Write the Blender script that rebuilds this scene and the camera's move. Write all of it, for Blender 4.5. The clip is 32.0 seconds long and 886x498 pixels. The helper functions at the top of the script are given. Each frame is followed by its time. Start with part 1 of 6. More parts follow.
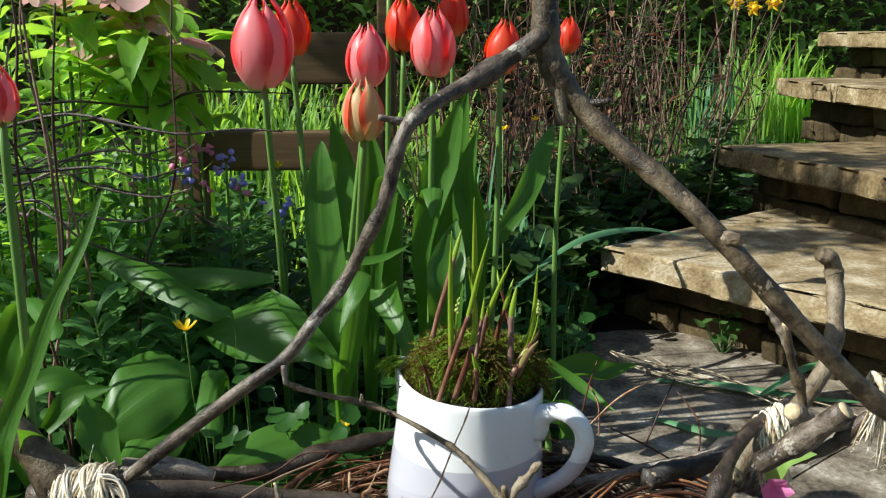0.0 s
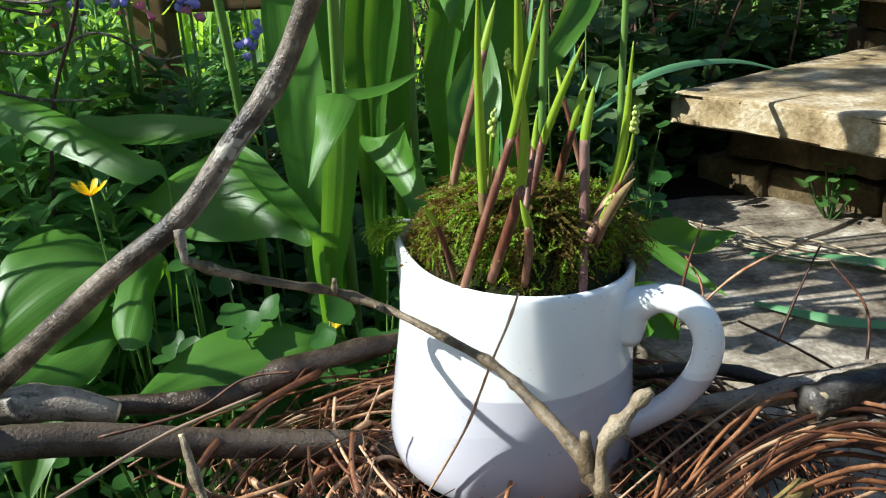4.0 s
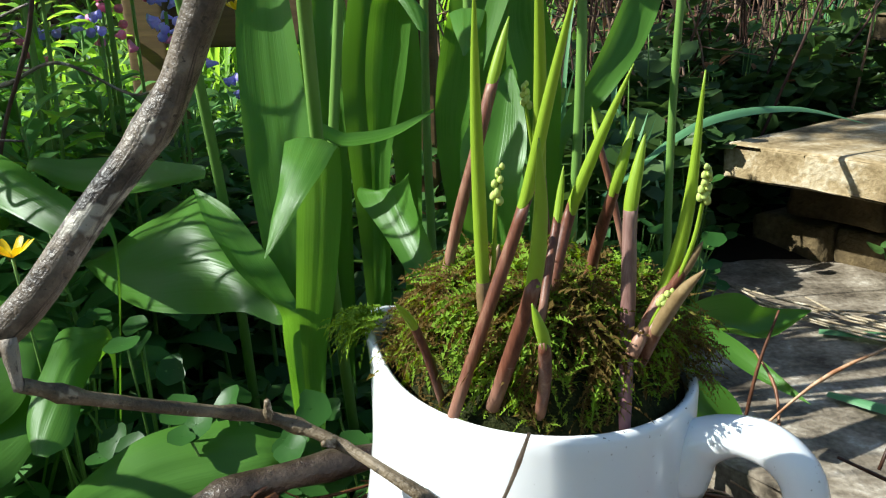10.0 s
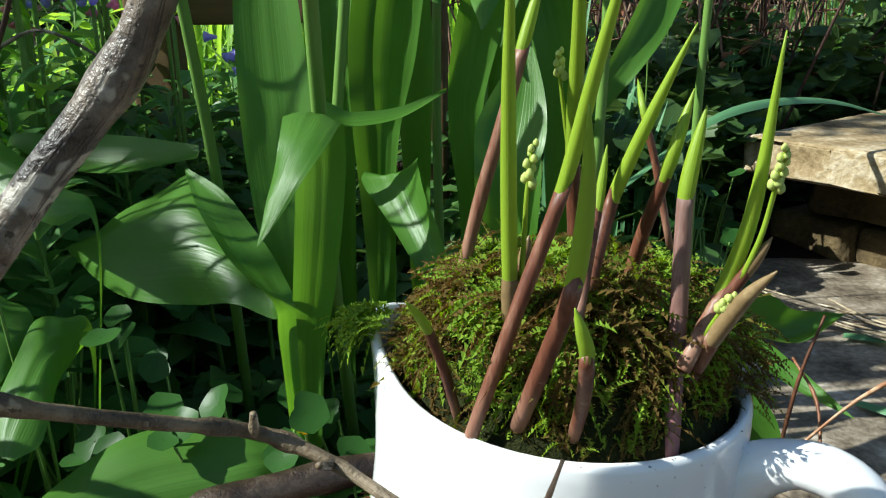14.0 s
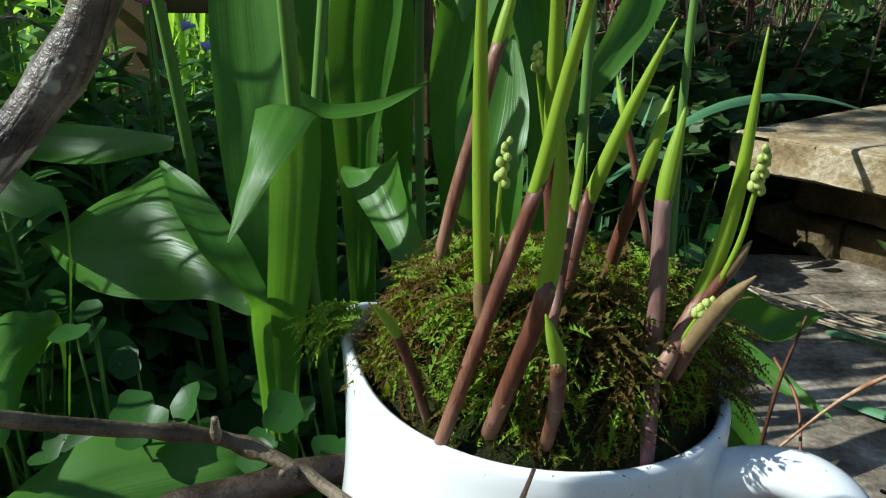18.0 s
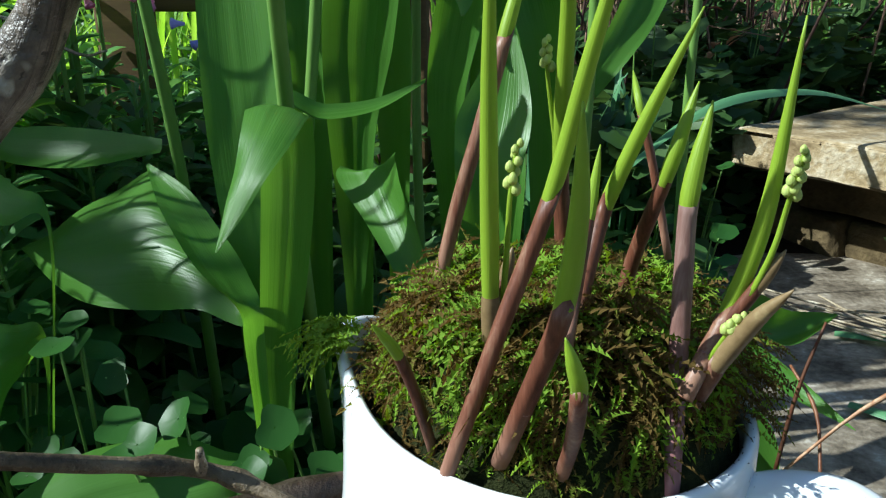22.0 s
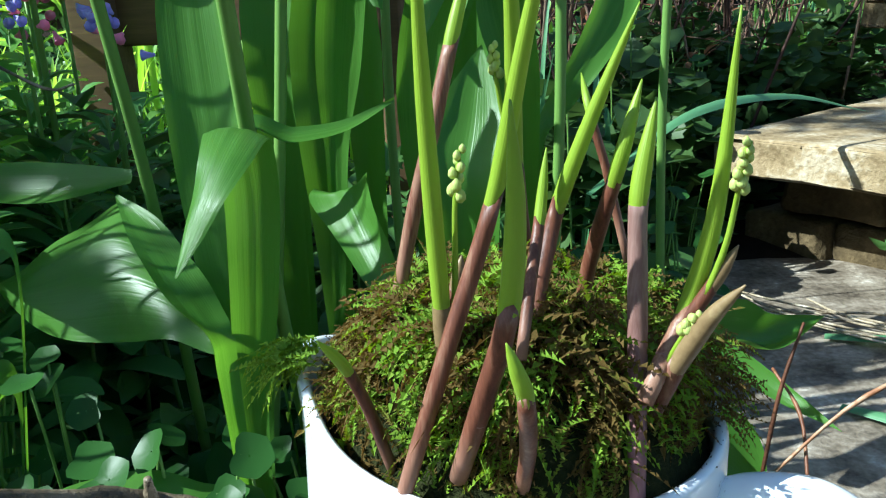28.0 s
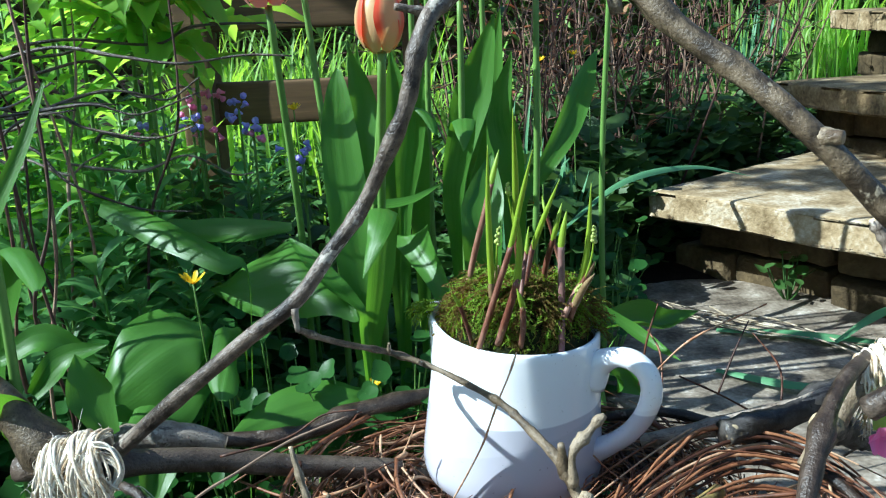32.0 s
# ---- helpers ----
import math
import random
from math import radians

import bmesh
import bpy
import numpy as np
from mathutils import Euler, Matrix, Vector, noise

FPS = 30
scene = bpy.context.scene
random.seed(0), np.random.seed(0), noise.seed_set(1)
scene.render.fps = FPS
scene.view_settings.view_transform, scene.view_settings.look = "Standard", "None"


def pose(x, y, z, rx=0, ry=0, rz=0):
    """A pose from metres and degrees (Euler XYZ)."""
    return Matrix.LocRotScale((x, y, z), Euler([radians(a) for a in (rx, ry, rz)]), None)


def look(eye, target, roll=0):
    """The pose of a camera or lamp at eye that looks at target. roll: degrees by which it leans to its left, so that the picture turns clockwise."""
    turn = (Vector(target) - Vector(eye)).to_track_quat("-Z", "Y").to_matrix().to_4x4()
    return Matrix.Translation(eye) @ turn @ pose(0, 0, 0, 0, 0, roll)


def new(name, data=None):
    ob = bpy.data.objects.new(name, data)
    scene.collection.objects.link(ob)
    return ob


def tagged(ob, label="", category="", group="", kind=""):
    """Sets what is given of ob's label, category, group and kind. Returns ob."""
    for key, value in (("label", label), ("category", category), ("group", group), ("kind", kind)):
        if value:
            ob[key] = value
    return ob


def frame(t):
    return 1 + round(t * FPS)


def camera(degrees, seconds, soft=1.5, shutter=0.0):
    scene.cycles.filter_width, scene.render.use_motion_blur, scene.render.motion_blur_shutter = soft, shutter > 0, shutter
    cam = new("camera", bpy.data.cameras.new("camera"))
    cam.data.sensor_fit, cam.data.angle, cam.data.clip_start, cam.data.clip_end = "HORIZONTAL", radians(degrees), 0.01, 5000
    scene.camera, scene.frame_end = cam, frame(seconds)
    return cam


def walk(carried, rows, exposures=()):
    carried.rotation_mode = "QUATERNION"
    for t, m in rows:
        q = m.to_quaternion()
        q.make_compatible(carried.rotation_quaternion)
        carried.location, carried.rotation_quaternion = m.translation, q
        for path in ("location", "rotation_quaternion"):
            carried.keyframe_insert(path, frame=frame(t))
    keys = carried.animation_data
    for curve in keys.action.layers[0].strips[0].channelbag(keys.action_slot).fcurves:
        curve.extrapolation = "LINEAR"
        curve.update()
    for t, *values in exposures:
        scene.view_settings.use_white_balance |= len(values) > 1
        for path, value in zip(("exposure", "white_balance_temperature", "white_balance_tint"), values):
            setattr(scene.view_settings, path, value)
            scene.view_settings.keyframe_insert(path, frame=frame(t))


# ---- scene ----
cam = camera(56.4, 32.0, soft=1.2)
METRES, EYE, TILT, LEAN, TURN = 1.15, 0.345, -13.0, 0.0, 0.0
ROWS = [
    (0.0, 0.0, 0.0, 0.0, 0.0, 0.0, -0.0),
    (0.5, -0.0204, 0.0559, -0.0277, 1.09, -1.42, -0.31),
    (1.0, -0.0322, 0.0888, -0.0721, 1.27, -4.07, -0.39),
    (1.5, -0.0415, 0.1372, -0.0859, 1.36, -6.1, -0.4),
    (2.0, -0.0493, 0.1653, -0.0877, 1.32, -6.86, -0.2),
    (2.5, -0.0502, 0.2044, -0.0997, 1.61, -7.57, 0.24),
    (3.0, -0.0253, 0.225, -0.0971, 1.88, -7.88, 1.82),
    (3.5, -0.0114, 0.2359, -0.0638, 2.18, -7.87, 2.11),
    (4.0, 0.0033, 0.2442, -0.0472, 2.22, -7.43, 2.04),
    (4.5, 0.0114, 0.2466, -0.0429, 2.38, -6.21, 1.84),
    (6.5, 0.0108, 0.2691, -0.0398, 3.19, -4.39, 1.22),
    (7.0, 0.0124, 0.2775, -0.0393, 3.58, -4.46, 1.15),
    (7.5, 0.0108, 0.2865, -0.036, 4.05, -4.31, 1.01),
    (8.0, 0.0146, 0.3111, -0.0348, 4.36, -4.25, 0.96),
    (8.5, 0.0137, 0.3259, -0.0387, 4.47, -4.38, 0.84),
    (9.0, 0.0126, 0.3344, -0.0373, 4.63, -4.46, 0.81),
    (9.5, 0.0155, 0.346, -0.0383, 4.84, -4.43, 0.86),
    (10.0, 0.0154, 0.3503, -0.041, 4.92, -4.3, 0.86),
    (10.5, 0.0137, 0.355, -0.041, 5.03, -4.26, 0.77),
    (11.0, 0.0143, 0.3608, -0.0402, 5.08, -4.27, 0.64),
    (11.5, 0.0149, 0.3712, -0.0419, 5.24, -4.32, 0.62),
    (12.0, 0.015, 0.378, -0.042, 5.26, -4.36, 0.63),
    (12.5, 0.0104, 0.3802, -0.0403, 5.29, -4.49, 0.32),
    (13.0, 0.007, 0.3823, -0.0429, 5.22, -4.67, -0.0),
    (13.5, 0.0071, 0.3847, -0.0447, 5.18, -4.79, -0.19),
    (15.5, 0.0087, 0.3907, -0.0414, 4.87, -5.23, -0.79),
    (16.0, 0.0083, 0.393, -0.0421, 4.73, -5.31, -0.81),
    (16.5, 0.0084, 0.395, -0.0439, 4.59, -5.36, -0.82),
    (17.0, 0.0108, 0.3932, -0.0428, 4.46, -5.43, -0.81),
    (17.5, 0.0116, 0.3927, -0.0421, 4.37, -5.47, -0.84),
    (18.0, 0.011, 0.3939, -0.0424, 4.3, -5.47, -0.89),
    (18.5, 0.012, 0.3981, -0.0416, 4.25, -5.52, -0.89),
    (19.0, 0.0123, 0.4057, -0.0384, 4.2, -5.61, -0.66),
    (19.5, 0.01, 0.4099, -0.0374, 4.2, -5.57, -0.63),
    (20.0, 0.0092, 0.4098, -0.0395, 4.15, -5.56, -0.56),
    (20.5, 0.0076, 0.4096, -0.0397, 4.14, -5.59, -0.62),
    (21.0, 0.0075, 0.4105, -0.0413, 4.07, -5.64, -0.53),
    (21.5, 0.0077, 0.4112, -0.0415, 4.04, -5.57, -0.41),
    (22.0, 0.0079, 0.4111, -0.0408, 4.02, -5.59, -0.41),
    (22.5, 0.0087, 0.425, -0.0457, 4.05, -5.61, -0.42),
    (23.0, 0.0107, 0.4424, -0.0413, 4.14, -5.76, -0.11),
    (23.5, 0.0109, 0.4504, -0.0361, 4.2, -5.88, 0.41),
    (24.0, 0.0193, 0.4565, -0.0349, 4.3, -5.74, 1.16),
    (24.5, 0.0223, 0.4614, -0.0347, 4.44, -5.56, 1.84),
    (25.0, 0.0278, 0.4651, -0.0359, 4.55, -5.42, 2.11),
    (25.5, 0.0349, 0.4634, -0.0373, 4.69, -5.17, 2.33),
    (27.5, 0.0272, 0.432, -0.0467, 4.14, -4.14, 2.49),
    (28.0, 0.0184, 0.4155, -0.0441, 3.57, -3.99, 2.17),
    (28.5, 0.0172, 0.4123, -0.0416, 3.17, -3.75, 1.66),
    (29.0, 0.0111, 0.39, -0.0482, 2.79, -3.42, 1.02),
    (29.5, 0.0103, 0.3625, -0.0507, 2.65, -3.23, 0.66),
    (30.0, 0.0165, 0.3238, -0.0427, 2.22, -2.8, 0.96),
    (30.5, 0.0186, 0.2749, -0.0365, 2.26, -2.65, 1.08),
    (31.0, 0.0195, 0.2061, -0.0356, 2.28, -2.46, 1.45),
    (31.5, 0.0078, 0.1422, -0.0335, 2.33, -2.24, 1.82),
    (32.0, -0.0012, 0.087, -0.0307, 2.41, -1.87, 2.12),
]
EXPOSURES = [(0, 0.52, 5950, 3), (4, 0.94, 5850, 3), (9, 0.98, 5900, 2), (13, 0.90, 5900, 1), (16, 0.54, 5700, 0), (19, 0.40, 5600, 0), (22, 0.68, 5450, -2), (23, 0.68, 5400, -3), (24, 1.34, 5350, -5), (25, 1.58, 5300, -5), (28, 1.16, 5250, -3), (30, 0.94, 5100, -2), (32, 1.04, 5100, -2)]
walk(cam, [(t, pose(0, 0, EYE, TILT, LEAN, TURN) @ pose(METRES * x, METRES * y, METRES * z, 90 + pitch, roll, yaw)) for t, x, y, z, yaw, pitch, roll in ROWS], EXPOSURES)

# ---------------------------------------------------------------- light
world = bpy.data.worlds.new("world")
scene.world = world
world.use_nodes = True
wn = world.node_tree
sky = wn.nodes.new("ShaderNodeTexSky")
sky.sky_type = "NISHITA"
sky.sun_disc = False
SUN = Vector((-0.746, -0.172, 0.643)).normalized()
sky.sun_elevation = math.asin(SUN.z)
sky.sun_rotation = math.atan2(SUN.x, SUN.y)
wn.links.new(sky.outputs[0], wn.nodes["Background"].inputs[0])
wn.nodes["Background"].inputs[1].default_value = 0.080
sun = new("sun", bpy.data.lights.new("sun", "SUN"))
sun.data.energy = 5.0
sun.data.angle = radians(0.55)
sun.data.color = (1.0, 0.94, 0.84)
sun.matrix_world = look((0, 0, 3), Vector((0, 0, 3)) - SUN)


# ---------------------------------------------------------------- materials
def nodes_of(m):
    m.use_nodes = True
    return m.node_tree, m.node_tree.nodes, m.node_tree.links


def ramp_of(nt, stops):
    r = nt.nodes.new("ShaderNodeValToRGB")
    while len(r.color_ramp.elements) < len(stops):
        r.color_ramp.elements.new(0.5)
    for e, (p, c) in zip(r.color_ramp.elements, stops):
        e.position, e.color = p, (*c, 1)
    return r


def surface(name, stops, scale=40.0, rough=0.6, bump=0.3, depth=0.001, fine=6.0, stretch=(1, 1, 1), spec=0.4, by_piece=0.0, clear=0.0):
    """A mottled surface: coarse stains and fine grain in object space."""
    m = bpy.data.materials.new(name)
    nt, n, l = nodes_of(m)
    b = n["Principled BSDF"]
    co = n.new("ShaderNodeTexCoord")
    mp = n.new("ShaderNodeMapping")
    mp.inputs["Scale"].default_value = stretch
    l.new(co.outputs["Object"], mp.inputs[0])
    n1 = n.new("ShaderNodeTexNoise")
    n1.inputs["Scale"].default_value = scale
    n1.inputs["Detail"].default_value = 6
    n1.inputs["Roughness"].default_value = 0.65
    n2 = n.new("ShaderNodeTexNoise")
    n2.inputs["Scale"].default_value = scale * fine
    n2.inputs["Detail"].default_value = 4
    l.new(mp.outputs[0], n1.inputs["Vector"])
    l.new(mp.outputs[0], n2.inputs["Vector"])
    mix = n.new("ShaderNodeMath")
    mix.operation = "MULTIPLY_ADD"
    mix.inputs[1].default_value = 0.35
    l.new(n2.outputs[0], mix.inputs[0])
    sub = n.new("ShaderNodeMath")
    sub.operation = "MULTIPLY_ADD"
    sub.inputs[1].default_value = 1.0
    sub.inputs[2].default_value = -0.17
    l.new(n1.outputs[0], sub.inputs[0])
    l.new(sub.outputs[0], mix.inputs[2])
    r = ramp_of(nt, stops)
    fac = mix
    if by_piece:
        ob = n.new("ShaderNodeObjectInfo")
        geo = n.new("ShaderNodeNewGeometry")
        add = n.new("ShaderNodeMath")
        add.operation = "ADD"
        l.new(ob.outputs["Random"], add.inputs[0])
        l.new(geo.outputs["Random Per Island"], add.inputs[1])
        fr = n.new("ShaderNodeMath")
        fr.operation = "FRACT"
        l.new(add.outputs[0], fr.inputs[0])
        ma = n.new("ShaderNodeMath")
        ma.operation = "MULTIPLY_ADD"
        ma.inputs[1].default_value = by_piece
        l.new(fr.outputs[0], ma.inputs[0])
        of = n.new("ShaderNodeMath")
        of.operation = "SUBTRACT"
        of.inputs[1].default_value = by_piece / 2
        l.new(mix.outputs[0], of.inputs[0])
        l.new(of.outputs[0], ma.inputs[2])
        fac = ma
    l.new(fac.outputs[0], r.inputs[0])
    l.new(r.outputs[0], b.inputs["Base Color"])
    b.inputs["Roughness"].default_value = rough
    b.inputs["Specular IOR Level"].default_value = spec
    b.inputs["Coat Weight"].default_value = clear
    b.inputs["Coat Roughness"].default_value = 0.08
    if bump:
        bp = n.new("ShaderNodeBump")
        bp.inputs["Strength"].default_value = bump
        bp.inputs["Distance"].default_value = depth
        l.new(mix.outputs[0], bp.inputs["Height"])
        l.new(bp.outputs[0], b.inputs["Normal"])
    return m


def leafy(name, stops, rough=0.42, glow=0.35, veins=16.0, vein=0.25, by_piece=0.5, scale=30.0, spec=0.3, relief=0.3):
    """A thin leaf: parallel veins along the blade, a little light let through."""
    m = bpy.data.materials.new(name)
    nt, n, l = nodes_of(m)
    b = n["Principled BSDF"]
    uv = n.new("ShaderNodeTexCoord")
    mp = n.new("ShaderNodeMapping")
    mp.inputs["Scale"].default_value = (veins, 0.6, 1)
    l.new(uv.outputs["UV"], mp.inputs[0])
    vn = n.new("ShaderNodeTexNoise")
    vn.inputs["Scale"].default_value = 1.0
    vn.inputs["Detail"].default_value = 2
    l.new(mp.outputs[0], vn.inputs["Vector"])
    no = n.new("ShaderNodeTexNoise")
    no.inputs["Scale"].default_value = scale
    no.inputs["Detail"].default_value = 5
    l.new(uv.outputs["Object"], no.inputs["Vector"])
    geo = n.new("ShaderNodeNewGeometry")
    ob = n.new("ShaderNodeObjectInfo")
    add = n.new("ShaderNodeMath")
    add.operation = "ADD"
    l.new(geo.outputs["Random Per Island"], add.inputs[0])
    l.new(ob.outputs["Random"], add.inputs[1])
    fr = n.new("ShaderNodeMath")
    fr.operation = "FRACT"
    l.new(add.outputs[0], fr.inputs[0])
    a = n.new("ShaderNodeMath")
    a.operation = "MULTIPLY_ADD"
    a.inputs[1].default_value = by_piece
    l.new(fr.outputs[0], a.inputs[0])
    a2 = n.new("ShaderNodeMath")
    a2.operation = "MULTIPLY_ADD"
    a2.inputs[1].default_value = 1 - by_piece
    l.new(no.outputs[0], a2.inputs[0])
    l.new(a.outputs[0], a2.inputs[2])
    a3 = n.new("ShaderNodeMath")
    a3.operation = "MULTIPLY_ADD"
    a3.inputs[1].default_value = vein
    l.new(vn.outputs[0], a3.inputs[0])
    a4 = n.new("ShaderNodeMath")
    a4.operation = "SUBTRACT"
    a4.inputs[1].default_value = vein / 2
    l.new(a2.outputs[0], a4.inputs[0])
    l.new(a4.outputs[0], a3.inputs[2])
    r = ramp_of(nt, stops)
    l.new(a3.outputs[0], r.inputs[0])
    l.new(r.outputs[0], b.inputs["Base Color"])
    b.inputs["Roughness"].default_value = rough
    b.inputs["Specular IOR Level"].default_value = spec
    bp = n.new("ShaderNodeBump")
    bp.inputs["Strength"].default_value = relief
    bp.inputs["Distance"].default_value = 0.0008
    l.new(vn.outputs[0], bp.inputs["Height"])
    l.new(bp.outputs[0], b.inputs["Normal"])
    tr = n.new("ShaderNodeBsdfTranslucent")
    hs = n.new("ShaderNodeHueSaturation")
    hs.inputs["Hue"].default_value = 0.48
    hs.inputs["Saturation"].default_value = 1.1
    hs.inputs["Value"].default_value = 1.7
    l.new(r.outputs[0], hs.inputs["Color"])
    l.new(hs.outputs[0], tr.inputs["Color"])
    mx = n.new("ShaderNodeMixShader")
    mx.inputs[0].default_value = glow
    l.new(b.outputs[0], mx.inputs[1])
    l.new(tr.outputs[0], mx.inputs[2])
    l.new(mx.outputs[0], n["Material Output"].inputs[0])
    return m


M_TULIP_LEAF = leafy("tulip leaf", [(0.15, (0.012, 0.056, 0.003)), (0.5, (0.033, 0.118, 0.007)), (0.85, (0.085, 0.205, 0.028))], rough=0.36, glow=0.42, spec=0.34, veins=40, vein=0.55, by_piece=0.36, relief=0.34)
M_SHOOT = leafy("young shoot", [(0.2, (0.125, 0.235, 0.010)), (0.8, (0.265, 0.385, 0.028))], rough=0.42, glow=0.22, veins=22, vein=0.6, by_piece=0.4, spec=0.4)
M_BUDS = leafy("pale buds", [(0.2, (0.26, 0.36, 0.06)), (0.8, (0.48, 0.56, 0.16))], rough=0.45, glow=0.2)
M_SHEATH = surface("reddish sheath", [(0.2, (0.060, 0.018, 0.010)), (0.5, (0.150, 0.054, 0.030)), (0.85, (0.32, 0.19, 0.12))], scale=260, rough=0.46, bump=0.5, depth=0.0004, stretch=(1, 1, 0.06), by_piece=0.45, spec=0.4)
M_MAUVE = surface("mauve sheath", [(0.2, (0.100, 0.044, 0.036)), (0.5, (0.190, 0.102, 0.084)), (0.85, (0.33, 0.225, 0.19))], scale=260, rough=0.5, bump=0.5, depth=0.0004, stretch=(1, 1, 0.06), spec=0.35)
M_MOSS = leafy("moss", [(0.14, (0.010, 0.009, 0.002)), (0.28, (0.036, 0.044, 0.006)), (0.40, (0.055, 0.115, 0.007)), (0.56, (0.125, 0.240, 0.014)), (0.76, (0.215, 0.340, 0.030)), (0.92, (0.120, 0.080, 0.022))], rough=0.7, glow=0.28, by_piece=0.50, scale=75, spec=0.10)
M_MOSS_TIP = leafy("fresh moss frond", [(0.15, (0.030, 0.070, 0.004)), (0.5, (0.085, 0.160, 0.010)), (0.85, (0.170, 0.275, 0.026))], rough=0.65, glow=0.28, by_piece=0.6, scale=75, spec=0.10)


def pale_foot(m, colour, upto, strength):
    """Blanches a sheath towards its foot."""
    nt, n, l = nodes_of(m)
    old = n["Principled BSDF"].inputs["Base Color"].links[0].from_socket
    uv = n.new("ShaderNodeTexCoord")
    sx = n.new("ShaderNodeSeparateXYZ")
    l.new(uv.outputs["UV"], sx.inputs[0])
    mr = n.new("ShaderNodeMapRange")
    mr.inputs["From Min"].default_value = upto
    mr.inputs["From Max"].default_value = 0.0
    mr.inputs["To Max"].default_value = strength
    l.new(sx.outputs[1], mr.inputs[0])
    mx = n.new("ShaderNodeMixRGB")
    mx.inputs[2].default_value = (*colour, 1)
    l.new(mr.outputs[0], mx.inputs[0])
    l.new(old, mx.inputs[1])
    l.new(mx.outputs[0], n["Principled BSDF"].inputs["Base Color"])


pale_foot(M_SHEATH, (0.36, 0.20, 0.14), 0.30, 0.6)
pale_foot(M_MAUVE, (0.32, 0.13, 0.15), 0.5, 0.7)
M_SOIL = surface("soil", [(0.2, (0.007, 0.006, 0.004)), (0.6, (0.020, 0.014, 0.010)), (0.9, (0.042, 0.032, 0.021))], scale=60, rough=0.95, bump=0.9, depth=0.004, spec=0.1)
def bark(name, crack, mid, pale, patch, scale=38.0, gloss=0.5, patches=0.62, cracks=0.36):
    """Young bark: smooth stained skin with pale patches, dark lenticels and cracks along the stick."""
    m = bpy.data.materials.new(name)
    nt, n, l = nodes_of(m)
    b = n["Principled BSDF"]
    co = n.new("ShaderNodeTexCoord")

    def grain(scale, detail, source, rough=0.6):
        t = n.new("ShaderNodeTexNoise")
        t.inputs["Scale"].default_value = scale
        t.inputs["Detail"].default_value = detail
        t.inputs["Roughness"].default_value = rough
        l.new(source, t.inputs["Vector"])
        return t
    mp = n.new("ShaderNodeMapping")
    mp.inputs["Scale"].default_value = (9, 3.5, 1)
    l.new(co.outputs["UV"], mp.inputs[0])
    stain = grain(scale, 7, co.outputs["Object"], 0.68)
    fine = grain(scale * 9, 3, co.outputs["Object"])
    flake = grain(scale * 0.6, 4, co.outputs["Object"], 0.75)
    crackle = grain(1.0, 5, mp.outputs[0], 0.7)
    geo = n.new("ShaderNodeObjectInfo")
    sh = n.new("ShaderNodeMath")
    sh.operation = "MULTIPLY_ADD"
    sh.inputs[1].default_value = 0.22
    l.new(geo.outputs["Random"], sh.inputs[0])
    of = n.new("ShaderNodeMath")
    of.operation = "SUBTRACT"
    of.inputs[1].default_value = 0.11
    l.new(stain.outputs[0], of.inputs[0])
    l.new(of.outputs[0], sh.inputs[2])
    base = ramp_of(nt, [(0.30, crack), (0.46, mid), (0.66, pale)])
    l.new(sh.outputs[0], base.inputs[0])

    def over(colour, mask_src, lo, hi, strength):
        mr = n.new("ShaderNodeMapRange")
        mr.inputs["From Min"].default_value = lo
        mr.inputs["From Max"].default_value = hi
        mr.inputs["To Max"].default_value = strength
        l.new(mask_src, mr.inputs[0])
        mx = n.new("ShaderNodeMixRGB")
        mx.inputs[2].default_value = (*colour, 1)
        l.new(mr.outputs[0], mx.inputs[0])
        return mx
    a = over(patch, flake.outputs[0], patches, patches + 0.03, 0.85)
    l.new(base.outputs[0], a.inputs[1])
    d = over(crack, fine.outputs[0], 0.38, 0.33, 0.8)
    l.new(a.outputs[0], d.inputs[1])
    e = over(crack, crackle.outputs[0], cracks, cracks - 0.06, 0.85)
    l.new(d.outputs[0], e.inputs[1])
    l.new(e.outputs[0], b.inputs["Base Color"])
    b.inputs["Roughness"].default_value = gloss
    b.inputs["Specular IOR Level"].default_value = 0.45
    ad = n.new("ShaderNodeMath")
    ad.operation = "MULTIPLY_ADD"
    ad.inputs[1].default_value = 0.8
    l.new(crackle.outputs[0], ad.inputs[0])
    l.new(fine.outputs[0], ad.inputs[2])
    bp = n.new("ShaderNodeBump")
    bp.inputs["Strength"].default_value = 0.8
    bp.inputs["Distance"].default_value = 0.0012
    l.new(ad.outputs[0], bp.inputs["Height"])
    l.new(bp.outputs[0], b.inputs["Normal"])
    return m


M_BARK = bark("grey-brown bark", (0.020, 0.013, 0.009), (0.140, 0.106, 0.077), (0.32, 0.27, 0.215), (0.42, 0.38, 0.31), 46, 0.42, 0.62, 0.43)
M_BARK_BROWN = bark("olive-brown bark", (0.030, 0.020, 0.010), (0.135, 0.098, 0.056), (0.27, 0.21, 0.135), (0.30, 0.25, 0.17), 50, 0.5, 0.64, 0.40)
M_SILVER = bark("silvery split bark", (0.010, 0.007, 0.004), (0.070, 0.062, 0.054), (0.190, 0.190, 0.190), (0.42, 0.33, 0.20), 30, 0.44, 0.565, 0.46)
M_BARK_DARK = bark("dark bark", (0.008, 0.005, 0.004), (0.040, 0.026, 0.017), (0.110, 0.082, 0.060), (0.19, 0.165, 0.13), 55, 0.38, 0.64)
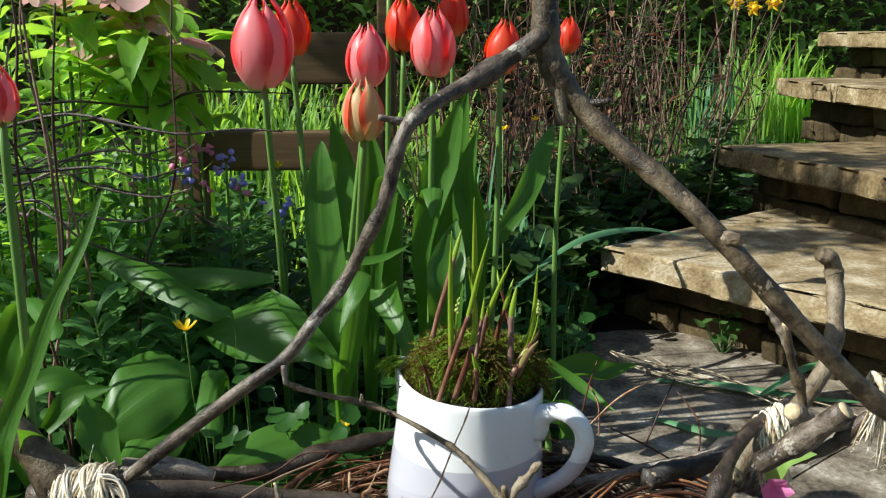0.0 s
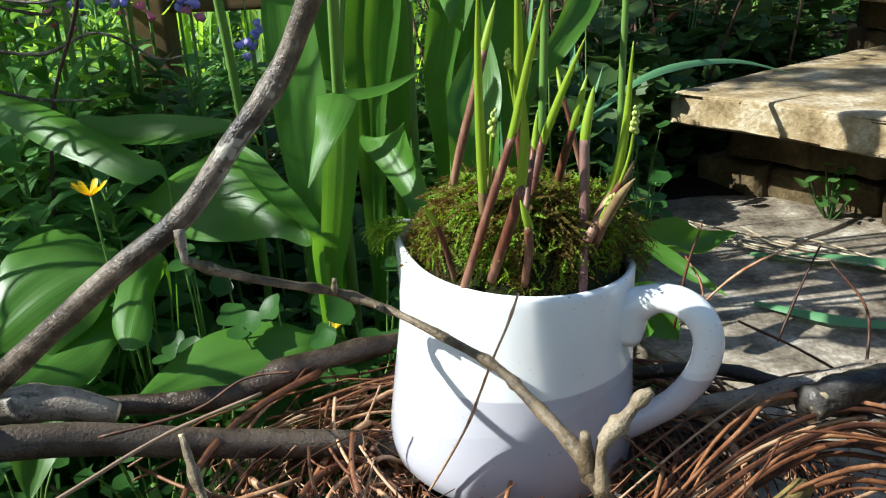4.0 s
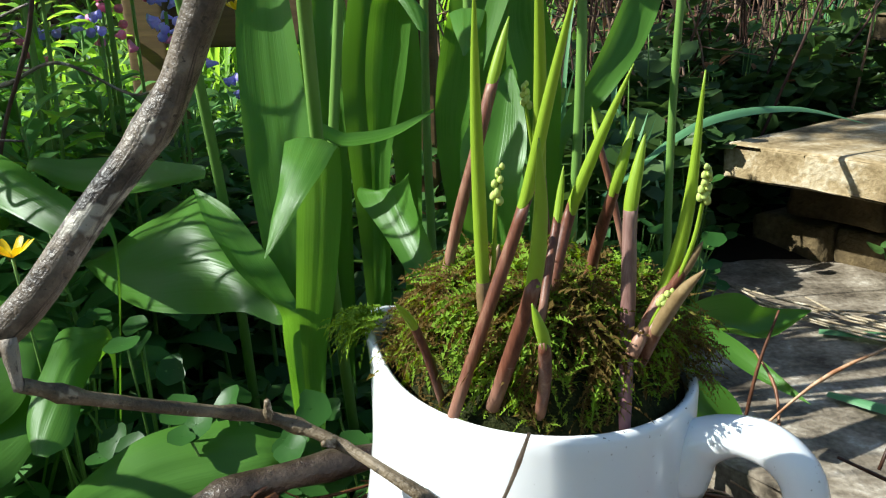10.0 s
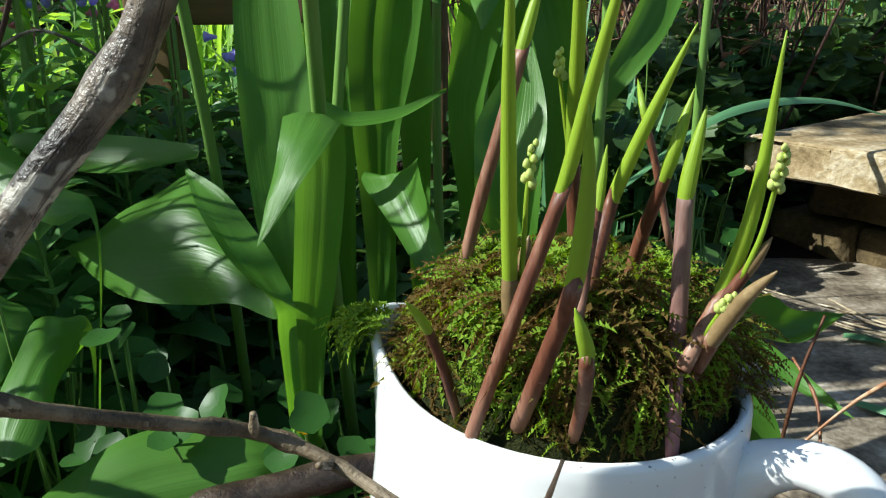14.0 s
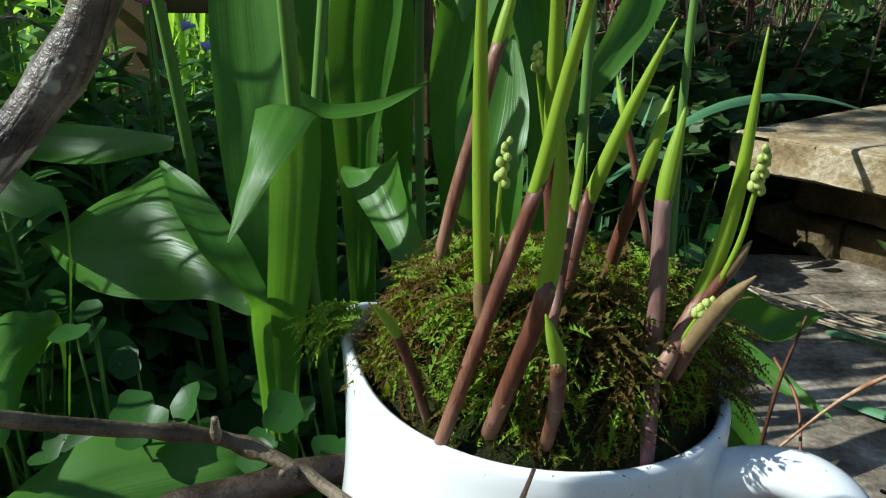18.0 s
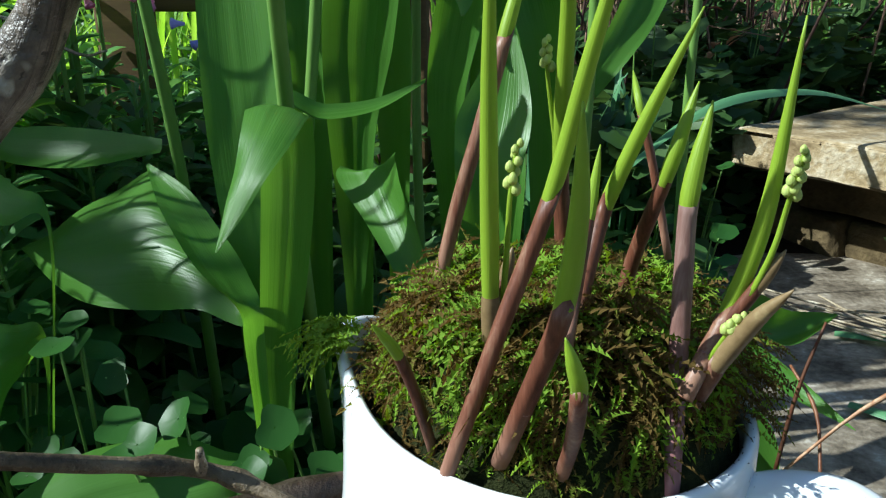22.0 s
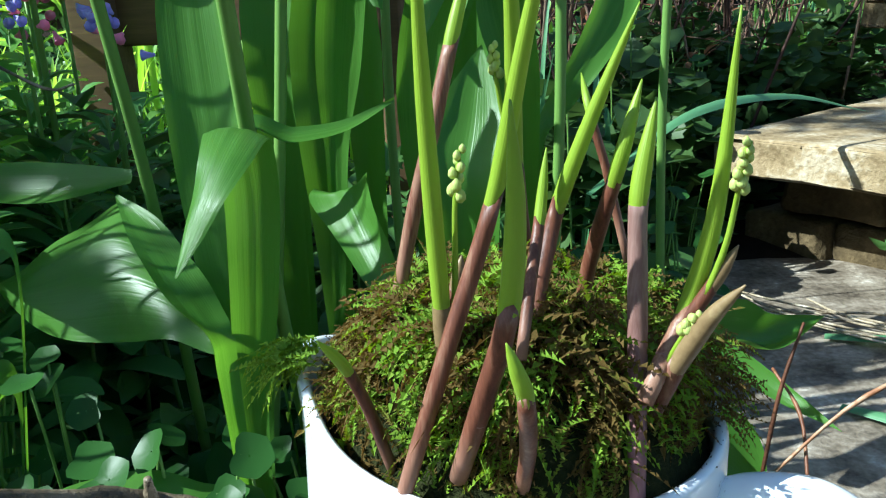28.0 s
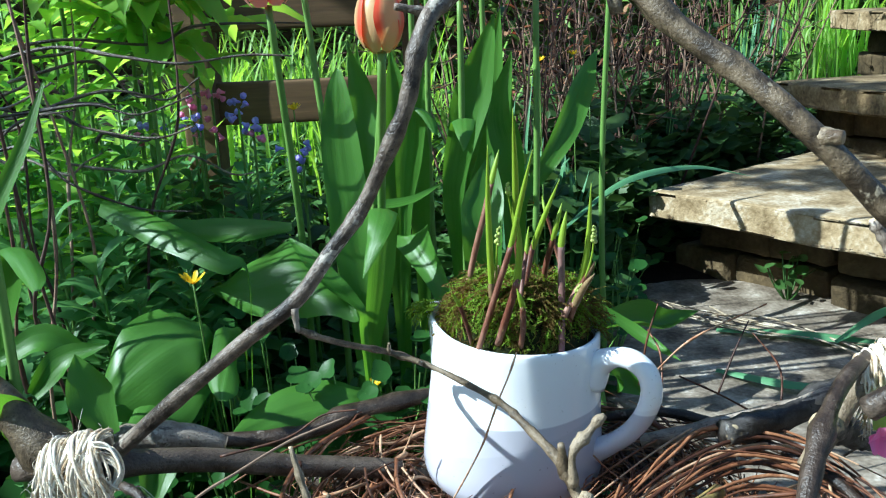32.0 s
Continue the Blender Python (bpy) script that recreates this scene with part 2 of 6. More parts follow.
M_BARK_PALE = bark("pale lichened bark", (0.085, 0.055, 0.028), (0.36, 0.285, 0.18), (0.62, 0.55, 0.42), (0.30, 0.24, 0.13), 60, 0.42, 0.66)
M_BLEACHED = bark("bleached dead stalk", (0.16, 0.12, 0.09), (0.46, 0.40, 0.33), (0.66, 0.60, 0.52), (0.50, 0.40, 0.28), 70, 0.6, 0.64)
M_LICHEN = surface("yellow lichen bark", [(0.2, (0.08, 0.055, 0.03)), (0.5, (0.22, 0.16, 0.05)), (0.85, (0.42, 0.31, 0.06))], scale=150, rough=0.75, bump=0.7, depth=0.001)
M_VINE = surface("red-brown vine", [(0.12, (0.036, 0.013, 0.006)), (0.45, (0.140, 0.052, 0.022)), (0.72, (0.29, 0.130, 0.056)), (0.95, (0.50, 0.33, 0.20))], scale=90, rough=0.5, bump=0.4, depth=0.0004, by_piece=0.85)
M_CUT = surface("cut wood", [(0.2, (0.42, 0.27, 0.12)), (0.55, (0.62, 0.48, 0.29)), (0.85, (0.78, 0.70, 0.54))], scale=200, rough=0.7, bump=0.4, depth=0.0005)
M_TWINE = surface("sisal twine", [(0.15, (0.34, 0.23, 0.12)), (0.42, (0.68, 0.57, 0.41)), (0.80, (0.86, 0.80, 0.68))], scale=260, rough=0.85, bump=0.9, depth=0.0006, by_piece=0.6)
M_STONE = surface("sandstone", [(0.27, (0.055, 0.038, 0.020)), (0.42, (0.180, 0.126, 0.060)), (0.58, (0.32, 0.240, 0.130)), (0.76, (0.55, 0.47, 0.34))], scale=16, rough=0.85, bump=0.9, depth=0.006, fine=10, by_piece=0.15, spec=0.25)
# mossy stone tone, darkened further with the deep shade under the treads
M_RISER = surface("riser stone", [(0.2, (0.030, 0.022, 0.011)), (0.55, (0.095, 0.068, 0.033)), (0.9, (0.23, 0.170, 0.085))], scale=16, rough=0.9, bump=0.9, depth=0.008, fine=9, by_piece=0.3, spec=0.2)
M_PAVING = surface("paving stone", [(0.30, (0.062, 0.047, 0.031)), (0.46, (0.185, 0.150, 0.108)), (0.60, (0.320, 0.272, 0.210)), (0.72, (0.580, 0.530, 0.450))], scale=20, rough=0.75, bump=0.9, depth=0.004, fine=9, by_piece=0.15)
M_WOOD = surface("fence wood", [(0.2, (0.055, 0.030, 0.010)), (0.6, (0.115, 0.066, 0.024)), (0.9, (0.21, 0.135, 0.055))], scale=14, rough=0.75, bump=0.5, depth=0.001, stretch=(0.25, 4, 4))
M_WEED = leafy("weed leaf", [(0.1, (0.011, 0.032, 0.006)), (0.5, (0.029, 0.069, 0.016)), (0.9, (0.063, 0.117, 0.031))], rough=0.5, glow=0.3, by_piece=0.8, veins=6)
M_CELANDINE = leafy("celandine leaf", [(0.1, (0.007, 0.028, 0.005)), (0.5, (0.016, 0.056, 0.010)), (0.9, (0.036, 0.098, 0.020))], rough=0.36, glow=0.26, by_piece=0.7, veins=6, spec=0.12)
M_OVAL = leafy("oval weed leaf", [(0.1, (0.021, 0.065, 0.009)), (0.5, (0.042, 0.107, 0.021)), (0.9, (0.079, 0.163, 0.041))], rough=0.45, glow=0.32, by_piece=0.6, veins=6)
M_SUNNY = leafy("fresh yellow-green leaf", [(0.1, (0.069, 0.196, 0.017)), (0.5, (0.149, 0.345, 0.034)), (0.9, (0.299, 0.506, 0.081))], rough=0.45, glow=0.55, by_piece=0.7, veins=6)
M_OLIVE = surface("olive-brown sheath", [(0.2, (0.12, 0.075, 0.03)), (0.6, (0.22, 0.15, 0.07)), (0.9, (0.34, 0.27, 0.13))], scale=120, rough=0.45, bump=0.2, depth=0.0004)
M_GRASS = leafy("grass blade", [(0.1, (0.053, 0.137, 0.021)), (0.5, (0.126, 0.263, 0.042)), (0.9, (0.252, 0.399, 0.095))], rough=0.45, glow=0.35, by_piece=0.8, veins=6)
M_BLUE_BLADE = leafy("blue-green blade", [(0.2, (0.04, 0.13, 0.045)), (0.8, (0.11, 0.25, 0.11))], rough=0.4, glow=0.2, by_piece=0.5)
M_HEDGE = leafy("hedge leaf", [(0.1, (0.030, 0.078, 0.013)), (0.5, (0.105, 0.215, 0.038)), (0.9, (0.230, 0.360, 0.080))], rough=0.5, glow=0.3, by_piece=0.9)
M_STEM_RED = surface("shrub stem", [(0.2, (0.045, 0.020, 0.013)), (0.55, (0.13, 0.058, 0.036)), (0.85, (0.30, 0.20, 0.13))], scale=80, rough=0.7, by_piece=0.8)
M_STALK = leafy("flower stalk", [(0.2, (0.080, 0.176, 0.028)), (0.8, (0.152, 0.272, 0.056))], rough=0.42, glow=0.1, by_piece=0.3)
def petal(name, edge, mid, foot, glow=0.3):
    """A tulip petal: one colour along the edges, another down the middle, a third at the foot."""
    m = leafy(name, [(0.0, edge), (1.0, mid)], rough=0.38, glow=glow, veins=20, vein=0.3, by_piece=0.1)
    nt, n, l = nodes_of(m)
    r = next(x for x in n if x.bl_idname == "ShaderNodeValToRGB")
    uv = next(x for x in n if x.bl_idname == "ShaderNodeTexCoord")
    old = r.inputs[0].links[0].from_socket
    sx = n.new("ShaderNodeSeparateXYZ")
    l.new(uv.outputs["UV"], sx.inputs[0])
    off = n.new("ShaderNodeMath")
    off.operation = "SUBTRACT"
    off.inputs[1].default_value = 0.43
    l.new(sx.outputs[0], off.inputs[0])
    ab = n.new("ShaderNodeMath")
    ab.operation = "ABSOLUTE"
    l.new(off.outputs[0], ab.inputs[0])
    mr = n.new("ShaderNodeMapRange")
    mr.inputs["From Min"].default_value = 0.33
    mr.inputs["From Max"].default_value = 0.14
    l.new(ab.outputs[0], mr.inputs[0])
    ad = n.new("ShaderNodeMath")
    ad.operation = "MULTIPLY_ADD"
    ad.inputs[1].default_value = 0.45
    l.new(old, ad.inputs[0])
    su = n.new("ShaderNodeMath")
    su.operation = "MULTIPLY_ADD"
    su.inputs[1].default_value = 0.9
    su.inputs[2].default_value = -0.2
    l.new(mr.outputs[0], su.inputs[0])
    l.new(su.outputs[0], ad.inputs[2])
    l.new(ad.outputs[0], r.inputs[0])
    low = n.new("ShaderNodeMapRange")
    low.inputs["From Min"].default_value = 0.28
    low.inputs["From Max"].default_value = 0.0
    l.new(sx.outputs[1], low.inputs[0])
    mx = n.new("ShaderNodeMixRGB")
    mx.inputs[2].default_value = (*foot, 1)
    l.new(low.outputs[0], mx.inputs[0])
    l.new(r.outputs[0], mx.inputs[1])
    l.new(mx.outputs[0], n["Principled BSDF"].inputs["Base Color"])
    hs = next(x for x in n if x.bl_idname == "ShaderNodeHueSaturation")
    hs.inputs["Hue"].default_value = 0.5
    hs.inputs["Value"].default_value = 1.2
    l.new(mx.outputs[0], hs.inputs["Color"])
    return m


M_TULIP_PINK = petal("pink tulip petal", (0.84, 0.020, 0.018), (0.86, 0.27, 0.28), (0.72, 0.46, 0.38))
M_TULIP_RED = petal("orange-red tulip petal", (0.78, 0.028, 0.010), (0.76, 0.085, 0.035), (0.60, 0.26, 0.09), 0.35)
M_TULIP_CREAM = petal("cream and red tulip petal", (0.78, 0.030, 0.015), (0.62, 0.42, 0.20), (0.50, 0.50, 0.20))
M_YELLOW = leafy("yellow petal", [(0.2, (0.75, 0.42, 0.005)), (0.8, (0.88, 0.62, 0.02))], rough=0.3, glow=0.25)
M_BLUE = leafy("blue flower", [(0.2, (0.26, 0.22, 0.66)), (0.8, (0.50, 0.44, 0.84))], rough=0.5, glow=0.35)
M_PINK = leafy("pink flower", [(0.2, (0.58, 0.12, 0.26)), (0.8, (0.74, 0.30, 0.46))], rough=0.5, glow=0.3)
M_MAGENTA = leafy("pink blossom", [(0.2, (0.58, 0.06, 0.26)), (0.8, (0.74, 0.24, 0.46))], rough=0.5, glow=0.3)
M_WHORL = leafy("whorled weed leaf", [(0.1, (0.026, 0.090, 0.016)), (0.5, (0.060, 0.165, 0.034)), (0.9, (0.115, 0.250, 0.070))], rough=0.42, glow=0.3, by_piece=0.5, veins=6)
M_HELLEBORE = leafy("hellebore flower", [(0.2, (0.40, 0.36, 0.12)), (0.6, (0.55, 0.42, 0.28)), (0.9, (0.60, 0.36, 0.33))], rough=0.5, glow=0.35)


def glaze():
    """White glaze; the jug was dipped in grey on a slant line."""
    m = bpy.data.materials.new("white and grey glaze")
    nt, n, l = nodes_of(m)
    b = n["Principled BSDF"]
    co = n.new("ShaderNodeTexCoord")
    sx = n.new("ShaderNodeSeparateXYZ")
    l.new(co.outputs["Object"], sx.inputs[0])
    no = n.new("ShaderNodeTexNoise")
    no.inputs["Scale"].default_value = 25
    l.new(co.outputs["Object"], no.inputs["Vector"])
    ad = n.new("ShaderNodeMath")
    ad.operation = "MULTIPLY_ADD"
    ad.inputs[1].default_value = 0.003
    l.new(no.outputs[0], ad.inputs[0])
    l.new(sx.outputs[2], ad.inputs[2])
    mr = n.new("ShaderNodeMapRange")
    mr.inputs["From Min"].default_value = GLAZE_LINE - 0.0006
    mr.inputs["From Max"].default_value = GLAZE_LINE + 0.0006
    l.new(ad.outputs[0], mr.inputs[0])
    r = ramp_of(nt, [(0.0, (0.54, 0.53, 0.585)), (1.0, (0.88, 0.88, 0.88))])
    l.new(mr.outputs[0], r.inputs[0])
    tilt = n.new("ShaderNodeMath")
    tilt.operation = "MULTIPLY_ADD"
    tilt.inputs[1].default_value = -0.22
    l.new(sx.outputs[0], tilt.inputs[0])
    l.new(ad.outputs[0], tilt.inputs[2])
    mr2 = n.new("ShaderNodeMapRange")
    mr2.inputs["From Min"].default_value = GLAZE_LINE - 0.0216
    mr2.inputs["From Max"].default_value = GLAZE_LINE - 0.0204
    l.new(tilt.outputs[0], mr2.inputs[0])
    dip = ramp_of(nt, [(0.0, (0.92, 0.92, 0.93)), (1.0, (1, 1, 1))])
    l.new(mr2.outputs[0], dip.inputs[0])
    both = n.new("ShaderNodeMixRGB")
    both.blend_type = "MULTIPLY"
    both.inputs[0].default_value = 1.0
    l.new(r.outputs[0], both.inputs[1])
    l.new(dip.outputs[0], both.inputs[2])
    r = both
    gr = n.new("ShaderNodeTexNoise")
    gr.inputs["Scale"].default_value = 420
    l.new(co.outputs["Object"], gr.inputs["Vector"])
    sp = ramp_of(nt, [(0.25, (0.45, 0.40, 0.36)), (0.29, (1, 1, 1))])
    l.new(gr.outputs[0], sp.inputs[0])
    mu = n.new("ShaderNodeMixRGB")
    mu.blend_type = "MULTIPLY"
    mu.inputs[0].default_value = 0.6
    l.new(r.outputs[0], mu.inputs[1])
    l.new(sp.outputs[0], mu.inputs[2])
    l.new(mu.outputs[0], b.inputs["Base Color"])
    b.inputs["Roughness"].default_value = 0.16
    b.inputs["Coat Weight"].default_value = 0.3
    b.inputs["Coat Roughness"].default_value = 0.05
    bp = n.new("ShaderNodeBump")
    bp.inputs["Strength"].default_value = 0.05
    bp.inputs["Distance"].default_value = 0.002
    l.new(no.outputs[0], bp.inputs["Height"])
    l.new(bp.outputs[0], b.inputs["Normal"])
    return m


GLAZE_LINE = 0.0145
M_GLAZE = glaze()


# ---------------------------------------------------------------- builders
def empty(name, place=(0, 0, 0), label="", category="", group="", kind=""):
    e = new(name)
    e.location = place
    e.empty_display_size = 0.01
    return tagged(e, label, category, group, kind)


class Shape:
    """Vertices, faces and leaf coordinates gathered before they become one mesh."""

    def __init__(self):
        self.v, self.f, self.uv = [], [], []

    def grid(self, rows, closed=False, uv=True):
        """Joins rows of equally many points by quads."""
        base, w = len(self.v), len(rows[0])
        for row in rows:
            self.v.extend([tuple(p) for p in row])
        n = len(rows)
        for i in range(n - 1):
            for j in range(w if closed else w - 1):
                k = (j + 1) % w
                self.f.append((base + i * w + j, base + i * w + k, base + (i + 1) * w + k, base + (i + 1) * w + j))
                a, c, s, t = j / w, (j + 1) / w, i / (n - 1), (i + 1) / (n - 1)
                self.uv.extend([(a, s), (c, s), (c, t), (a, t)])
        return base

    def fan(self, ring):
        self.f.append(tuple(ring))
        self.uv.extend([(0.5, 0.5)] * len(ring))

    def mesh(self, name, material, smooth=True):
        me = bpy.data.meshes.new(name)
        me.from_pydata(self.v, [], self.f)
        layer = me.uv_layers.new(name="UVMap")
        layer.data.foreach_set("uv", np.array(self.uv, dtype=np.float32).ravel())
        me.materials.append(material)
        if smooth:
            me.polygons.foreach_set("use_smooth", [True] * len(me.polygons))
        me.update()
        return me


def part(name, shape, material, parent=None, label="", smooth=True):
    """Links a shape as one mesh object, placed in the world, under a thing."""
    me = shape if isinstance(shape, bpy.types.Mesh) else shape.mesh(name, material, smooth)
    ob = new(name, me)
    if parent is not None:
        ob.parent = parent
        up = parent
        off = Vector((0, 0, 0))
        while up is not None:
            off += up.location
            up = up.parent
        ob.matrix_parent_inverse = Matrix.Translation(-off) if parent.parent is None else Matrix.Identity(4)
    if label:
        ob["label"] = label
    return ob


def smooth_line(pts, n):
    """n + 1 points along a Catmull-Rom line through pts."""
    p = [Vector(q) for q in pts]
    if len(p) == 2:
        return [p[0].lerp(p[1], i / n) for i in range(n + 1)]
    p = [p[0] * 2 - p[1]] + p + [p[-1] * 2 - p[-2]]
    m, out = len(p) - 3, []
    for i in range(n + 1):
        s = min(i / n * m, m - 1e-6)
        k = int(s)
        t = s - k
        a, b, c, d = p[k:k + 4]
        out.append(0.5 * (2 * b + (c - a) * t + (2 * a - 5 * b + 4 * c - d) * t * t + (3 * b - a - 3 * c + d) * t ** 3))
    return out


def tube(shape, pts, radii, n=16, seg=8, rough=0.0, knots=0, seed=0, flat=1.0, end_ring=False):
    """A round stick along a line, with uneven bark and swellings at its knots."""
    rnd = random.Random(seed)
    line = smooth_line(pts, n)
    rr = np.interp(np.linspace(0, 1, n + 1), np.linspace(0, 1, len(radii)), radii)
    for _ in range(knots):
        at = rnd.uniform(0.05, 0.95) * n
        big = rnd.uniform(0.12, 0.32)
        rr = rr * (1 + big * np.exp(-((np.arange(n + 1) - at) / 0.9) ** 2))
    ref = Vector((0.13, 0.2, 1)) if abs((line[-1] - line[0]).normalized().z) < 0.85 else Vector((1, 0.2, 0.1))
    rows = []
    for i, c in enumerate(line):
        d = (line[min(i + 1, n)] - line[max(i - 1, 0)]).normalized()
        u = d.cross(ref).normalized()
        w = u.cross(d).normalized()
        row = []
        for j in range(seg):
            a = 2 * math.pi * j / seg
            q = c + (math.cos(a) * u + math.sin(a) * w * flat) * rr[i]
            if rough:
                q = c + (q - c) * (1 + rough * noise.noise(q * 60 + Vector((seed, 0, 0))) + rough * 0.6 * noise.noise(q * 170))
            row.append(q)
        rows.append(row)
    b = shape.grid(rows, closed=True)
    shape.fan([b + j for j in range(seg)][::-1])
    shape.fan([b + n * seg + j for j in range(seg)])
    return line


def ribbon(shape, pts, width, n=14, w=7, cup=0.25, side=None, profile=None, wave=0.0, seed=0, twist=0.0, ribs=0.0):
    """A leaf blade along a line: pointed, cupped across, a little wavy at its edges."""
    line = smooth_line(pts, n)
    eye = Vector((0.02, 0.15, 0.28))
    rnd = random.Random(seed)
    ph = rnd.uniform(0, 6)
    rows = []
    last = None
    for i, c in enumerate(line):
        u = i / n
        d = (line[min(i + 1, n)] - line[max(i - 1, 0)]).normalized()
        if side is None:
            s = d.cross((eye - c).normalized() * 0.9 + Vector((-0.34, 0.0, 0.56)) * (1 - 0.9 * d.z * d.z))
        else:
            s = Vector(side) - d * d.dot(Vector(side))
        if s.length < 1e-4:
            s = d.cross(Vector((0, 0, 1)))
        s.normalize()
        if last is not None and s.dot(last) < 0:
            s = -s
        last = s
        if twist:
            s = Matrix.Rotation(twist * (u - 0.3), 3, d) @ s
        up = s.cross(d)
        pr = profile(u) if profile else (0.45 + 0.55 * min(1, u / 0.45)) * (1 - max(0, (u - 0.40) / 0.60) ** 1.65)
        half = width / 2 * max(pr, 0.015)
        row = []
        for j in range(w):
            x = 2 * j / (w - 1) - 1
            lift = cup * half * (x * x - 0.3) + wave * half * math.sin(u * 9 + ph + x) * x * x + ribs * half * (math.cos(x * 11 + ph) - 1.5 * math.exp(-(x / 0.14) ** 2))
            row.append(c + s * (x * half * (1 - 0.12 * abs(cup))) + up * lift)
        rows.append(row)
    shape.grid(rows)


def box_shape(shape, m, size, bevel=0.004, rough=0.0, cuts=1, seed=0):
    """A worn block with rounded edges."""
    bm = bmesh.new()
    bmesh.ops.create_cube(bm, size=1, matrix=Matrix.Diagonal((*size, 1)))
    if cuts > 1:
        bmesh.ops.subdivide_edges(bm, edges=bm.edges[:], cuts=cuts, use_grid_fill=True)
    sharp = [e for e in bm.edges if len(e.link_faces) == 2 and e.calc_face_angle(0) > 0.5]
    bmesh.ops.bevel(bm, geom=sharp, offset=bevel, segments=2, profile=0.6, affect="EDGES")
    for v in bm.verts:
        if rough:
            p = m @ v.co
            v.co += Vector((noise.noise(p * 9 + Vector((seed, 0, 0))), noise.noise(p * 9 + Vector((0, 5, seed))), 0.5 * noise.noise(p * 7 + Vector((0, seed, 9))))) * rough
            v.co += Vector((noise.noise(p * 40), noise.noise(p * 40 + Vector((3, 0, 0))), 0.4 * noise.noise(p * 40 + Vector((0, 3, 0))))) * rough * 0.4
    base = len(shape.v)
    shape.v.extend([tuple(m @ v.co) for v in bm.verts])
    for f in bm.faces:
        shape.f.append(tuple(base + v.index for v in f.verts))
        shape.uv.extend([(0, 0)] * len(f.verts))
    bm.free()


R = random.Random(7)
GROUND = -0.165


# ---------------------------------------------------------------- ground, paving, steps
def ground_height(x, y):
    """Bed soil: level by the jug, rising behind."""
    rise = max(0.0, y - 1.1) * 0.10
    return GROUND - 0.012 + rise + 0.010 * noise.noise(Vector((x * 5, y * 5, 0)))


g = Shape()
side = [-40, -15, -6, -3, *np.linspace(-2, 2.4, 45), 3.2, 6, 15, 40]
deep = [-40, -15, -5, -2, *np.linspace(-1, 3.4, 45), 4.5, 7, 15, 40]
g.grid([[(x, y, ground_height(x, y) if -3 < x < 4 and -3 < y < 5 else GROUND - 0.012 + min(0.39, max(0.0, y - 1.1) * 0.10)) for x in side] for y in deep])
ground = part("ground", g, M_SOIL)
tagged(ground, "dark crumbly garden soil under the plants", "soil", kind="structure")


def slab_pose(corner, angle, size, dip=0.0):
    """A slab whose front left top corner lies at corner; angle turns its front edge."""
    turn = Matrix.Rotation(radians(angle), 4, "Z")
    return Matrix.Translation(corner) @ turn @ Matrix.Rotation(radians(dip), 4, "Y") @ Matrix.Translation((size[0] / 2, size[1] / 2, -size[2] / 2))


# corner, turn of the front edge, and how far the tread dips towards its far end
STEPS = [((0.283, 1.455, 0.015), -50.0, 0.0), ((0.636, 1.91, 0.150), -77.0, 0.0), ((0.941, 2.38, 0.290), -82.0, 1.6), ((1.24, 2.82, 0.430), -84.0, 1.6)]
for k, (corner, angle, dip) in enumerate(STEPS):
    step = empty("stone_step", corner, "weathered sandstone garden step with lichen stains and a worn edge", "step", "garden steps", "structure")
    size = (1.1, 0.62, 0.047)
    s = Shape()
    box_shape(s, slab_pose(corner, angle, size, dip), size, 0.007, 0.007, 18, k)
    part("tread", s, M_STONE, step)
    turn = Matrix.Rotation(radians(angle), 3, "Z")
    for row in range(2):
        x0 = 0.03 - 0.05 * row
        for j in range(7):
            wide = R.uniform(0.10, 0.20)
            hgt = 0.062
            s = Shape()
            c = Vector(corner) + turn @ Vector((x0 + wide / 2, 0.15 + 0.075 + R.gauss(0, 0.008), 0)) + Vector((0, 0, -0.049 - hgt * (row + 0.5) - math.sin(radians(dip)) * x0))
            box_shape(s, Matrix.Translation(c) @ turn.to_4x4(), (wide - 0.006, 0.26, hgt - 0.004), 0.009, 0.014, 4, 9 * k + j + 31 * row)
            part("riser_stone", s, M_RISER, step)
            x0 += wide

paving = empty("paving", (0.3, 1.0, GROUND), "flat grey paving stones, damp and stained", "paving", kind="structure")
for cx, cy, wx, wy, a in ((0.36, 1.18, 0.50, 0.56, -51), (0.66, 0.80, 0.46, 0.56, -51), (0.28, 0.55, 0.55, 0.50, -51), (0.02, 0.25, 0.6, 0.5, -51), (0.6, 0.28, 0.6, 0.5, -51)):
    s = Shape()
    box_shape(s, Matrix.Translation((cx, cy, GROUND + 0.002)) @ Matrix.Rotation(radians(a), 4, "Z"), (wx, wy, 0.04), 0.005, 0.004, 10, cx)
    part("paving_stone", s, M_PAVING, paving)

# ---------------------------------------------------------------- the jug
JUG = Vector((0.0185, 0.686, -0.0585))
LEAN_JUG = Matrix.Rotation(radians(3.2), 3, "Y")
TALL = 0.126


def jug_radius(z):
    prof = [(0.0, 0.0585), (0.002, 0.0620), (0.007, 0.0680), (0.014, 0.0705), (0.026, 0.0706), (0.06, 0.0676), (0.09, 0.0648), (0.126, 0.0630)]
    return float(np.interp(z, *zip(*prof)))


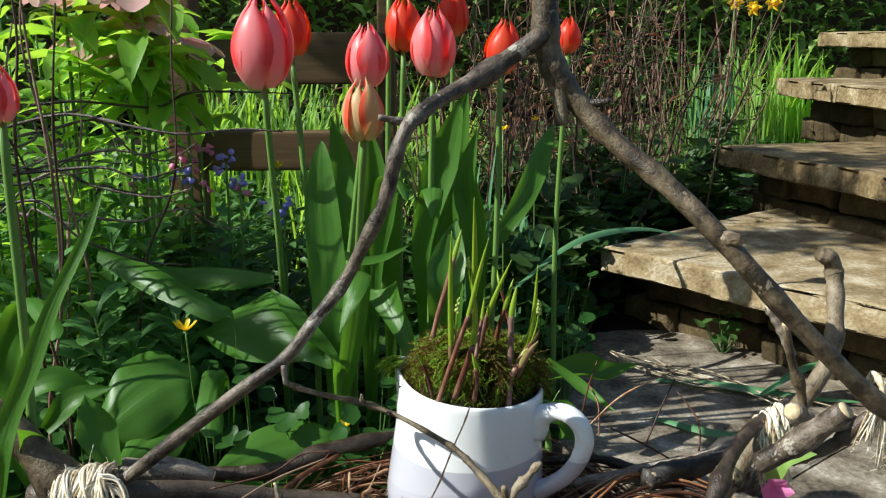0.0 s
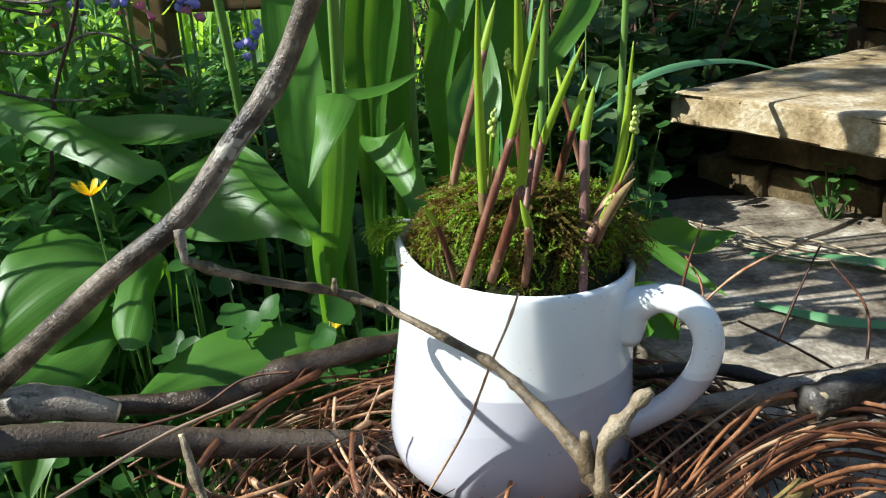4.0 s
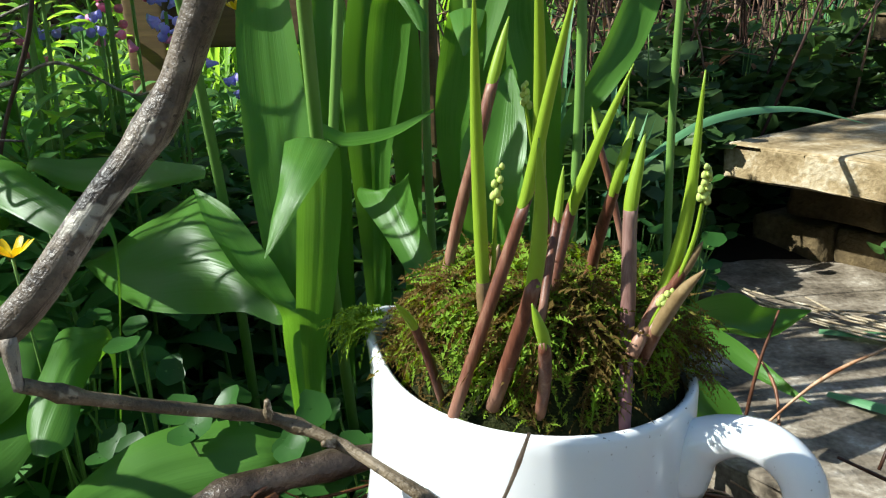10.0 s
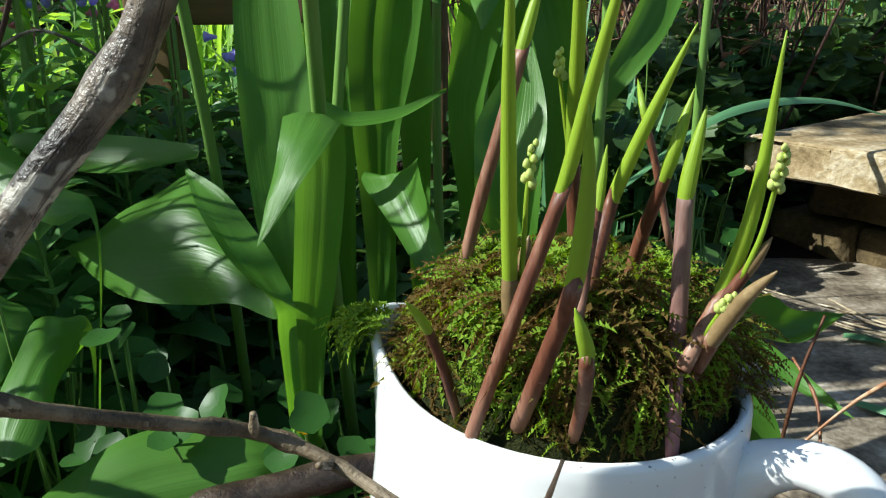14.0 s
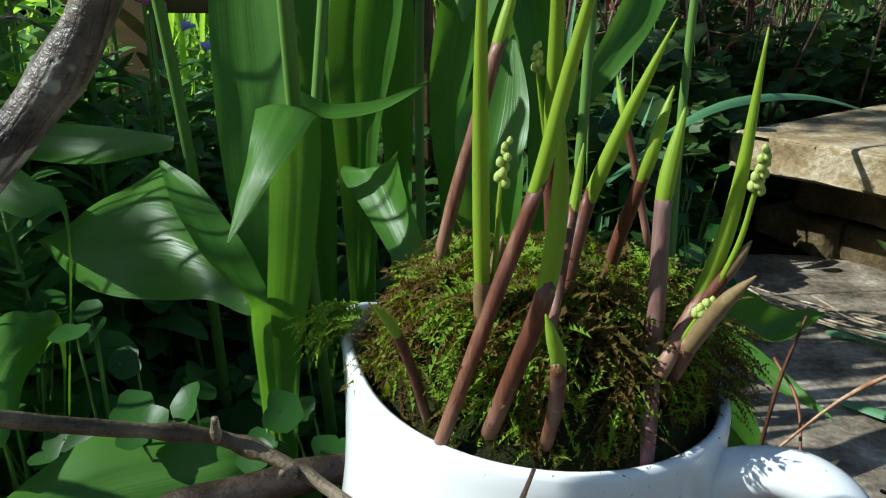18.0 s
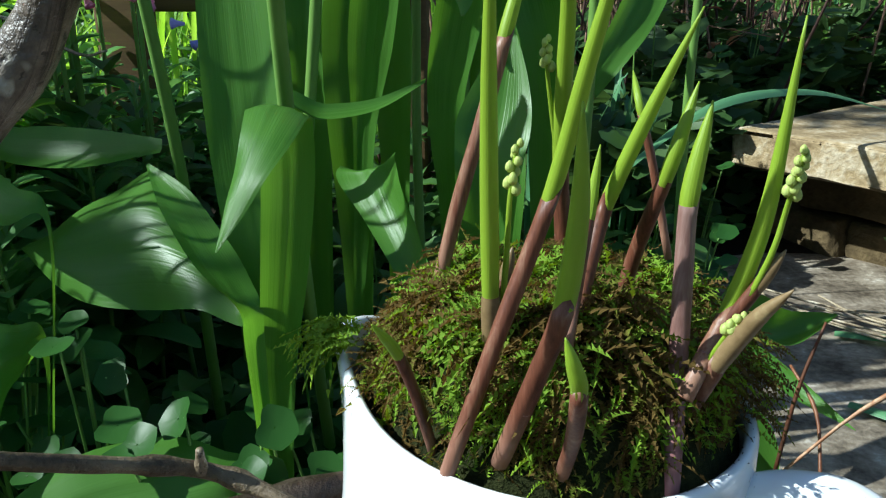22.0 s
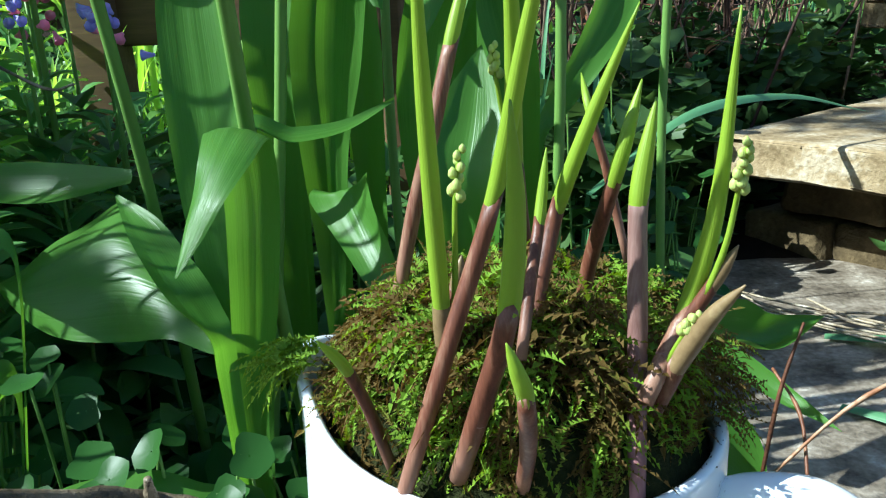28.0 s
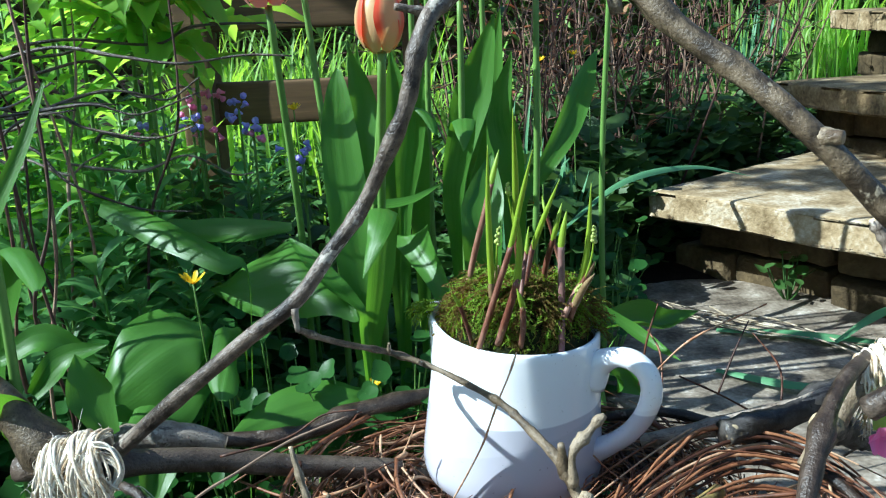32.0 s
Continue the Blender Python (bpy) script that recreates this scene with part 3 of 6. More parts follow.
def jug():
    thing = empty("jug", JUG, "white pottery jug with a grey dipped base, used as a planter", "jug")
    s = Shape()
    seg = 72
    spout = math.pi * 0.94

    def ring(f, inset=0.0):
        row = []
        for j in range(seg):
            a = 2 * math.pi * j / seg
            off = (a - spout + math.pi) % (2 * math.pi) - math.pi
            lip = math.exp(-(off / 0.34) ** 2)
            sweep = math.exp(-(off / 0.95) ** 2)
            top = TALL + 0.0075 * lip + 0.004 * sweep
            z = f * top
            up = max(0.0, (f - 0.62) / 0.38)
            r = jug_radius(min(z, TALL)) - inset + 0.0085 * lip * up ** 1.5
            row.append(JUG + LEAN_JUG @ Vector((math.cos(a) * r, math.sin(a) * r, z)))
        return row
    rows = [ring(f) for f in (0, 0.012, 0.03, 0.07, 0.13, 0.2, 0.3, 0.4, 0.5, 0.6, 0.68, 0.76, 0.84, 0.9, 0.95, 0.985)]
    rows += [ring(1.0, 0.0008), ring(1.004, 0.0022), ring(0.998, 0.0036), ring(0.98, 0.0044), ring(0.9, 0.005), ring(0.75, 0.005)]
    b = s.grid(rows, closed=True)
    s.fan([b + j for j in range(seg)][::-1])
    part("body", s, M_GLAZE, thing)
    h = Shape()
    c = JUG
    turn = Matrix.Rotation(radians(-25), 3, "Z")
    pts = [c + LEAN_JUG @ turn @ Vector((r, 0, z)) for r, z in ((0.057, 0.094), (0.066, 0.108), (0.079, 0.1155), (0.092, 0.1145), (0.102, 0.106), (0.1055, 0.092), (0.102, 0.076), (0.093, 0.060), (0.080, 0.047), (0.062, 0.034))]
    tube(h, pts, [0.0140, 0.0094, 0.0074, 0.0068, 0.0068, 0.0068, 0.0068, 0.0070, 0.0074, 0.0100], 44, 16, flat=1.2)
    part("handle", h, M_GLAZE, thing)
    return thing


jug()
soil = Shape()
soil.grid([[JUG + LEAN_JUG @ Vector((math.cos(a) * r, math.sin(a) * r, 0.112 + 0.008 * (1 - (r / 0.060) ** 2) + 0.003 * noise.noise(Vector((r * 90, a * 3, 1))))) for a in np.linspace(0, 2 * math.pi, 40)] for r in (0.001, 0.014, 0.028, 0.042, 0.0580)])
tagged(part("potting_soil", soil, M_SOIL), "dark potting soil filling the jug", "soil")


def moss_height(x, y):
    r = math.hypot(x, y)
    dome = 0.124 + 0.042 * max(0.0, 1 - (r / 0.0575) ** 4.5)
    hollow = 0.022 * math.exp(-((x - 0.021) ** 2 + (y + 0.004) ** 2) / 0.011 ** 2) + 0.012 * math.exp(-((x + 0.036) ** 2 + (y + 0.042) ** 2) / 0.012 ** 2)
    return dome - hollow + 0.010 * noise.noise(Vector((x * 55, y * 55, 3))) + 0.006 * noise.noise(Vector((x * 130, y * 130, 5)))


def sprig(shape, p, way, length, rnd):
    """A feathery moss frond: a drooping stalk clothed in short leaves, all one piece."""
    side = way.cross(Vector((rnd.gauss(0, 0.4), rnd.gauss(0, 0.4), 1))).normalized()
    n = 11
    bend = rnd.uniform(0.2, 1.1)
    curl = side * rnd.gauss(0, 0.45) * length
    first = len(shape.v)
    spine = [p + way * (length * k / n) + curl * (k / n) ** 2 + Vector((0, 0, -bend * length * (k / n) ** 2)) for k in range(n + 1)]
    shape.v.extend([tuple(c) for c in spine])
    for k in range(n):
        u = k / n
        for sg in (-1, 1):
            out = (side * sg * rnd.uniform(0.6, 1.0) + way * rnd.uniform(0.4, 0.9) + Vector((0, 0, rnd.gauss(0.1, 0.4)))).normalized()
            shape.v.append(tuple(spine[k] + out * (0.0006 + length * rnd.uniform(0.09, 0.17)) * (1.05 - 0.7 * u)))
            shape.f.append((first + k, len(shape.v) - 1, first + k + 1))
            shape.uv.extend([(0, 0), (0.5, 1), (1, 0)])


def moss():
    s = Shape()
    tips = Shape()
    rnd = random.Random(11)
    for _ in range(13500):
        a, r = rnd.uniform(0, 2 * math.pi), 0.0555 * math.sqrt(rnd.random())
        x, y = r * math.cos(a), r * math.sin(a)
        if noise.noise(Vector((x * 75, y * 75, 8))) < 0.0 and rnd.random() < 0.80:
            continue
        p = JUG + LEAN_JUG @ Vector((x, y, moss_height(x, y) - 0.004))
        way = Vector((x * 8 + rnd.gauss(0, 0.7), y * 8 + rnd.gauss(0, 0.7), rnd.uniform(-0.1, 0.65))).normalized()
        size = rnd.choice((0.006, 0.008, 0.011, 0.014, 0.018)) * rnd.uniform(0.8, 1.2)
        if math.hypot(x + way.x * size, y + way.y * size) > 0.0568:
            way = Vector((way.x * 0.2 - x * 4, way.y * 0.2 - y * 4, 0.8)).normalized()
            size *= 0.7
        fresh = noise.noise(Vector((x * 60 + 4, y * 60, 2))) > 0.02 and rnd.random() < 0.6
        sprig(tips if fresh else s, p, way, size, rnd)
    # heaped over the spout, the sides and the back of the rim
    for _ in range(420):
        p = JUG + LEAN_JUG @ Vector((-0.046 - rnd.uniform(0, 0.012), 0.006 + rnd.gauss(0, 0.010), 0.128 + rnd.uniform(0, 0.012)))
        sprig(s, p, Vector((rnd.gauss(-0.3, 0.6), rnd.gauss(0, 0.6), rnd.uniform(0.1, 0.6))).normalized(), rnd.uniform(0.004, 0.009), rnd)
    for _ in range(70):
        p = JUG + LEAN_JUG @ Vector((-0.060 - rnd.uniform(0, 0.014), 0.002 + rnd.uniform(-0.012, 0.008), 0.139 + rnd.uniform(0, 0.004)))
        sprig(tips, p, Vector((-1, rnd.gauss(0, 0.4), rnd.uniform(-0.25, 0.3))).normalized(), rnd.uniform(0.008, 0.017), rnd)
    for _ in range(300):
        a = rnd.uniform(-0.25, 0.8)
        p = JUG + LEAN_JUG @ Vector((0.0585 * math.cos(a) + rnd.uniform(-0.004, 0.006), 0.0585 * math.sin(a), 0.128 + rnd.uniform(-0.003, 0.020)))
        sprig(s, p, Vector((math.cos(a), math.sin(a) + rnd.gauss(0, 0.4), rnd.uniform(-0.7, 0.5))).normalized(), rnd.uniform(0.005, 0.012), rnd)
    for _ in range(1100):
        a = rnd.uniform(math.pi * 0.25, math.pi * 0.90)
        p = JUG + LEAN_JUG @ Vector((0.0555 * math.cos(a), 0.0555 * math.sin(a), 0.128 + rnd.uniform(0, 0.014)))
        sprig(s, p, Vector((math.cos(a) * rnd.uniform(-0.4, 0.9), math.sin(a) * rnd.uniform(-0.4, 0.9), rnd.uniform(0.1, 0.8))).normalized(), rnd.uniform(0.005, 0.010), rnd)
    tagged(part("moss_fronds", tips, M_MOSS_TIP, smooth=False), "fresh bright green moss fronds spilling over the rim", "moss", kind="stuff")
    ob = part("moss", s, M_MOSS, smooth=False)
    tagged(ob, "green and brown feathery moss heaped in the jug", "moss", kind="stuff")
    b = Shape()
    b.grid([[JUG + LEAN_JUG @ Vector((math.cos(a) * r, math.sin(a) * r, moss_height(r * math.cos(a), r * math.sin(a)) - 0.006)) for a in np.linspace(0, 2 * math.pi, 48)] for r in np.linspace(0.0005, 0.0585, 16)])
    tagged(part("moss_bed", b, M_MOSS_BED), "matted brown-green moss bed around the shoots, darkened as the shade between fronds", "moss", kind="stuff")
    c = Shape()
    for _ in range(80):
        a = rnd.uniform(-2.9, 0.6)
        r = 0.0600 + rnd.gauss(0, 0.0016)
        q = JUG + LEAN_JUG @ Vector((r * math.cos(a), r * math.sin(a), TALL + 0.0002 - 25 * (r - 0.0608) ** 2 * 8))
        d = Vector((rnd.gauss(0, 1), rnd.gauss(0, 1), 0.1)).normalized() * rnd.choice((0.0002, 0.0003, 0.0006))
        tube(c, [q - d, q + Vector((0, 0, 0.0002)), q + d], [0.00012, 0.0002, 0.00012], 3, 4)
    tagged(part("soil_crumbs", c, M_SOIL), "dark soil crumbs scattered on the white rim", "soil", kind="stuff")


# brown-green, with the shade of the gaps between fronds put into the colour
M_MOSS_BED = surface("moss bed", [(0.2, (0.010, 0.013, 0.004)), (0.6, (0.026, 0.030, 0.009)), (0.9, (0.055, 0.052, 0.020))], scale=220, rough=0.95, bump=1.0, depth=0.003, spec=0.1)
moss()


# ---------------------------------------------------------------- shoots in the jug
def shoot(pts, r, rings, brown=False):
    """One lily-of-the-valley shoot: brown sheath below, rolled green leaf above; rings counts the line's points that lie in the sheath."""
    foot = Vector(pts[0])
    thing = empty("lily_shoot", foot, "young lily of the valley shoot with a red-brown sheath", "plant shoot", "shoots in the jug")
    n = 22
    line = smooth_line(pts, n)
    cut = int(n * min(0.999, rings / (len(pts) - 1))) if rings else 1
    down = foot - (line[1] - line[0]).normalized() * 0.008
    if rings:
        s = Shape()
        low = [down] + line[:cut + 1]
        big = M_MAUVE if rings == 3 and r > 0.0023 else M_SHEATH
        tube(s, low, [r * 1.0] + [r * 1.08] * 3 + [r * 1.02], max(8, cut + 2), 10, rough=0.05, seed=len(pts))
        along = (line[min(cut + 1, n)] - line[cut]).normalized()
        face = len(pts) * 1.7 + foot.x * 90
        for j in range(10):
            lip = max(0.0, math.cos(2 * math.pi * j / 10 - face)) ** 1.5
            q = len(s.v) - 10 + j
            s.v[q] = tuple(Vector(s.v[q]) + along * r * ((4.6 if r == 0.0024 and rings == 3 else 2.4) * lip - 0.4))
        sheath = part("sheath", s, big, thing)
        for at in ((0.33,) if rings > 2 or r > 0.0021 else ()):
            k = Shape()
            j = max(1, int(cut * at))
            d = (line[j] - line[j - 1]).normalized()
            tube(k, [line[j] - d * r * 0.09, line[j] + d * r * 0.09], [r * 1.09, r * 1.09], 2, 10)
            part("node_ring", k, M_MAUVE, sheath, "pale papery ring")
    else:
        s = Shape()
        tube(s, [down, line[0], line[1], line[2]], [r * 1.12, r * 1.15, r * 1.08, r * 0.7], 8, 10)
        part("sheath", s, M_OLIVE, thing, "short olive-brown sheath at the foot")
    s = Shape()
    hi = line[max(0, cut - 1):] if rings else [down] + line
    tube(s, hi, [r * 0.94, r * 1.05, r * 1.0, r * 0.85, r * 0.55, r * 0.10], 18, 10)
    part("rolled_leaf", s, M_OLIVE if brown else M_SHOOT, thing, "olive-brown rolled leaf" if brown else "fresh green rolled leaf")
    return thing


def spike(pts, count):
    """A flower spike of small pale buds."""
    foot = Vector(pts[0])
    thing = empty("flower_spike", foot, "pale green budding lily of the valley flower spike", "flower bud", "flower spikes in the jug")
    s = Shape()
    line = tube(s, pts, [0.0009, 0.0006], 14, 6)
    part("stalk", s, M_SHOOT, thing)
    rnd = random.Random(count)
    for k in range(count):
        u = 0.72 + 0.28 * k / (count - 1)
        c = line[0].lerp(line[0], 0) if u <= 0 else line[int(u * 13.99)].lerp(line[min(14, int(u * 13.99) + 1)], u * 13.99 % 1)
        b = Shape()
        a = k * 2.4
        r = 0.00118 * (1.2 - 0.45 * k / count)
        off = Vector((math.cos(a), math.sin(a) * 0.8, 0.3)) * r * 0.9
        tube(b, [c + off + Vector((0, 0, -r * 1.2)), c + off, c + off + Vector((0, 0, r * 1.3))], [r * 0.35, r * 0.95, r, r * 0.85, r * 0.25], 8, 8)
        part("bud", b, M_BUDS, thing)
    return thing


def tulip_leaf(pts, width, cup=0.35):
    """A broad tulip leaf, under the plant that it springs from."""
    s = Shape()
    seed = int(abs(pts[0][0] * 1000) + pts[-1][2] * 977)
    p0, p1 = Vector(pts[0]), Vector(pts[1])
    shape = None
    if p0.z > GROUND + 0.04 and p0.y > 0.7 and pts[-1][2] > p0.z + 0.05 and width < 0.05 and abs(pts[-1][0] - p0.x) < 0.05:
        back = p0 + (p0 - p1).normalized() * 0.02
        pts = [(back.x, back.y + 0.012, GROUND), ((back.x + p0.x) / 2, p0.y + 0.008, GROUND + 0.6 * (p0.z - GROUND))] + list(pts)
        shape = lambda u: (0.26 + 0.74 * min(1, u / 0.62)) * (1 - max(0, (u - 0.62) / 0.38) ** 1.7)
    if width > 0.045 and not shape:
        shape = lambda u: (0.12 + 0.88 * min(1, u / 0.42) ** 0.8) * (1 - max(0, (u - 0.42) / 0.58) ** 1.7)
    ribbon(s, pts, width * 1.1, 26, 17, cup, None, shape, 0.09, seed, R.uniform(-0.25, 0.25), 0.007)
    plant = min(PLANTS, key=lambda t: (t.location.xy - Vector(pts[0]).xy).length)
    return part("leaf", s, M_TULIP_LEAF, plant, "broad fleshy green leaf with fine parallel veins")


def blade(rows, cup=0.26):
    """A broad tulip leaf lofted through cross-sections: a point of its spine and half its width each, foot first."""
    c0 = Vector(rows[0][:3])
    plant = min(PLANTS, key=lambda t: (t.location.xy - c0.xy).length)
    if c0.z > GROUND + 0.03:
        h = Vector(rows[0][3:])
        low = c0.lerp(Vector((plant.location.x, plant.location.y, GROUND)), 0.6)
        rows = [(low.x, low.y, GROUND - 0.01, *(h * 0.25)), (*c0.lerp(low, 0.4).xy, (c0.z * 0.55 + GROUND * 0.45), *(h * 0.55))] + list(rows)
    n, w = 6 * len(rows), 15
    spine = smooth_line([r[:3] for r in rows], n)
    halves = smooth_line([r[3:] for r in rows], n)
    ph = rows[1][0] * 400
    s = Shape()
    grid = []
    for i, (c, h) in enumerate(zip(spine, halves)):
        d = (spine[min(i + 1, n)] - spine[max(i - 1, 0)]).normalized()
        up = h.cross(d)
        up = up.normalized() if up.length > 1e-9 else Vector((0, 0, 1))
        row = []
        for j in range(w):
            x = 2 * j / (w - 1) - 1
            lift = h.length * (cup * (0.35 - x * x) + 0.05 * math.sin(i * 0.5 + ph + x) * x * x + 0.008 * math.cos(x * 13 + ph) - 0.035 * math.exp(-(x / 0.12) ** 2))
            row.append(c + h * x - up * lift)
        grid.append(row)
    s.grid(grid)
    return part("leaf", s, M_TULIP_LEAF, plant, "broad fleshy green leaf with fine parallel veins")


# ---------------------------------------------------------------- the branch frame
def stick(name, pts, radii, material, label, n=24, seg=10, rough=0.10, knots=4, seed=1, cut=True, category="branch", group=""):
    s = Shape()
    line = tube(s, pts, radii, n, seg, rough * 0.55, knots, seed)
    thing = empty(name, pts[0], label, category, group)
    part("bark", s, material, thing)
    if cut:
        d = (line[-1] - line[-2]).normalized()
        e = Shape()
        tube(e, [line[-1] - d * 0.001, line[-1] + d * 0.0012], [radii[-1] * 0.88, radii[-1] * 0.82], 2, seg, 0.05, 0, seed)
        part("cut_end", e, M_CUT, thing, "pale sawn end")
    return thing, line


def stub(thing, at, to, r, material):
    s = Shape()
    tube(s, [at, Vector(at).lerp(Vector(to), 0.6), to], [r * 1.3, r, r * 0.85], 6, 8, 0.15, 1, 3)
    return part("side_spur", s, material, thing)


left, line = stick("arched_branch", [(-0.275, 0.602, 0.0), (-0.212, 0.586, 0.054), (-0.150, 0.578, 0.104), (-0.117, 0.580, 0.128), (-0.0955, 0.588, 0.155), (-0.0740, 0.595, 0.182), (-0.060, 0.594, 0.208), (-0.042, 0.592, 0.245), (-0.031, 0.596, 0.286), (-0.014, 0.612, 0.308), (0.035, 0.650, 0.335), (0.079, 0.66, 0.364)],
                   [0.0056, 0.0055, 0.0053, 0.0051, 0.0049, 0.0048, 0.0048, 0.0049, 0.0051, 0.0056, 0.0066, 0.0078], M_BARK, "smooth grey-brown branch bent into an arch", 60, 12, 0.07, 9, 2, False)
stub(left, (-0.024, 0.62, 0.298), (-0.047, 0.61, 0.303), 0.0026, M_BARK)
stub(left, (-0.118, 0.576, 0.124), (-0.117, 0.575, 0.109), 0.0018, M_BARK)
stub(left, (-0.176, 0.588, 0.08), (-0.181, 0.578, 0.084), 0.0016, M_BARK_DARK)
right, line = stick("arched_branch", [(0.078, 0.665, 0.43), (0.080, 0.665, 0.365), (0.089, 0.665, 0.334), (0.106, 0.665, 0.312), (0.135, 0.650, 0.281), (0.170, 0.628, 0.252), (0.208, 0.603, 0.2135), (0.272, 0.590, 0.145), (0.336, 0.592, 0.085), (0.395, 0.60, 0.040)],
                    [0.0100, 0.0100, 0.0105, 0.0092, 0.0082, 0.0078, 0.0080, 0.0074, 0.0072, 0.0070], M_BARK_BROWN, "thick brown branch leaning over the jug as an arch", 60, 12, 0.09, 7, 4, False)
stub(right, (0.089, 0.665, 0.336), (0.095, 0.66, 0.293), 0.0055, M_BARK_BROWN)
stub(right, (0.208, 0.602, 0.2145), (0.219, 0.592, 0.2150), 0.0048, M_BARK_PALE)
stub(right, (0.114, 0.662, 0.309), (0.131, 0.655, 0.313), 0.0028, M_BARK_DARK)
twig, line = stick("bud_twig", [(-0.117, 0.576, 0.110), (-0.107, 0.590, 0.099), (-0.090, 0.610, 0.085), (-0.067, 0.630, 0.071), (-0.044, 0.628, 0.063), (-0.021, 0.615, 0.057), (0.0087, 0.602, 0.0440), (0.022, 0.588, 0.037), (0.043, 0.560, 0.0245), (0.054, 0.552, 0.005), (0.060, 0.545, -0.006), (0.064, 0.540, -0.030)],
                   [0.0020, 0.0021, 0.0021, 0.0021, 0.0021, 0.0021, 0.0022, 0.0024, 0.0028, 0.0036, 0.0040, 0.0045, 0.0045], M_BARK_BROWN, "thin knotty twig with small buds crossing the jug", 90, 10, 0.3, 22, 5, False)
for q, e in (((-0.067, 0.629, 0.071), (-0.066, 0.627, 0.079)), ((-0.044, 0.627, 0.063), (-0.046, 0.620, 0.067)), ((0.047, 0.556, 0.016), (0.045, 0.553, 0.038))):
    stub(twig, q, e, 0.0013 if q[0] < 0 else 0.0029, M_BARK_BROWN)
s = Shape()
tube(s, [(0.052, 0.551, 0.010), (0.052, 0.553, 0.032), (0.060, 0.557, 0.040), (0.068, 0.56, 0.049), (0.073, 0.56, 0.053)], [0.0034, 0.0024, 0.0026, 0.0035, 0.0022, 0.0034, 0.0024], 24, 9, 0.3, 7, 6)
part("side_spur", s, M_BARK_BROWN, twig)
stick("dry_twig", [(0.0219, 0.6180, 0.0730), (0.0160, 0.6135, 0.058), (0.0087, 0.6075, 0.0435), (0.002, 0.609, 0.024), (-0.0047, 0.612, 0.0047), (-0.019, 0.618, -0.026), (-0.031, 0.628, -0.0526)], [0.0006, 0.0006, 0.0007], M_VINE, "thin red-brown dry stem leaning on the jug", 30, 6, 0.2, 10, 7, False, "twig")

# ---------------------------------------------------------------- logs and sticks of the base
stick("stick", [(-0.33, 0.60, 0.004), (-0.26, 0.60, 0.006), (-0.208, 0.623, -0.005), (-0.15, 0.646, -0.024), (-0.07, 0.675, -0.046)], [0.0092, 0.0090, 0.0082], M_BARK_DARK, "dark smooth stick lying at the rim of the nest", 24, 12, 0.08, 3, 8, True, "stick", "sticks of the base")
stick("stick", [(-0.29, 0.642, 0.0), (-0.253, 0.645, 0.003), (-0.225, 0.65, 0.0), (-0.200, 0.655, -0.009)], [0.009, 0.0100, 0.0098, 0.006], M_BARK, "short grey stick end behind the twine", 16, 12, 0.12, 2, 9, True, "stick", "sticks of the base")
stick("stick", [(-0.22, 0.68, -0.020), (-0.155, 0.70, -0.027), (-0.106, 0.735, -0.023), (-0.03, 0.785, -0.030)], [0.0062, 0.0072, 0.0068], M_BARK_DARK, "knotty dark stick along the back of the nest", 24, 10, 0.2, 6, 10, True, "stick", "sticks of the base")
fr, line = stick("stick", [(-0.292, 0.580, -0.014), (-0.262, 0.568, -0.019), (-0.240, 0.560, -0.021), (-0.215, 0.552, -0.023), (-0.164, 0.534, -0.025), (-0.112, 0.497, -0.030), (-0.060, 0.474, -0.028)], [0.0120, 0.0116, 0.0108, 0.0098, 0.0090, 0.0086, 0.0072], M_SILVER, "thick silvery-grey stick with split bark along the front", 60, 16, 0.24, 9, 11, True, "stick", "sticks of the base")
fk, line = stick("stick", [(-0.075, 0.448, -0.022), (-0.037, 0.452, -0.016), (-0.005, 0.472, -0.014), (0.031, 0.507, -0.010), (0.059, 0.53, -0.004), (0.098, 0.558, -0.008)], [0.0040, 0.0042, 0.0044, 0.0049, 0.0056, 0.0046], M_BARK_PALE, "pale forked stick with a stubby spur", 60, 12, 0.20, 7, 12, True, "stick", "sticks of the base")
stub(fk, (0.036, 0.513, -0.008), (0.066, 0.517, -0.003), 0.0040, M_BARK_PALE)
cap = Shape()
tube(cap, [(0.0655, 0.517, -0.003), (0.0672, 0.5173, -0.0029)], [0.0035, 0.0031], 2, 9, 0.1, 0, 3)
part("cut_end", cap, M_CUT, fk, "pale sawn end")
stub(fk, (0.053, 0.530, -0.002), (0.060, 0.542, 0.010), 0.0048, M_BARK_PALE)
stick("stick", [(-0.03, 0.468, -0.022), (0.018, 0.498, -0.026), (0.062, 0.526, -0.028), (0.107, 0.552, -0.026), (0.165, 0.585, -0.040)], [0.005, 0.0062, 0.0062, 0.0055], M_BARK_DARK, "slim brown stick across the front", 30, 10, 0.1, 4, 13, True, "stick", "sticks of the base")
stick("stick", [(0.0, 0.462, -0.034), (0.043, 0.503, -0.041), (0.075, 0.535, -0.041), (0.114, 0.567, -0.031), (0.158, 0.602, -0.027)], [0.006, 0.0055, 0.005], M_LICHEN, "stick crusted with yellow lichen", 24, 9, 0.2, 5, 14, True, "stick", "sticks of the base")
st, line = stick("stick", [(-0.095, 0.528, -0.035), (-0.100, 0.532, -0.018), (-0.108, 0.541, -0.004), (-0.117, 0.55, 0.014), (-0.125, 0.56, 0.036)], [0.0040, 0.0028, 0.0024, 0.0021, 0.0016], M_BARK_BROWN, "upright greenish twig stub", 26, 8, 0.35, 8, 15, True, "stick", "sticks of the base")
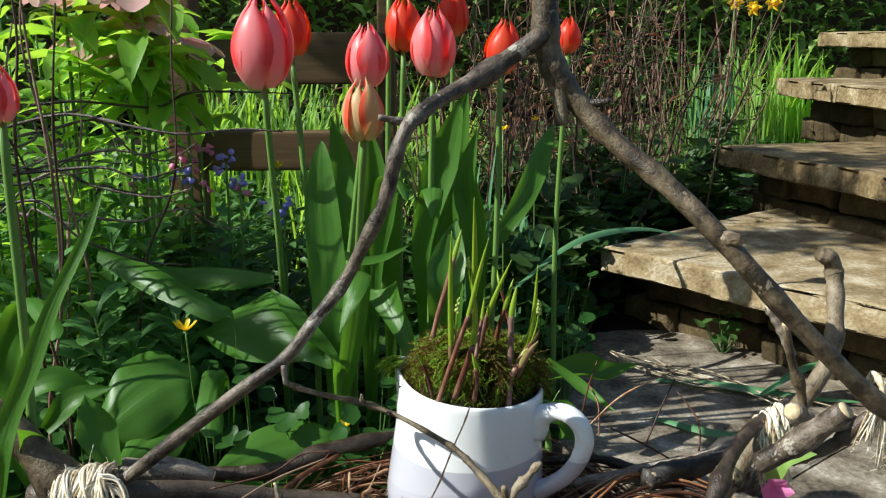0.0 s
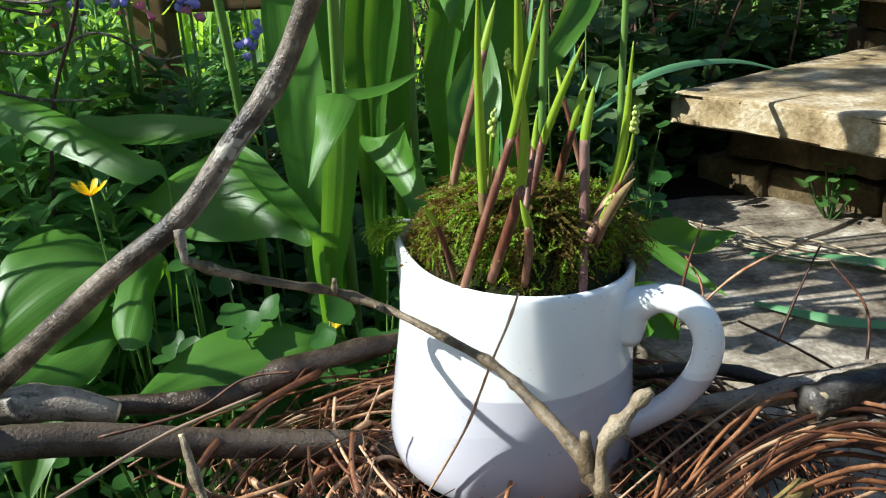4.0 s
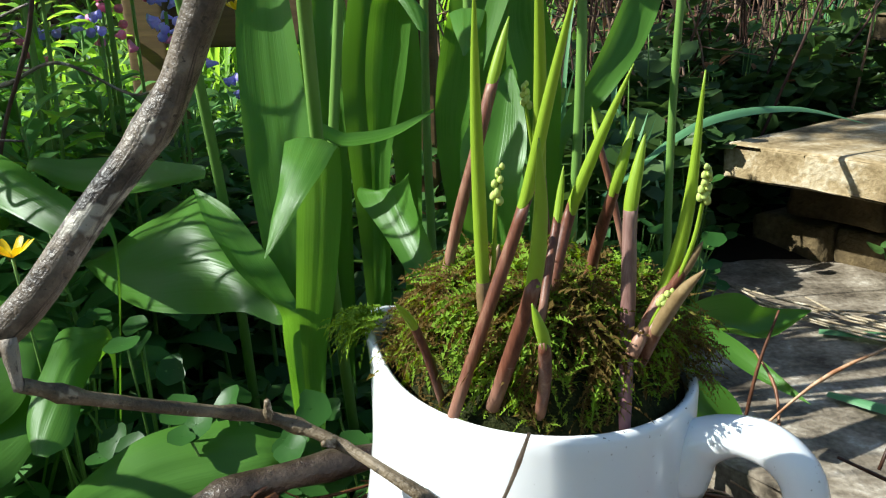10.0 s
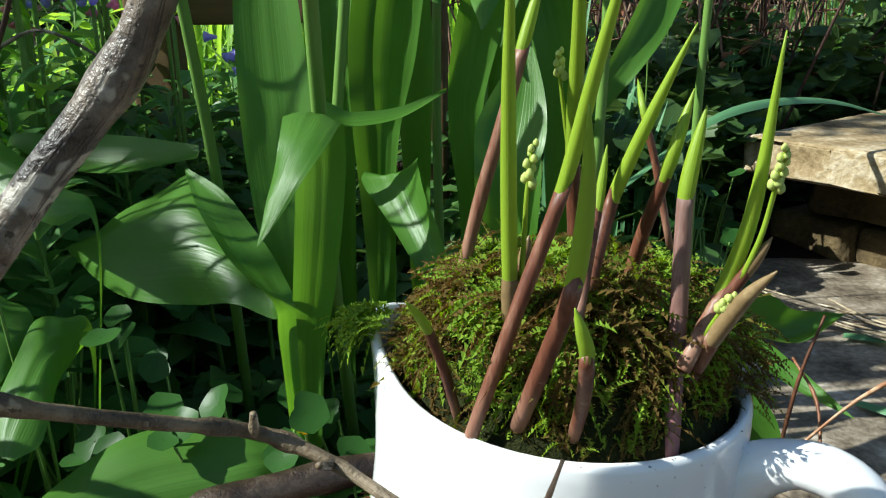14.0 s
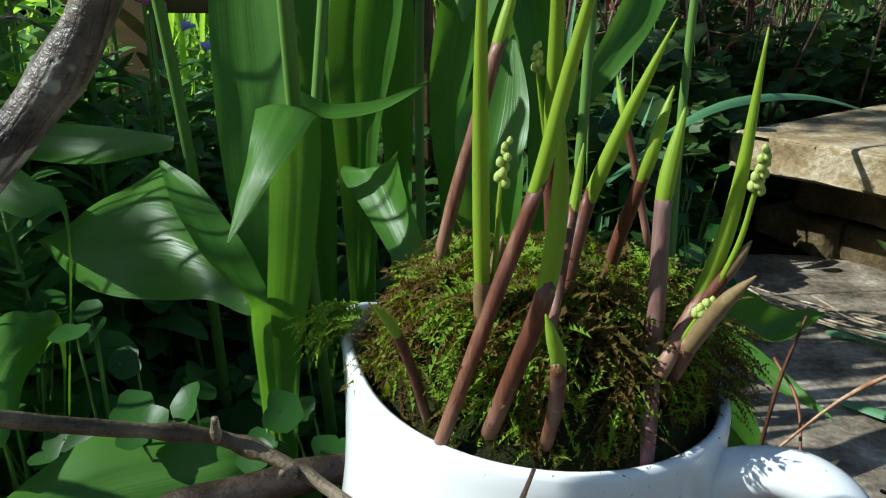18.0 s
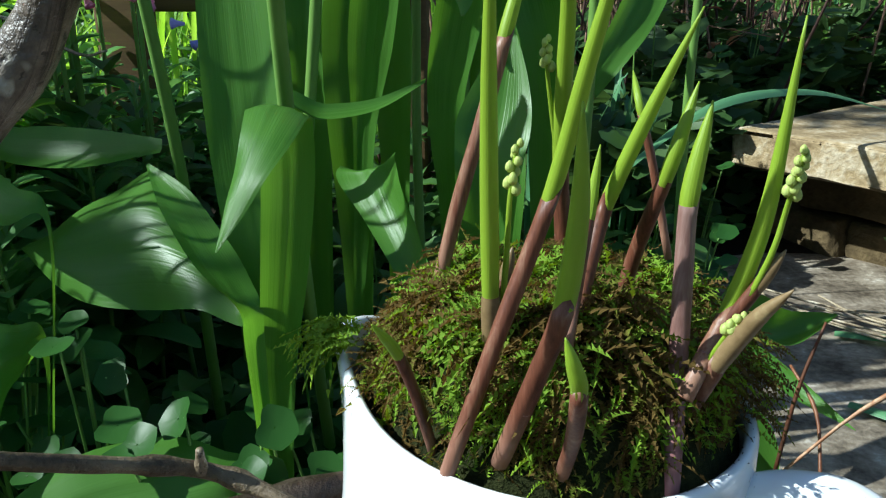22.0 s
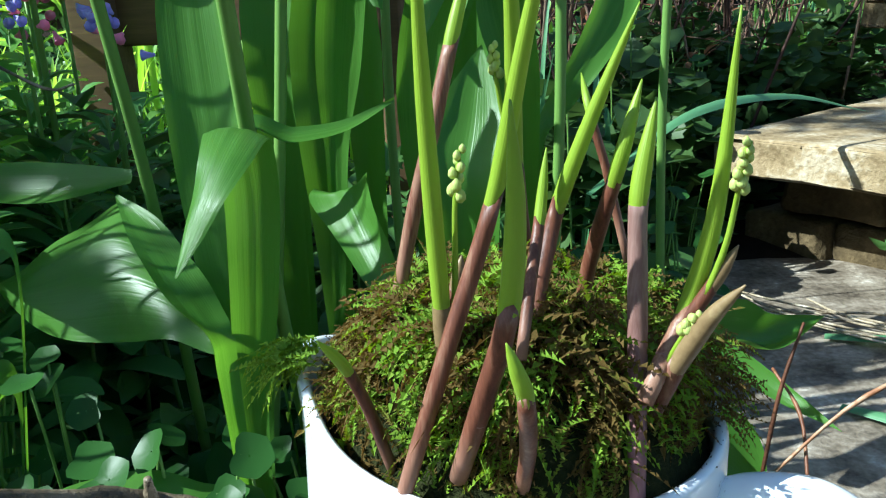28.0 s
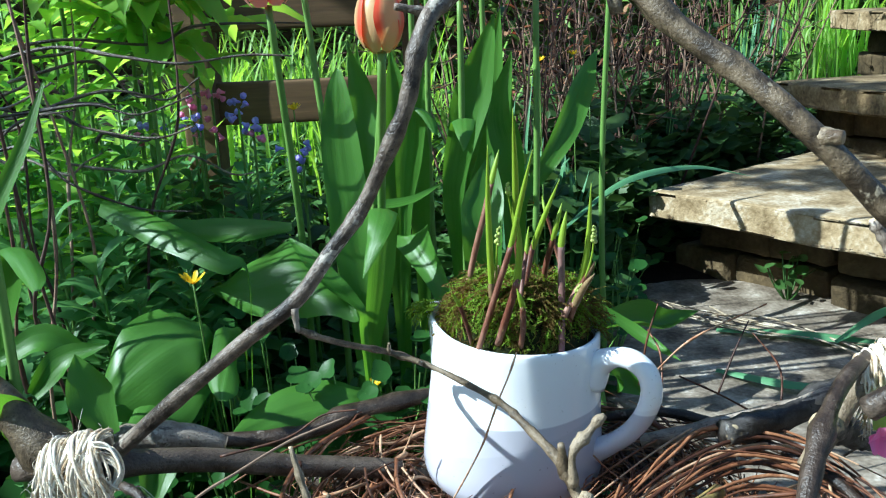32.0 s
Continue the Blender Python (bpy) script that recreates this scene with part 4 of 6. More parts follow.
stub(st, (-0.108, 0.541, -0.004), (-0.099, 0.54, 0.014), 0.0018, M_BARK_BROWN)
stick("stick", [(0.165, 0.49, -0.03), (0.20, 0.553, 0.025), (0.240, 0.607, 0.052), (0.30, 0.665, 0.057)], [0.0056, 0.0057, 0.0055, 0.0053], M_BARK_DARK, "grey stick of the side frame", 24, 12, 0.1, 4, 16, True, "stick", "sticks of the base")
stick("stick", [(0.215, 0.60, -0.01), (0.252, 0.62, 0.035), (0.291, 0.641, 0.055), (0.326, 0.66, 0.095), (0.338, 0.68, 0.126), (0.343, 0.70, 0.158), (0.338, 0.70, 0.174), (0.327, 0.70, 0.179)], [0.0072, 0.0074, 0.0074, 0.0072, 0.0070, 0.0070, 0.0072, 0.0060], M_BARK_BROWN, "stout brown stick bent over at its top", 36, 12, 0.12, 5, 17, False, "stick", "sticks of the base")
stick("stick", [(0.12, 0.68, -0.03), (0.181, 0.67, -0.012), (0.253, 0.662, 0.012), (0.30, 0.66, 0.03), (0.39, 0.66, 0.044)], [0.0055, 0.0062, 0.0062, 0.0056], M_BARK, "knotty grey stick behind the jug handle", 28, 10, 0.16, 7, 18, True, "stick", "sticks of the base")
stick("stick", [(0.24, 0.575, 0.045), (0.258, 0.562, 0.066), (0.284, 0.542, 0.103)], [0.0080, 0.0080, 0.0078], M_BARK, "short stick with a fresh sawn end", 12, 12, 0.1, 2, 19, True, "stick", "sticks of the base")
for k, (a, b, c, r, m) in enumerate((((-0.20, 0.60, -0.085), (0.0, 0.56, -0.08), (0.2, 0.52, -0.07), 0.011, M_BARK_DARK), ((-0.16, 0.72, -0.08), (0.0, 0.72, -0.08), (0.2, 0.70, -0.06), 0.010, M_BARK_DARK), ((-0.12, 0.47, -0.07), (-0.08, 0.6, -0.07), (-0.04, 0.74, -0.06), 0.010, M_BARK), ((0.13, 0.46, -0.06), (0.12, 0.6, -0.07), (0.12, 0.74, -0.06), 0.010, M_BARK_DARK), ((-0.15, 0.525, -0.04), (-0.07, 0.505, -0.045), (0.02, 0.468, -0.04), 0.007, M_BARK_BROWN), ((-0.12, 0.54, -0.035), (-0.05, 0.52, -0.04), (0.03, 0.49, -0.036), 0.0065, M_BARK_DARK), ((0.03, 0.47, -0.06), (0.10, 0.52, -0.05), (0.20, 0.56, -0.04), 0.007, M_LICHEN), ((-0.26, 0.57, -0.10), (-0.27, 0.58, -0.13), (-0.275, 0.585, -0.18), 0.012, M_BARK_DARK), ((0.22, 0.60, -0.05), (0.22, 0.61, -0.1), (0.22, 0.61, -0.18), 0.012, M_BARK_DARK), ((-0.05, 0.50, -0.08), (-0.05, 0.51, -0.12), (-0.05, 0.51, -0.18), 0.012, M_BARK_DARK), ((0.04, 0.70, -0.09), (0.04, 0.71, -0.12), (0.04, 0.71, -0.18), 0.012, M_BARK_DARK))):
    stick("stick", [a, b, c], [r, r * 1.05, r * 0.9], m, "dark stick lying low in the base under the nest", 18, 9, 0.12, 4, 30 + k, True, "stick", "sticks of the base")


for k, (pts, r0, r1, m, label) in enumerate((
        ([(0.075, 0.49, 0.013), (0.073, 0.485, 0.001), (0.07, 0.48, -0.014), (0.072, 0.475, -0.034)], 0.0022, 0.0024, M_BLEACHED, "upright pale dead twig in front of the jug"),
        ([(0.106, 0.47, -0.030), (0.115, 0.48, -0.015), (0.12, 0.49, -0.009), (0.126, 0.5, -0.001)], 0.0038, 0.0034, M_LICHEN, "short yellow stick with a white sawn end"),
        ([(-0.002, 0.455, -0.006), (0.028, 0.475, -0.006), (0.059, 0.49, -0.004), (0.091, 0.51, -0.003), (0.129, 0.53, -0.005), (0.165, 0.55, -0.009)], 0.0042, 0.0044, M_BARK_DARK, "slim grey stick with pale dots across the front"),
        ([(0.025, 0.455, -0.020), (0.038, 0.47, -0.014), (0.058, 0.49, -0.012), (0.084, 0.51, -0.012), (0.106, 0.53, -0.008), (0.133, 0.55, -0.004)], 0.0034, 0.0036, M_LICHEN, "stick crusted with yellow lichen across the front"),
        ([(0.084, 0.46, -0.022), (0.08, 0.47, -0.012), (0.073, 0.48, -0.003), (0.066, 0.49, 0.002)], 0.0034, 0.0028, M_BARK_DARK, "short dark forked stick end"),
        ([(0.051, 0.5, 0.0), (0.062, 0.485, -0.012), (0.072, 0.47, -0.020)], 0.0026, 0.0026, M_CUT, "split pale stick leaning among the others"),
        ([(-0.03, 0.455, -0.012), (-0.015, 0.46, 0.003), (-0.01, 0.465, 0.009), (-0.007, 0.47, 0.025)], 0.0010, 0.0006, M_BLEACHED, "thin pale twig rising from the fork"),
        ([(-0.193, 0.45, 0.012), (-0.183, 0.46, 0.027), (-0.161, 0.48, 0.048), (-0.141, 0.5, 0.054), (-0.117, 0.53, 0.057), (-0.085, 0.55, 0.062)], 0.0009, 0.0007, M_STEM_RED, "thin brown twig arching over the sticks"),
        ([(-0.28, 0.58, -0.045), (-0.211, 0.545, -0.043), (-0.158, 0.515, -0.040), (-0.112, 0.485, -0.034), (-0.06, 0.46, -0.034)], 0.0055, 0.0050, M_STEM_RED, "peeling dark brown stick under the thick one"),
        ([(-0.137, 0.475, -0.007), (-0.131, 0.46, -0.018), (-0.127, 0.45, -0.035)], 0.0028, 0.0030, M_LICHEN, "short yellow stick end below the thick one"),
        ([(-0.121, 0.5, 0.008), (-0.112, 0.49, 0.004), (-0.101, 0.48, -0.006), (-0.088, 0.47, -0.014)], 0.0022, 0.0030, M_BARK_DARK, "grey side shoot lying on the thick stick"),
        ([(-0.176, 0.47, -0.0), (-0.151, 0.475, -0.007), (-0.137, 0.48, -0.003), (-0.125, 0.49, -0.002), (-0.122, 0.5, 0.006)], 0.0007, 0.0012, M_VINE, "reddish twig bent round the thick stick"),
        ([(-0.232, 0.55, 0.018), (-0.217, 0.54, 0.016), (-0.204, 0.53, 0.005), (-0.176, 0.52, 0.0), (-0.14, 0.525, -0.012)], 0.0030, 0.0022, M_BARK_DARK, "dark twig behind the thick stick"),
        ([(-0.189, 0.61, 0.004), (-0.143, 0.62, 0.012), (-0.118, 0.63, 0.024), (-0.092, 0.63, 0.028)], 0.0009, 0.0006, M_VINE, "thin red-brown twig at the back of the nest"),
        ([(0.10, 0.72, -0.028), (0.145, 0.70, -0.016), (0.19, 0.66, -0.014), (0.235, 0.60, -0.02), (0.25, 0.55, -0.035)], 0.0042, 0.0034, M_BARK_DARK, "dark knotty stick beside the jug handle"))):
    stick("stick", pts, [r0, (r0 + r1) / 2, r1], m, label, 30, 8, 0.2, 5, 200 + k, r1 > 0.002, "stick", "sticks of the base")
for k, pts in enumerate(([(0.089, 0.5, 0.016), (0.093, 0.5, 0.005), (0.089, 0.497, -0.008), (0.092, 0.495, -0.017), (0.088, 0.493, -0.014)], [(0.1, 0.5, 0.013), (0.107, 0.5, 0.002), (0.11, 0.497, -0.008), (0.104, 0.49, -0.018), (0.1, 0.485, -0.030)], [(0.147, 0.5, -0.023), (0.124, 0.495, -0.021), (0.108, 0.49, -0.023), (0.092, 0.48, -0.030)], [(0.018, 0.452, -0.02), (0.014, 0.45, 0.003), (0.022, 0.452, 0.006), (0.026, 0.455, 0.001), (0.022, 0.455, -0.008)])):
    stick("dry_tendril", pts, [0.0009, 0.0013, 0.0008], M_BLEACHED, "bleached curled tendril hanging among the sticks", 24, 6, 0.25, 4, 240 + k, False, "tendril", "bleached tendrils")
rs = random.Random(88)
for k in range(26):
    x, y = rs.uniform(-0.12, 0.24), rs.uniform(0.45, 0.56)
    a = rs.choice((0.75, 0.7, -0.45, 2.2)) + rs.gauss(0, 0.25)
    d = Vector((math.cos(a), math.sin(a), rs.gauss(0, 0.10))) * rs.uniform(0.035, 0.085)
    c = Vector((x, y, rs.uniform(-0.062, -0.034)))
    r = rs.choice((0.0014, 0.0018, 0.0026, 0.0038))
    stick("stick", [c - d, c + Vector((0, 0, rs.gauss(0, 0.004))), c + d], [r, r * 0.9, r * 0.8], rs.choice((M_BARK_DARK, M_BARK_DARK, M_BARK, M_VINE, M_LICHEN, M_BLEACHED)), "thin broken stick in the tangle of the base", 14, 7, 0.2, 4, 260 + k, r > 0.002, "stick", "sticks of the base")


for k, (pts, r0, r1, m, label) in enumerate((
        ([(0.293, 0.625, 0.062), (0.287, 0.62, 0.086), (0.275, 0.615, 0.112), (0.265, 0.61, 0.144)], 0.0040, 0.0030, M_BARK_BROWN, "upright knobbly spur in the side frame"),
        ([(0.276, 0.618, 0.116), (0.268, 0.62, 0.134), (0.257, 0.625, 0.155)], 0.0040, 0.0034, M_BARK, "short dark side spur in the side frame"),
        ([(0.32, 0.66, 0.033), (0.302, 0.64, 0.05), (0.275, 0.605, 0.074)], 0.0075, 0.0075, M_BARK, "short stub with a white sawn end"),
        ([(0.286, 0.66, -0.022), (0.257, 0.64, -0.004), (0.224, 0.6, 0.022)], 0.0095, 0.0095, M_SILVER, "grey stick end with a white sawn face"),
        ([(0.171, 0.64, -0.004), (0.22, 0.66, -0.003), (0.262, 0.67, 0.012), (0.285, 0.68, 0.018)], 0.0095, 0.0105, M_SILVER, "knobbly grey stick lying behind the jug handle"),
        ([(0.303, 0.66, 0.004), (0.336, 0.66, 0.017), (0.362, 0.65, 0.051)], 0.0060, 0.0050, M_BARK_DARK, "dark wrinkled stick behind the sawn stub"))):
    stick("stick", pts, [r0, (r0 + r1) / 2, r1], m, label, 24, 10, 0.25, 5, 320 + k, True, "stick", "sticks of the side frame")


# ---------------------------------------------------------------- the nest of vines
def vine_line(rnd, k):
    """A vine twig bent round the jug, lying flat in the nest."""
    a0 = rnd.uniform(0, 2 * math.pi)
    span = rnd.uniform(0.5, 1.5) * rnd.choice((-1, 1))
    rad = rnd.uniform(0.050, 0.160)
    drift = rnd.gauss(0, 0.020)
    ell = rnd.uniform(0.75, 1.0)
    z = -0.044 + rnd.gauss(-0.006, 0.009) + 0.10 * max(0, rad - 0.09) * rnd.random()
    dz = rnd.gauss(0, 0.007)
    pts = []
    for u in np.linspace(0, 1, 5):
        a = a0 + span * u
        r = max(0.05, rad + drift * (2 * u - 1) - 0.16 * rad * span * span * u * (1 - u))
        x, y = 0.022 + 1.12 * r * math.cos(a), 0.645 + ell * r * math.sin(a)
        top = -0.060 if math.hypot(x - 0.0175, y - 0.686) < 0.073 else 0.004
        pts.append((x, y, min(z + dz * (2 * u - 1) + rnd.gauss(0, 0.002), top)))
    return pts


def nest():
    thing = empty("twig_nest", (0.02, 0.64, -0.05), "loose round nest of red-brown vine twigs under the jug", "nest")
    rnd = random.Random(21)
    for k in range(240):
        s = Shape()
        pts = vine_line(rnd, k)
        t = rnd.choice((0.0005, 0.0006, 0.0008, 0.0010, 0.0015, 0.0022))
        line = tube(s, pts, [t, t * 1.1, t * 0.7], 14, 5, 0.10, 2, k)
        if k % 3 == 0:
            c = line[rnd.randint(4, 10)]
            d = (line[11] - line[10]).normalized() + Vector((rnd.gauss(0, 0.6), rnd.gauss(0, 0.6), rnd.uniform(0.1, 0.8)))
            tube(s, [c, c + d * 0.012, c + d * rnd.uniform(0.018, 0.035) + Vector((0, 0, 0.003))], [t * 0.6, t * 0.35], 4, 4)
        part("vine_twig", s, M_VINE, thing)
    for k in range(55):
        s = Shape()
        c = Vector((rnd.uniform(-0.17, 0.20), rnd.uniform(0.49, 0.58), rnd.uniform(-0.040, -0.018)))
        d = Vector((rnd.gauss(0.7, 0.4), rnd.gauss(0, 0.3), rnd.gauss(0, 0.06))).normalized() * rnd.uniform(0.04, 0.11)
        t = rnd.uniform(0.0005, 0.0016)
        tube(s, [c - d, c + Vector((0, 0, rnd.gauss(0, 0.004))), c + d], [t, t * 0.8], 9, 6, 0.15, 3, k)
        part("vine_twig", s, M_VINE if k % 4 else M_BARK_DARK, thing)
    for k in range(26):
        s = Shape()
        w = rnd.gauss(0, 0.034)
        h = rnd.gauss(-0.014, 0.010)
        tube(s, [(0.07 + rnd.gauss(0, 0.012), 0.56 + w, -0.034 + h * 0.3), (0.13, 0.615 + w, -0.012 + h), (0.185 + rnd.gauss(0, 0.01), 0.64 + w, -0.004 + h), (0.235, 0.62 + w, -0.012 + h), (0.265 + rnd.gauss(0, 0.02), 0.57 + w, -0.034 + h)], [0.0007, rnd.uniform(0.0006, 0.0018), 0.0006], 20, 5, 0.1, 2, k)
        part("vine_twig", s, M_VINE, thing)
    s = Shape()
    for k in range(420):
        t = rnd.uniform(0.0003, 0.0008)
        pts = [(x, y, z - 0.006) for x, y, z in vine_line(rnd, k)]
        tube(s, pts, [t, t, t * 0.7], 9, 4, 0.1, 0, k)
    ob = part("fine_tangle", s, M_VINE, thing, "tangle of fine vine ends")
    ob["kind"] = "stuff"


nest()


# ---------------------------------------------------------------- twine
def twine(center, ax, size, strands, seed, drop=1.0, loops=()):
    """A skein of twine laid over the branches: strands go over the top and hang down in front, frayed at their ends."""
    thing = empty("twine_knot", center, "frayed pale sisal twine hanging round the tied branches", "twine", "twine bindings")
    rnd = random.Random(seed)
    c, ax = Vector(center), Vector(ax).normalized()
    f = Shape()
    for k in range(strands):
        o = ax * (rnd.choice((-0.75, -0.5, -0.35, 0.05, 0.2, 0.55)) + rnd.gauss(0, 0.10)) * size
        top = size * rnd.uniform(0.85, 1.15)
        sway = rnd.gauss(0, 0.45) * size
        low = -size * rnd.choice((0.35, 0.8, 1.1, 1.4, 1.7)) * rnd.uniform(0.8, 1.15) * drop
        slip = ax * rnd.gauss(0, 0.55) * size
        if k % 5 == 0:
            slip = ax * size * rnd.uniform(0.8, 1.4)
        pts = [c + o - slip * 0.4 + Vector((0, size * 0.9, -size * 0.2)), c + o + Vector((0, size * 0.5, top * 0.85)), c + o + Vector((0, -size * 0.3, top)), c + o + slip * 0.3 + Vector((0, -size * 0.95, top * 0.35)), c + o + slip * 0.7 + Vector((sway * 0.4, -size * 1.0, low * 0.4)), c + o + slip + Vector((sway, -size * rnd.uniform(0.6, 0.95), low))]
        t = rnd.uniform(0.0010, 0.0019)
        for m in range(5):
            s = Shape()
            wob = Vector((rnd.gauss(0, 1), rnd.gauss(0, 0.5), rnd.gauss(0, 0.3))) * t * 0.8
            end = Vector((rnd.gauss(0, 1), rnd.gauss(0, 0.6), rnd.gauss(0, 1))) * t * 1.8
            line = tube(s, [q + wob + Vector((rnd.gauss(0, 1), rnd.gauss(0, 0.6), rnd.gauss(0, 0.7))) * t * 0.9 + end * (g / 5) ** 3 for g, q in enumerate(pts)], [t * 0.60, t * 0.80, t * 0.66, t * 0.30], 26, 5, 0.4, 0, k * 7 + m + seed)
            part("twine_strand", s, M_TWINE, thing)
        for j in range(7):
            q = line[-1 - rnd.randint(0, 1)]
            tube(f, [q, q + Vector((rnd.gauss(0, 0.3), rnd.gauss(-0.1, 0.25), -0.25)) * size * 0.5, q + Vector((rnd.gauss(0, 0.5), rnd.gauss(-0.1, 0.3), -rnd.uniform(0.2, 0.7))) * size * 0.7], [0.0003, 0.0002], 4, 3)
        for j in range(9):
            q = line[rnd.randint(4, 24)]
            d = Vector((rnd.gauss(0, 1), rnd.gauss(-0.4, 0.7), rnd.gauss(0.15, 0.8))) * size * rnd.uniform(0.1, 0.42)
            tube(f, [q, q + d * 0.5 + Vector((0, 0, 0.001)), q + d + Vector((rnd.gauss(0, 0.002), 0, -abs(d.x) * 0.3))], [0.00022, 0.00013], 5, 3)
    for way in loops:
        for m in range(6):
            s = Shape()
            off = Vector((rnd.gauss(0, 0.0016), rnd.gauss(0, 0.0012), rnd.gauss(0, 0.0016)))
            tube(s, [Vector(q) + off * rnd.uniform(0.5, 1.3) for q in way], [0.0008, 0.0009, 0.0006], 22, 5, 0.4, 0, m)
            part("twine_strand", s, M_TWINE, thing)
    part("fray", f, M_TWINE, thing, "loose pale fibres")


twine((-0.278, 0.590, 0.006), (1, 0.05, 0.12), 0.023, 27, 3, 1.25, (
    ((-0.262, 0.580, 0.031), (-0.248, 0.577, 0.029), (-0.242, 0.573, 0.014), (-0.255, 0.570, -0.004), (-0.270, 0.568, -0.020), (-0.287, 0.566, -0.036)),
    ((-0.270, 0.580, 0.026), (-0.250, 0.577, 0.020), (-0.249, 0.573, 0.008), (-0.262, 0.570, -0.008), (-0.279, 0.568, -0.026)),
    ((-0.298, 0.580, 0.010), (-0.310, 0.575, -0.012), (-0.301, 0.570, -0.032), (-0.288, 0.568, -0.038))))
twine((0.270, 0.632, 0.048), (0.8, 0.2, 0.45), 0.013, 14, 4, 1.8)
twine((0.345, 0.604, 0.086), (1, 0, -0.8), 0.0115, 14, 5, 3.0)
stick("stick", [(-0.36, 0.605, 0.075), (-0.325, 0.60, 0.045), (-0.285, 0.592, -0.005), (-0.265, 0.588, -0.035)], [0.0135, 0.013, 0.0125, 0.012], M_BARK_BROWN, "stout dark stick leaning into the twine", 18, 12, 0.1, 3, 50, False, "stick", "sticks of the base")


# ---------------------------------------------------------------- flowers
def round_leaf(shape, c, d, up, size, n=7):
    """A small round leaf as a shallow bowl."""
    side = d.cross(up).normalized()
    up = side.cross(d).normalized()
    b = len(shape.v)
    shape.v.append(tuple(c + d * size * 0.45 - up * size * 0.08))
    for j in range(n):
        a = 2 * math.pi * j / n
        shape.v.append(tuple(c + d * size * (0.5 - 0.5 * math.cos(a)) + side * size * 0.5 * math.sin(a) + up * size * 0.06 * math.cos(2 * a)))
    for j in range(n):
        shape.f.append((b, b + 1 + j, b + 1 + (j + 1) % n))
        shape.uv.extend([(0.5, 0.5), (j / n, 1), ((j + 1) / n, 1)])


def narrow_leaf(shape, c, d, up, size, slim=0.34):
    """A pointed leaf, folded along its middle."""
    side = d.cross(up).normalized()
    up = side.cross(d).normalized()
    b = len(shape.v)
    for u, w, z in ((0, 0.05, 0), (0.25, 0.8, 0.05), (0.55, 1.0, 0.06), (0.82, 0.6, 0.0), (1, 0.03, -0.1)):
        for x in (-1, 0, 1):
            shape.v.append(tuple(c + d * size * u + side * size * slim * 0.5 * w * x + up * size * (z + 0.10 * abs(x) * w)))
    for i in range(4):
        for j in range(2):
            q = b + i * 3 + j
            shape.f.append((q, q + 1, q + 4, q + 3))
            shape.uv.extend([(j / 2, i / 4), ((j + 1) / 2, i / 4), ((j + 1) / 2, (i + 1) / 4), (j / 2, (i + 1) / 4)])


def spoon_leaf(shape, c, d, up, size, slim=0.42):
    """A spoon-shaped leaf: narrow at its foot, broadest beyond its middle, rounded at its tip."""
    side = d.cross(up).normalized()
    up = side.cross(d).normalized()
    b = len(shape.v)
    for u, w, z in ((0, 0.14, 0), (0.22, 0.30, 0.04), (0.45, 0.66, 0.07), (0.68, 1.0, 0.06), (0.86, 0.86, 0.01), (0.96, 0.48, -0.04), (1, 0.10, -0.06)):
        for x in (-1, 0, 1):
            shape.v.append(tuple(c + d * size * u + side * size * slim * 0.5 * w * x + up * size * (z + 0.07 * abs(x) * w)))
    for i in range(6):
        for j in range(2):
            q = b + i * 3 + j
            shape.f.append((q, q + 1, q + 4, q + 3))
            shape.uv.extend([(j / 2, i / 6), ((j + 1) / 2, i / 6), ((j + 1) / 2, (i + 1) / 6), (j / 2, (i + 1) / 6)])


def tulip(foot, head, size, material, label, tip=0.0, lean=0.0, seed=0):
    """A tulip: stalk and six overlapping petals in a closed cup."""
    f, h = Vector(foot), Vector(head)
    thing = empty("tulip", f, label, "tulip", "tulips in the bed")
    s = Shape()
    mid = f.lerp(h, 0.5) + Vector((0.006 * math.sin(seed), 0.004, 0))
    tube(s, [f, mid, h], [0.0042, 0.0038, 0.0034], 16, 8)
    part("stalk", s, M_STALK, thing)
    ax = Vector((lean, 0, 1)).normalized()
    for k in range(6):
        p = Shape()
        a0 = math.radians(60 * k + 17 * seed)
        inner = k % 2
        rows = []
        for i in range(13):
            u = i / 12
            swell = math.sin(math.pi * min(1.0, 0.06 + 0.94 * u) ** 0.86) ** 0.60 if u < 0.985 else 0.26
            rad = size * 0.350 * max(0.22, swell) * (0.94 if inner else 1.0) + (0.012 * size * math.sin(k * 2.1 + seed))
            half = 1.08 * math.sin(math.pi * (0.10 + 0.84 * u)) ** 0.7 * (1.0 if u < 0.9 else 0.55)
            row = []
            for j in range(9):
                x = 2 * j / 8 - 1
                a = a0 + x * half * 0.74
                rr = rad * (1.0 + 0.035 * x * x)
                z = size * (u * (1.0 if inner else 1.05) - 0.10 * x * x * u * u + 0.02 * math.sin(k + seed))
                row.append(h + Vector((math.cos(a) * rr + ax.x * z, math.sin(a) * rr, z)))
            rows.append(row)
        p.grid(rows)
        part("petal", p, material, thing)


